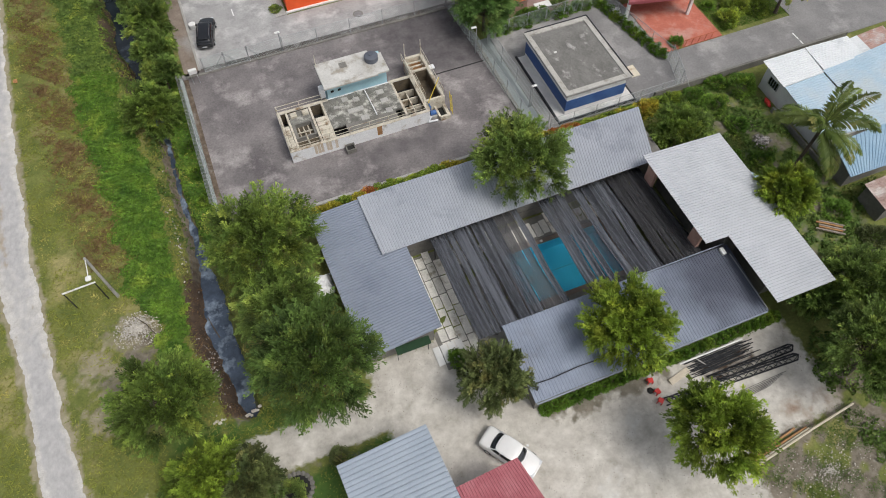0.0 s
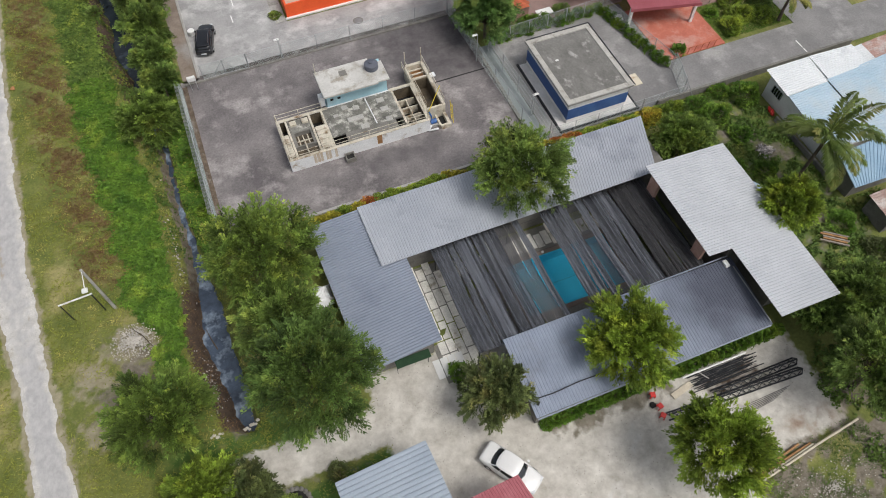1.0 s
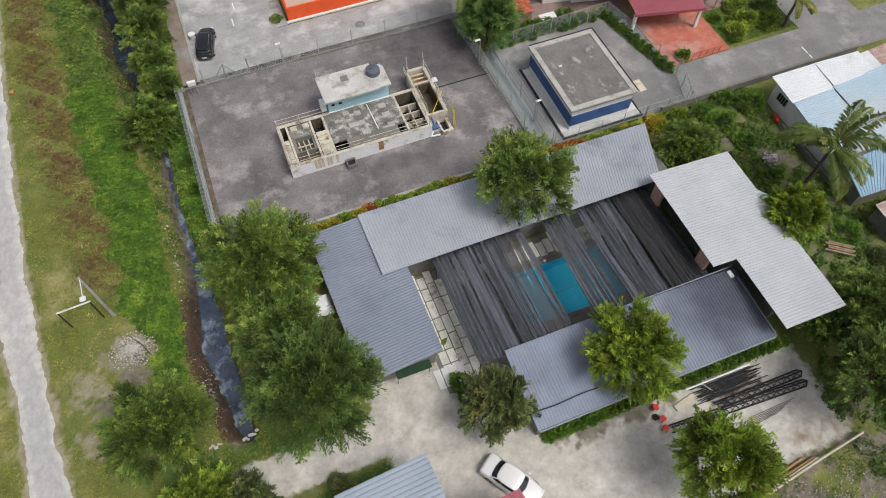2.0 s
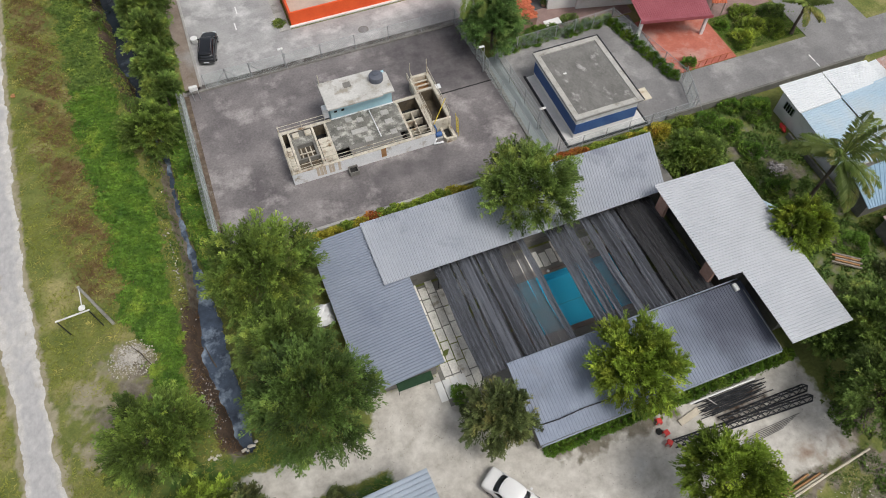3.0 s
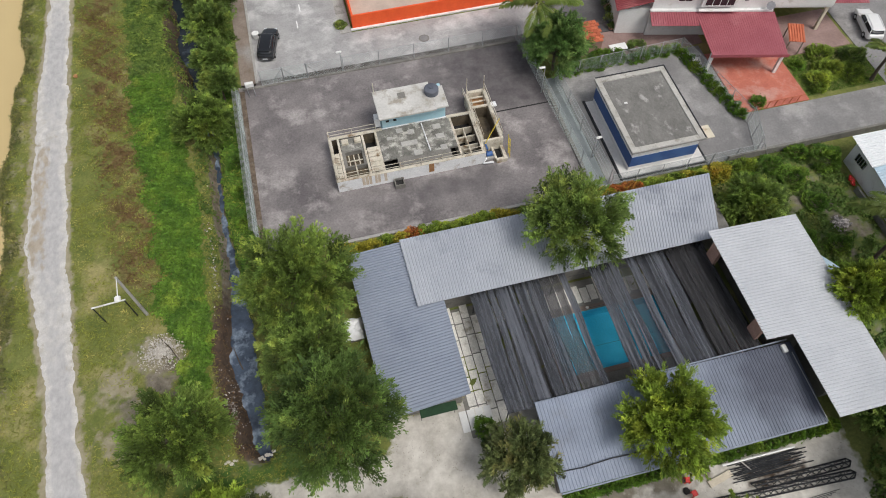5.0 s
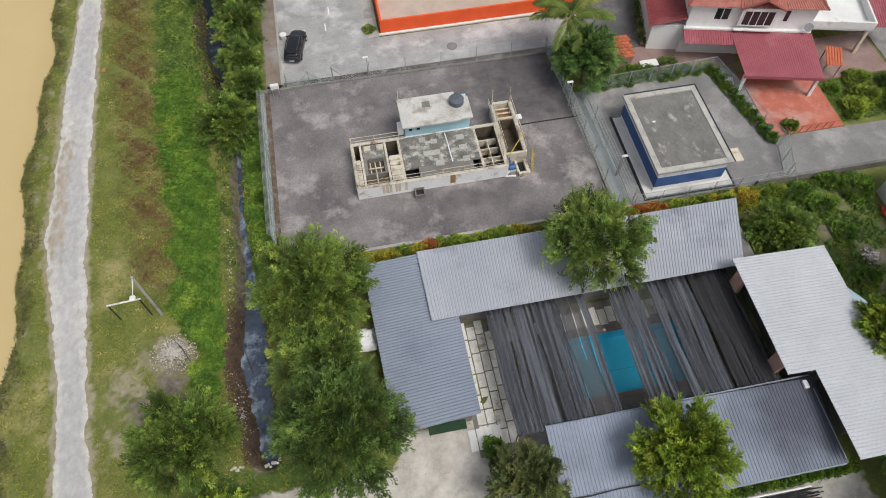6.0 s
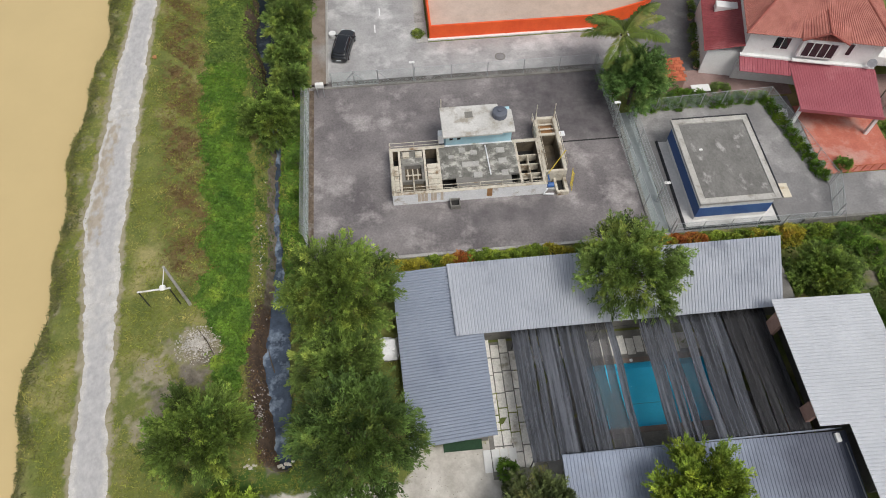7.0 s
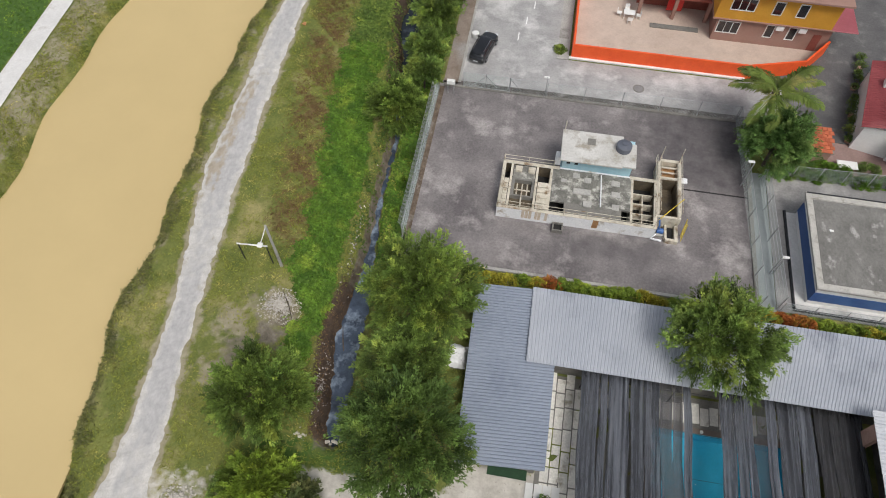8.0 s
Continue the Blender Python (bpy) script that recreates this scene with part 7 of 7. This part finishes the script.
while x < 38.8:
    shrub("shrub", x, 51.3 + hrng.uniform(-0.2, 0.3), 0.62, 1.3, M_CREEPER, "climber-covered green bush on a fence", int(x * 41), "fence climbers")
    x += 1.2
y = 41.6
while y < 51:
    shrub("shrub", 40.7 - (y - 41) * 0.21, y, 0.55, 1.3, M_CREEPER, "climber-covered green bush on a fence", int(y * 43), "fence climbers")
    y += 1.0
for k, (x, y, r, h, m) in enumerate(((-12.9, 71.5, 1.1, 1.3, 0), (-7.0, 47.6, 0.9, 1.2, 1), (-6.9, 44.2, 0.9, 1.2, 1), (-7.0, 41.0, 0.9, 1.3, 1),
                                (-13.9, 15.9, 1.5, 1.6, 0), (-6.6, 13.4, 1.8, 1.6, 0), (-2.4, 14.7, 0.75, 1.3, 2), (8.3, 18.5, 0.8, 1.5, 1), (8.6, 17.0, 0.8, 1.4, 2),
                                (45.2, 34.4, 1.9, 2.6, 1), (41.5, 33.4, 1.6, 1.6, 1), (37.6, 34.0, 1.3, 1.6, 1), (38.6, 35.4, 1.1, 1.3, 0), (40.2, 35.2, 1.2, 1.4, 1), (36.6, 32.6, 1.2, 1.5, 3), (43.4, 36.0, 1.2, 1.5, 1), (39.0, 32.0, 1.6, 1.4, 0), (42.2, 30.6, 1.4, 1.0, 1), (39.4, 27.5, 1.2, 1.0, 1), (41.8, 26.0, 1.3, 0.9, 1), (40.2, 23.8, 1.2, 1.0, 1), (43.6, 22.0, 1.4, 0.8, 0), (44.4, 18.8, 1.6, 0.8, 1), (45.6, 15.4, 1.6, 1.4, 2), (41.6, 14.6, 1.9, 1.2, 0), (39.6, 11.6, 2.0, 1.3, 0), (43.5, 11.0, 2.2, 1.5, 2), (47.0, 13.0, 2.0, 1.5, 2), (37.9, 30.0, 1.4, 1.4, 0),
                                (50.0, 43.6, 1.6, 1.8, 3), (51.8, 44.6, 1.8, 2.2, 3), (53.8, 43.8, 1.6, 2.0, 3), (52.2, 47.0, 1.5, 1.6, 3), (55.4, 46.0, 1.6, 1.6, 0), (49.4, 46.4, 0.9, 0.5, 1), (42.9, 42.6, 0.8, 1.3, 1), (30.4, 52.3, 1.3, 1.4, 1), (32.0, 52.2, 1.0, 1.3, 1), (34.4, 52.6, 1.1, 1.4, 0), (28.2, 54.6, 1.2, 2.0, 1), (26.6, 56.2, 1.6, 2.6, 0))):
    shrub("shrub", x, y, r, h, (M_LEAF, M_CREEPER, M_LEAF_OLIVE, M_LEAF_BRIGHT)[m], ("dark green bush on rough ground", "bright green bush among weeds", "olive green bush beside the drive", "light green leafy garden bush")[m], 200 + k)


# ---- palms ----
def palm(name, x, y, h, length, n, label, seed, lean=(0.4, 0.2)):
    """A ringed trunk and long arching fronds, each a midrib with two rows of hanging leaflets."""
    g = np.random.default_rng(seed)
    ob = thing(name, (x, y, -0.05), label, "palm")
    tip = Vector((lean[0], lean[1], h))
    part("trunk", tube(bmesh.new(), [(0, 0, 0), tip * 0.35 + Vector((-0.1, 0, 0)), tip * 0.7, tip], [0.22, 0.16, 0.14, 0.16], 9), M_BARK, ob)
    for k in range(n):
        rise = (0.95, 0.5, 0.15, -0.1)[k % 4] + g.uniform(-0.12, 0.12)
        ang = 2.399 * k + g.uniform(-0.15, 0.15)
        ln = length * g.uniform(0.85, 1.1)
        bend = g.uniform(-0.5, 0.5)
        pts, p, el = [], np.array([tip.x, tip.y, h]), rise
        for q in range(13):
            pts.append(p)
            a = ang + bend * (q / 12) ** 2
            p = p + np.array([math.cos(a) * math.cos(el), math.sin(a) * math.cos(el), math.sin(el)]) * ln / 12
            el -= 0.035 + 0.011 * q
        pts = np.array(pts)
        bm = bmesh.new()
        tube(bm, [tuple(p) for p in pts], [0.06 - 0.004 * q for q in range(13)], 4)
        for q in range(62):
            t = 0.1 + 0.9 * q / 61
            p = np.array([np.interp(t * 12, range(13), pts[:, i]) for i in range(3)])
            fwd = np.array([np.interp(min(t * 12 + 0.6, 12.0), range(13), pts[:, i]) for i in range(3)]) - np.array([np.interp(t * 12 - 0.6, range(13), pts[:, i]) for i in range(3)])
            fwd /= np.linalg.norm(fwd)
            side = np.cross(fwd, [0, 0, 1.0])
            side /= np.linalg.norm(side) + 1e-9
            w = ln * 0.23 * math.sin(math.pi * min(1.0, 0.22 + 0.74 * t)) ** 0.7
            for sg in (-1, 1):
                e = p + (side * sg * 0.8 + fwd * 0.62) * w * g.uniform(0.85, 1.1) + np.array([0, 0, -0.42 * w * g.uniform(0.4, 1.5)])
                mid = (p + e) / 2 + np.array([0, 0, 0.08 * w])
                bm.faces.new([bm.verts.new(tuple(c)) for c in (p, mid + fwd * 0.07, e, mid - fwd * 0.07)])
        fr = part("frond", bm, M_PALM, ob)
        masked(fr, "tone", np.full(len(fr.data.vertices), g.uniform(0.6, 1.3)))
    for k in range(6):
        a = k * 1.05
        bm = bmesh.new()
        bmesh.ops.create_icosphere(bm, subdivisions=2, radius=0.13, matrix=Matrix.Translation((tip.x + 0.25 * math.cos(a), tip.y + 0.25 * math.sin(a), h - 0.2)))
        part("coconut", bm, M_BARK, ob)
    return ob


palm("palm", 43.1, 23.8, 6.5, 4.6, 17, "coconut palm with drooping fronds beside blue roofs", 31)
palm("palm", 24.0, 55.6, 6.0, 4.1, 18, "coconut palm behind the fence corner", 32, (0.2, -0.2))
palm("palm", 55.6, 42.8, 3.6, 2.6, 14, "small palm at the roadside", 33, (0.1, 0.1))


# ---- grass, creepers, weeds ----
def carpet(name, n, xs, ys, keep, material, label, leaf, width, height, seed, upright=0.5):
    """Loose leaves over a stretch of ground, kept where keep(x, y) beats chance."""
    g = np.random.default_rng(seed)
    x, y = g.uniform(*xs, n), g.uniform(*ys, n)
    ok = g.uniform(0, 1, n) < keep(x, y)
    x, y = x[ok], y[ok]
    lump = np.maximum(0, 0.5 * wob(x, y, 1.6, seed) + 0.6 * wob(x + 0.7 * y, y - 0.6 * x, 4.7, seed + 1) + g.normal(0.1, 0.25, len(x)))
    z = ground_z(x, y) + height * (0.15 + 0.6 * lump) * g.uniform(0.3, 1, len(x))
    nrm = np.stack([g.normal(0, upright, len(x)), g.normal(0, upright, len(x)), np.ones(len(x))], -1)
    v, f = leaves(np.stack([x, y, z], -1), nrm, leaf, width, upright, g)
    # leaf colour lighter on raised lumps, darker in the hollows between
    tone = 0.72 + 0.44 * lump + g.uniform(-0.12, 0.3, len(x))
    return tagged(foliage(name, v, f, tone, material), label, "plants", kind="stuff")


def grass_here(x, y):
    out = 1 - np.maximum(creeper_here(x, y), 0)
    road = smooth((np.interp(y, [0, 14, 25, 38, 54, 110], [-22.6, -22.8, -22.9, -24.6, -25.3, -24.6]) - x) / 0.4) + smooth((x - np.interp(y, [0, 14, 25, 35, 51, 110], [-18.6, -19.1, -20.6, -21.4, -22.3, -22.6])) / 0.4)
    bare = np.clip(0.75 * dry_mask(x, y) + 1.2 * soil_mask(x, y) + 1.2 * sand_mask(x, y), 0, 1)
    wet = smooth((-29 - x) / 0.5) * smooth((x + 43) / 0.5)
    return np.clip(out * road * (1 - bare) * (1 - wet) * smooth(0.75 + 0.7 * wob(x, y, 0.45, 8)), 0, 1)


carpet("creeper", 44000, (-20, -9), (60, 90), creeper_here, M_LEAF_MID, "darker green creeper further up the drain bank", 0.22, 0.16, 0.6, 55, 0.35)
carpet("creeper", 120000, (-20, -9), (24, 61.5), creeper_here, M_CREEPER, "dense bright green creeper on the drain bank", 0.22, 0.16, 0.6, 41, 0.35)
carpet("creeper", 16000, (-9.5, -5.8), (33, 80), bank_here, M_CREEPER, "green creeper between drain and fence", 0.24, 0.18, 0.4, 42, 0.35)
carpet("weeds", 80000, (-22, -13), (34, 80), weed_here, M_WEED, "reddish dry weeds along the verge", 0.3, 0.05, 0.5, 43, 1.0)
carpet("grass", 170000, (-47, -6), (8, 85), grass_here, M_GRASS, "uneven yellow-green grass on the verges", 0.34, 0.06, 0.3, 44, 0.55)
carpet("grass", 26000, (-7, 8), (6, 37), lambda x, y: grass_here(x, y) * 0.8, M_GRASS, "thin grass between drain and building", 0.24, 0.06, 0.2, 45, 0.55)
carpet("undergrowth", 140000, (33, 60), (0, 37), lambda x, y: smooth(0.36 + 0.9 * wob(x, y, 0.7, 9) + 0.4 * wob(x, y, 2.2, 5)) * (1 - smooth((x - 46) / 1) * smooth((y - 20) / 1)) * smooth((np.abs(x - 33) + np.maximum(0, 12 - y) + np.maximum(0, y - 28) - 3.6) / 0.5), M_TANGLE, "tangled green undergrowth behind the buildings", 0.27, 0.17, 0.6, 46, 0.45)
carpet("litter_twigs", 16000, (-11.2, -7.4), (20, 62), lambda x, y: np.clip(mud_shade_mask(x, y), 0, 1) * smooth(0.6 + 0.7 * wob(x, y, 1.5, 4)), M_WEED, "brown twigs and dead stalks on the muddy bank", 0.32, 0.035, 0.12, 51, 0.4)
carpet("bank_weeds", 30000, (-12.6, -8.6), (37, 80), lambda x, y: smooth(1.2 - np.abs(x - np.interp(y, CREEK_Y, CREEK_X) + np.interp(y, CREEK_Y, CREEK_W) + 1.1) / 0.9) * smooth(0.45 + 0.9 * wob(x, y, 1.1, 3)), M_TANGLE, "sprawling green weeds along the drain", 0.26, 0.12, 0.4, 52, 0.5)
carpet("weeds", 40000, (22, 37), (-4, 7.5), lambda x, y: smooth((x - 23) / 3) * smooth((4.2 + 0.08 * (x - 24) - y) / 1.0) * smooth(0.45 + 0.9 * wob(x, y, 0.9, 3)), M_TANGLE, "rough weeds over a rubble plot", 0.15, 0.05, 0.2, 53, 0.6)
carpet("lawn", 14000, (48.4, 58), (42.4, 47.8), lambda x, y: np.ones_like(x), M_CREEPER, "bright green garden lawn", 0.16, 0.06, 0.12, 47, 0.8)
carpet("reeds", 84000, (-32, -24), (0, 85), lambda x, y: smooth(1.15 - np.abs(x - canal_east(y) - 0.45 - 0.5 * wob(x, y, 0.8, 3)) / 1.5) * smooth(0.65 + 0.8 * wob(x, y, 0.9, 2)), leaf_mat("leaf_reed", (0.115, 0.125, 0.045), (0.2, 0.2, 0.07), (0.3, 0.275, 0.1)), "grey-green reeds and weeds along the canal edge", 0.38, 0.08, 0.7, 48, 0.7)
carpet("reeds", 34000, (-47.6, -42), (0, 90), lambda x, y: smooth(0.55 + 0.7 * wob(x, y, 0.7, 2)), M_GRASS, "dry tall grass on the far bank", 0.4, 0.07, 0.6, 49, 0.9)
carpet("meadow", 30000, (-75, -50.3), (30, 95), lambda x, y: np.ones_like(x), M_CREEPER, "bright green meadow beyond the far path", 0.4, 0.12, 0.2, 50, 0.8)
carpet("gravel", 9000, (0, 34), (-3, 20), lambda x, y: 0.8 * sand_mask(x, y) * smooth(0.6 + 0.8 * wob(x, y, 0.8, 14)) * (1 - smooth((x - 7.4) / 0.5) * smooth((y - 12) / 0.5)), leaf_mat("leaf_dead", (0.24, 0.21, 0.17), (0.42, 0.39, 0.33), (0.62, 0.59, 0.53)), "loose gravel, dead leaves and scraps on the sandy lot", 0.11, 0.06, 0.02, 54, 0.3)
for k in range(7):
    tagged(part("lane_mark", boxed(0.95 + 0.23 * (2.6 * k) - 0.06, 0.95 + 0.23 * (2.6 * k) + 0.06, 64.6 + 2.6 * k, 65.8 + 2.6 * k, 0.0, 0.012), M_WHITE), "white dash of the road line", "road marking", kind="structure")
bucket = thing("bucket", (-3.5, 64.3, 0.03), "white plastic tub standing at the kerb", "bucket")
part("tub", tube(bmesh.new(), [(0, 0, 0), (0, 0, 0.55), (0, 0, 0.6)], [0.3, 0.38, 0.33], 14), M_WHITE, bucket)
tagged(part("kerb_road", boxed(-4.25, -4.0, 57.6, 100, -0.1, 0.14, bevel=0.02), M_CONC), "pale concrete road kerb", "kerb", kind="structure")
tree("tree", -11.3, 16.4, 2.7, 3.4, M_LEAF_BRIGHT, "low light green tree beside the drive", 61, dense=1.1)
tree("tree", -8.4, 15.3, 2.0, 2.9, M_LEAF_OLIVE, "low olive green tree beside the drive", 62)
metal_sheet = thing("metal_sheet", (39.2, 24.5, 0), "grey-blue metal sheet leaning on weeds", "sheet", turn=-58)
part("panel", boxed(-1.5, 1.5, -0.35, 0.35, 1.0, 1.05, bevel=0.01), M_ROOF_PALE, metal_sheet)
part("prop", boxed(-0.9, 0.9, -0.2, 0.2, 0.0, 1.0), M_TIMBER, metal_sheet)
well = thing("well", (-5.8, 13.8, 0), "round stone-edged pit with dark water", "well")
part("water", tube(bmesh.new(), [(0, 0, 0.02), (0, 0, 0.1)], 0.95, 20), M_DARK, well)
for k in range(20):
    a = 2 * math.pi * k / 20
    bm = bmesh.new()
    bmesh.ops.create_icosphere(bm, subdivisions=1, radius=0.19)
    for v in bm.verts:
        v.co = Vector((v.co.x * 1.1 + 1.05 * math.cos(a), v.co.y * 1.1 + 1.05 * math.sin(a), v.co.z * 0.7 + 0.12)) + noise.noise_vector(v.co * 4 + Vector((k, 0, 0))) * 0.05
    part("stone", bm, M_CONC_OLD, well)

cover_ = thing("manhole_cover", (13.6, 59.8, 0.0), "dark round iron manhole cover in the road", "manhole cover")
part("lid", tube(bmesh.new(), [(0, 0, 0.0), (0, 0, 0.012)], 0.42, 20), M_YARD, cover_)
part("ring", tube(bmesh.new(), [(0, 0, 0.0), (0, 0, 0.006)], 0.56, 20), M_CONC_OLD, cover_)
orange_sack = thing("orange_sack", (-21.7, 63.0, 0.1), "crumpled orange sack at the edge of the grass", "sack")
bm = bmesh.new()
bmesh.ops.create_icosphere(bm, subdivisions=2, radius=0.24)
for v in bm.verts:
    v.co *= 1 + 0.6 * noise.noise(v.co * 7)
    v.co.z = max(v.co.z * 0.5, -0.1) + 0.1
part("sack", bm, mat("orange_cloth", (0.36, 0.16, 0.06), (0.52, 0.28, 0.13), 3.0, 0.9, fine=0.2), orange_sack)

red_tarp = thing("red_tarp", (46.6, 31.9, 0), "red tarpaulin bundle against a white shed wall", "tarpaulin", turn=-12)
bm = bmesh.new()
bmesh.ops.create_icosphere(bm, subdivisions=3, radius=0.5)
for v in bm.verts:
    v.co = Vector((v.co.x * 0.45, v.co.y * 1.1, max(v.co.z * 0.6, -0.2) + 0.2)) * (1 + 0.3 * noise.noise(v.co * 3))
part("tarp", bm, M_RED, red_tarp)
for y0, y1 in ((38.35, 39.4), (37.6, 38.15)):
    tagged(part("lane_mark", boxed(55.2, 55.34, y0, y1, 0.0, 0.02), M_WHITE), "short white line on the asphalt road", "road marking", kind="structure")
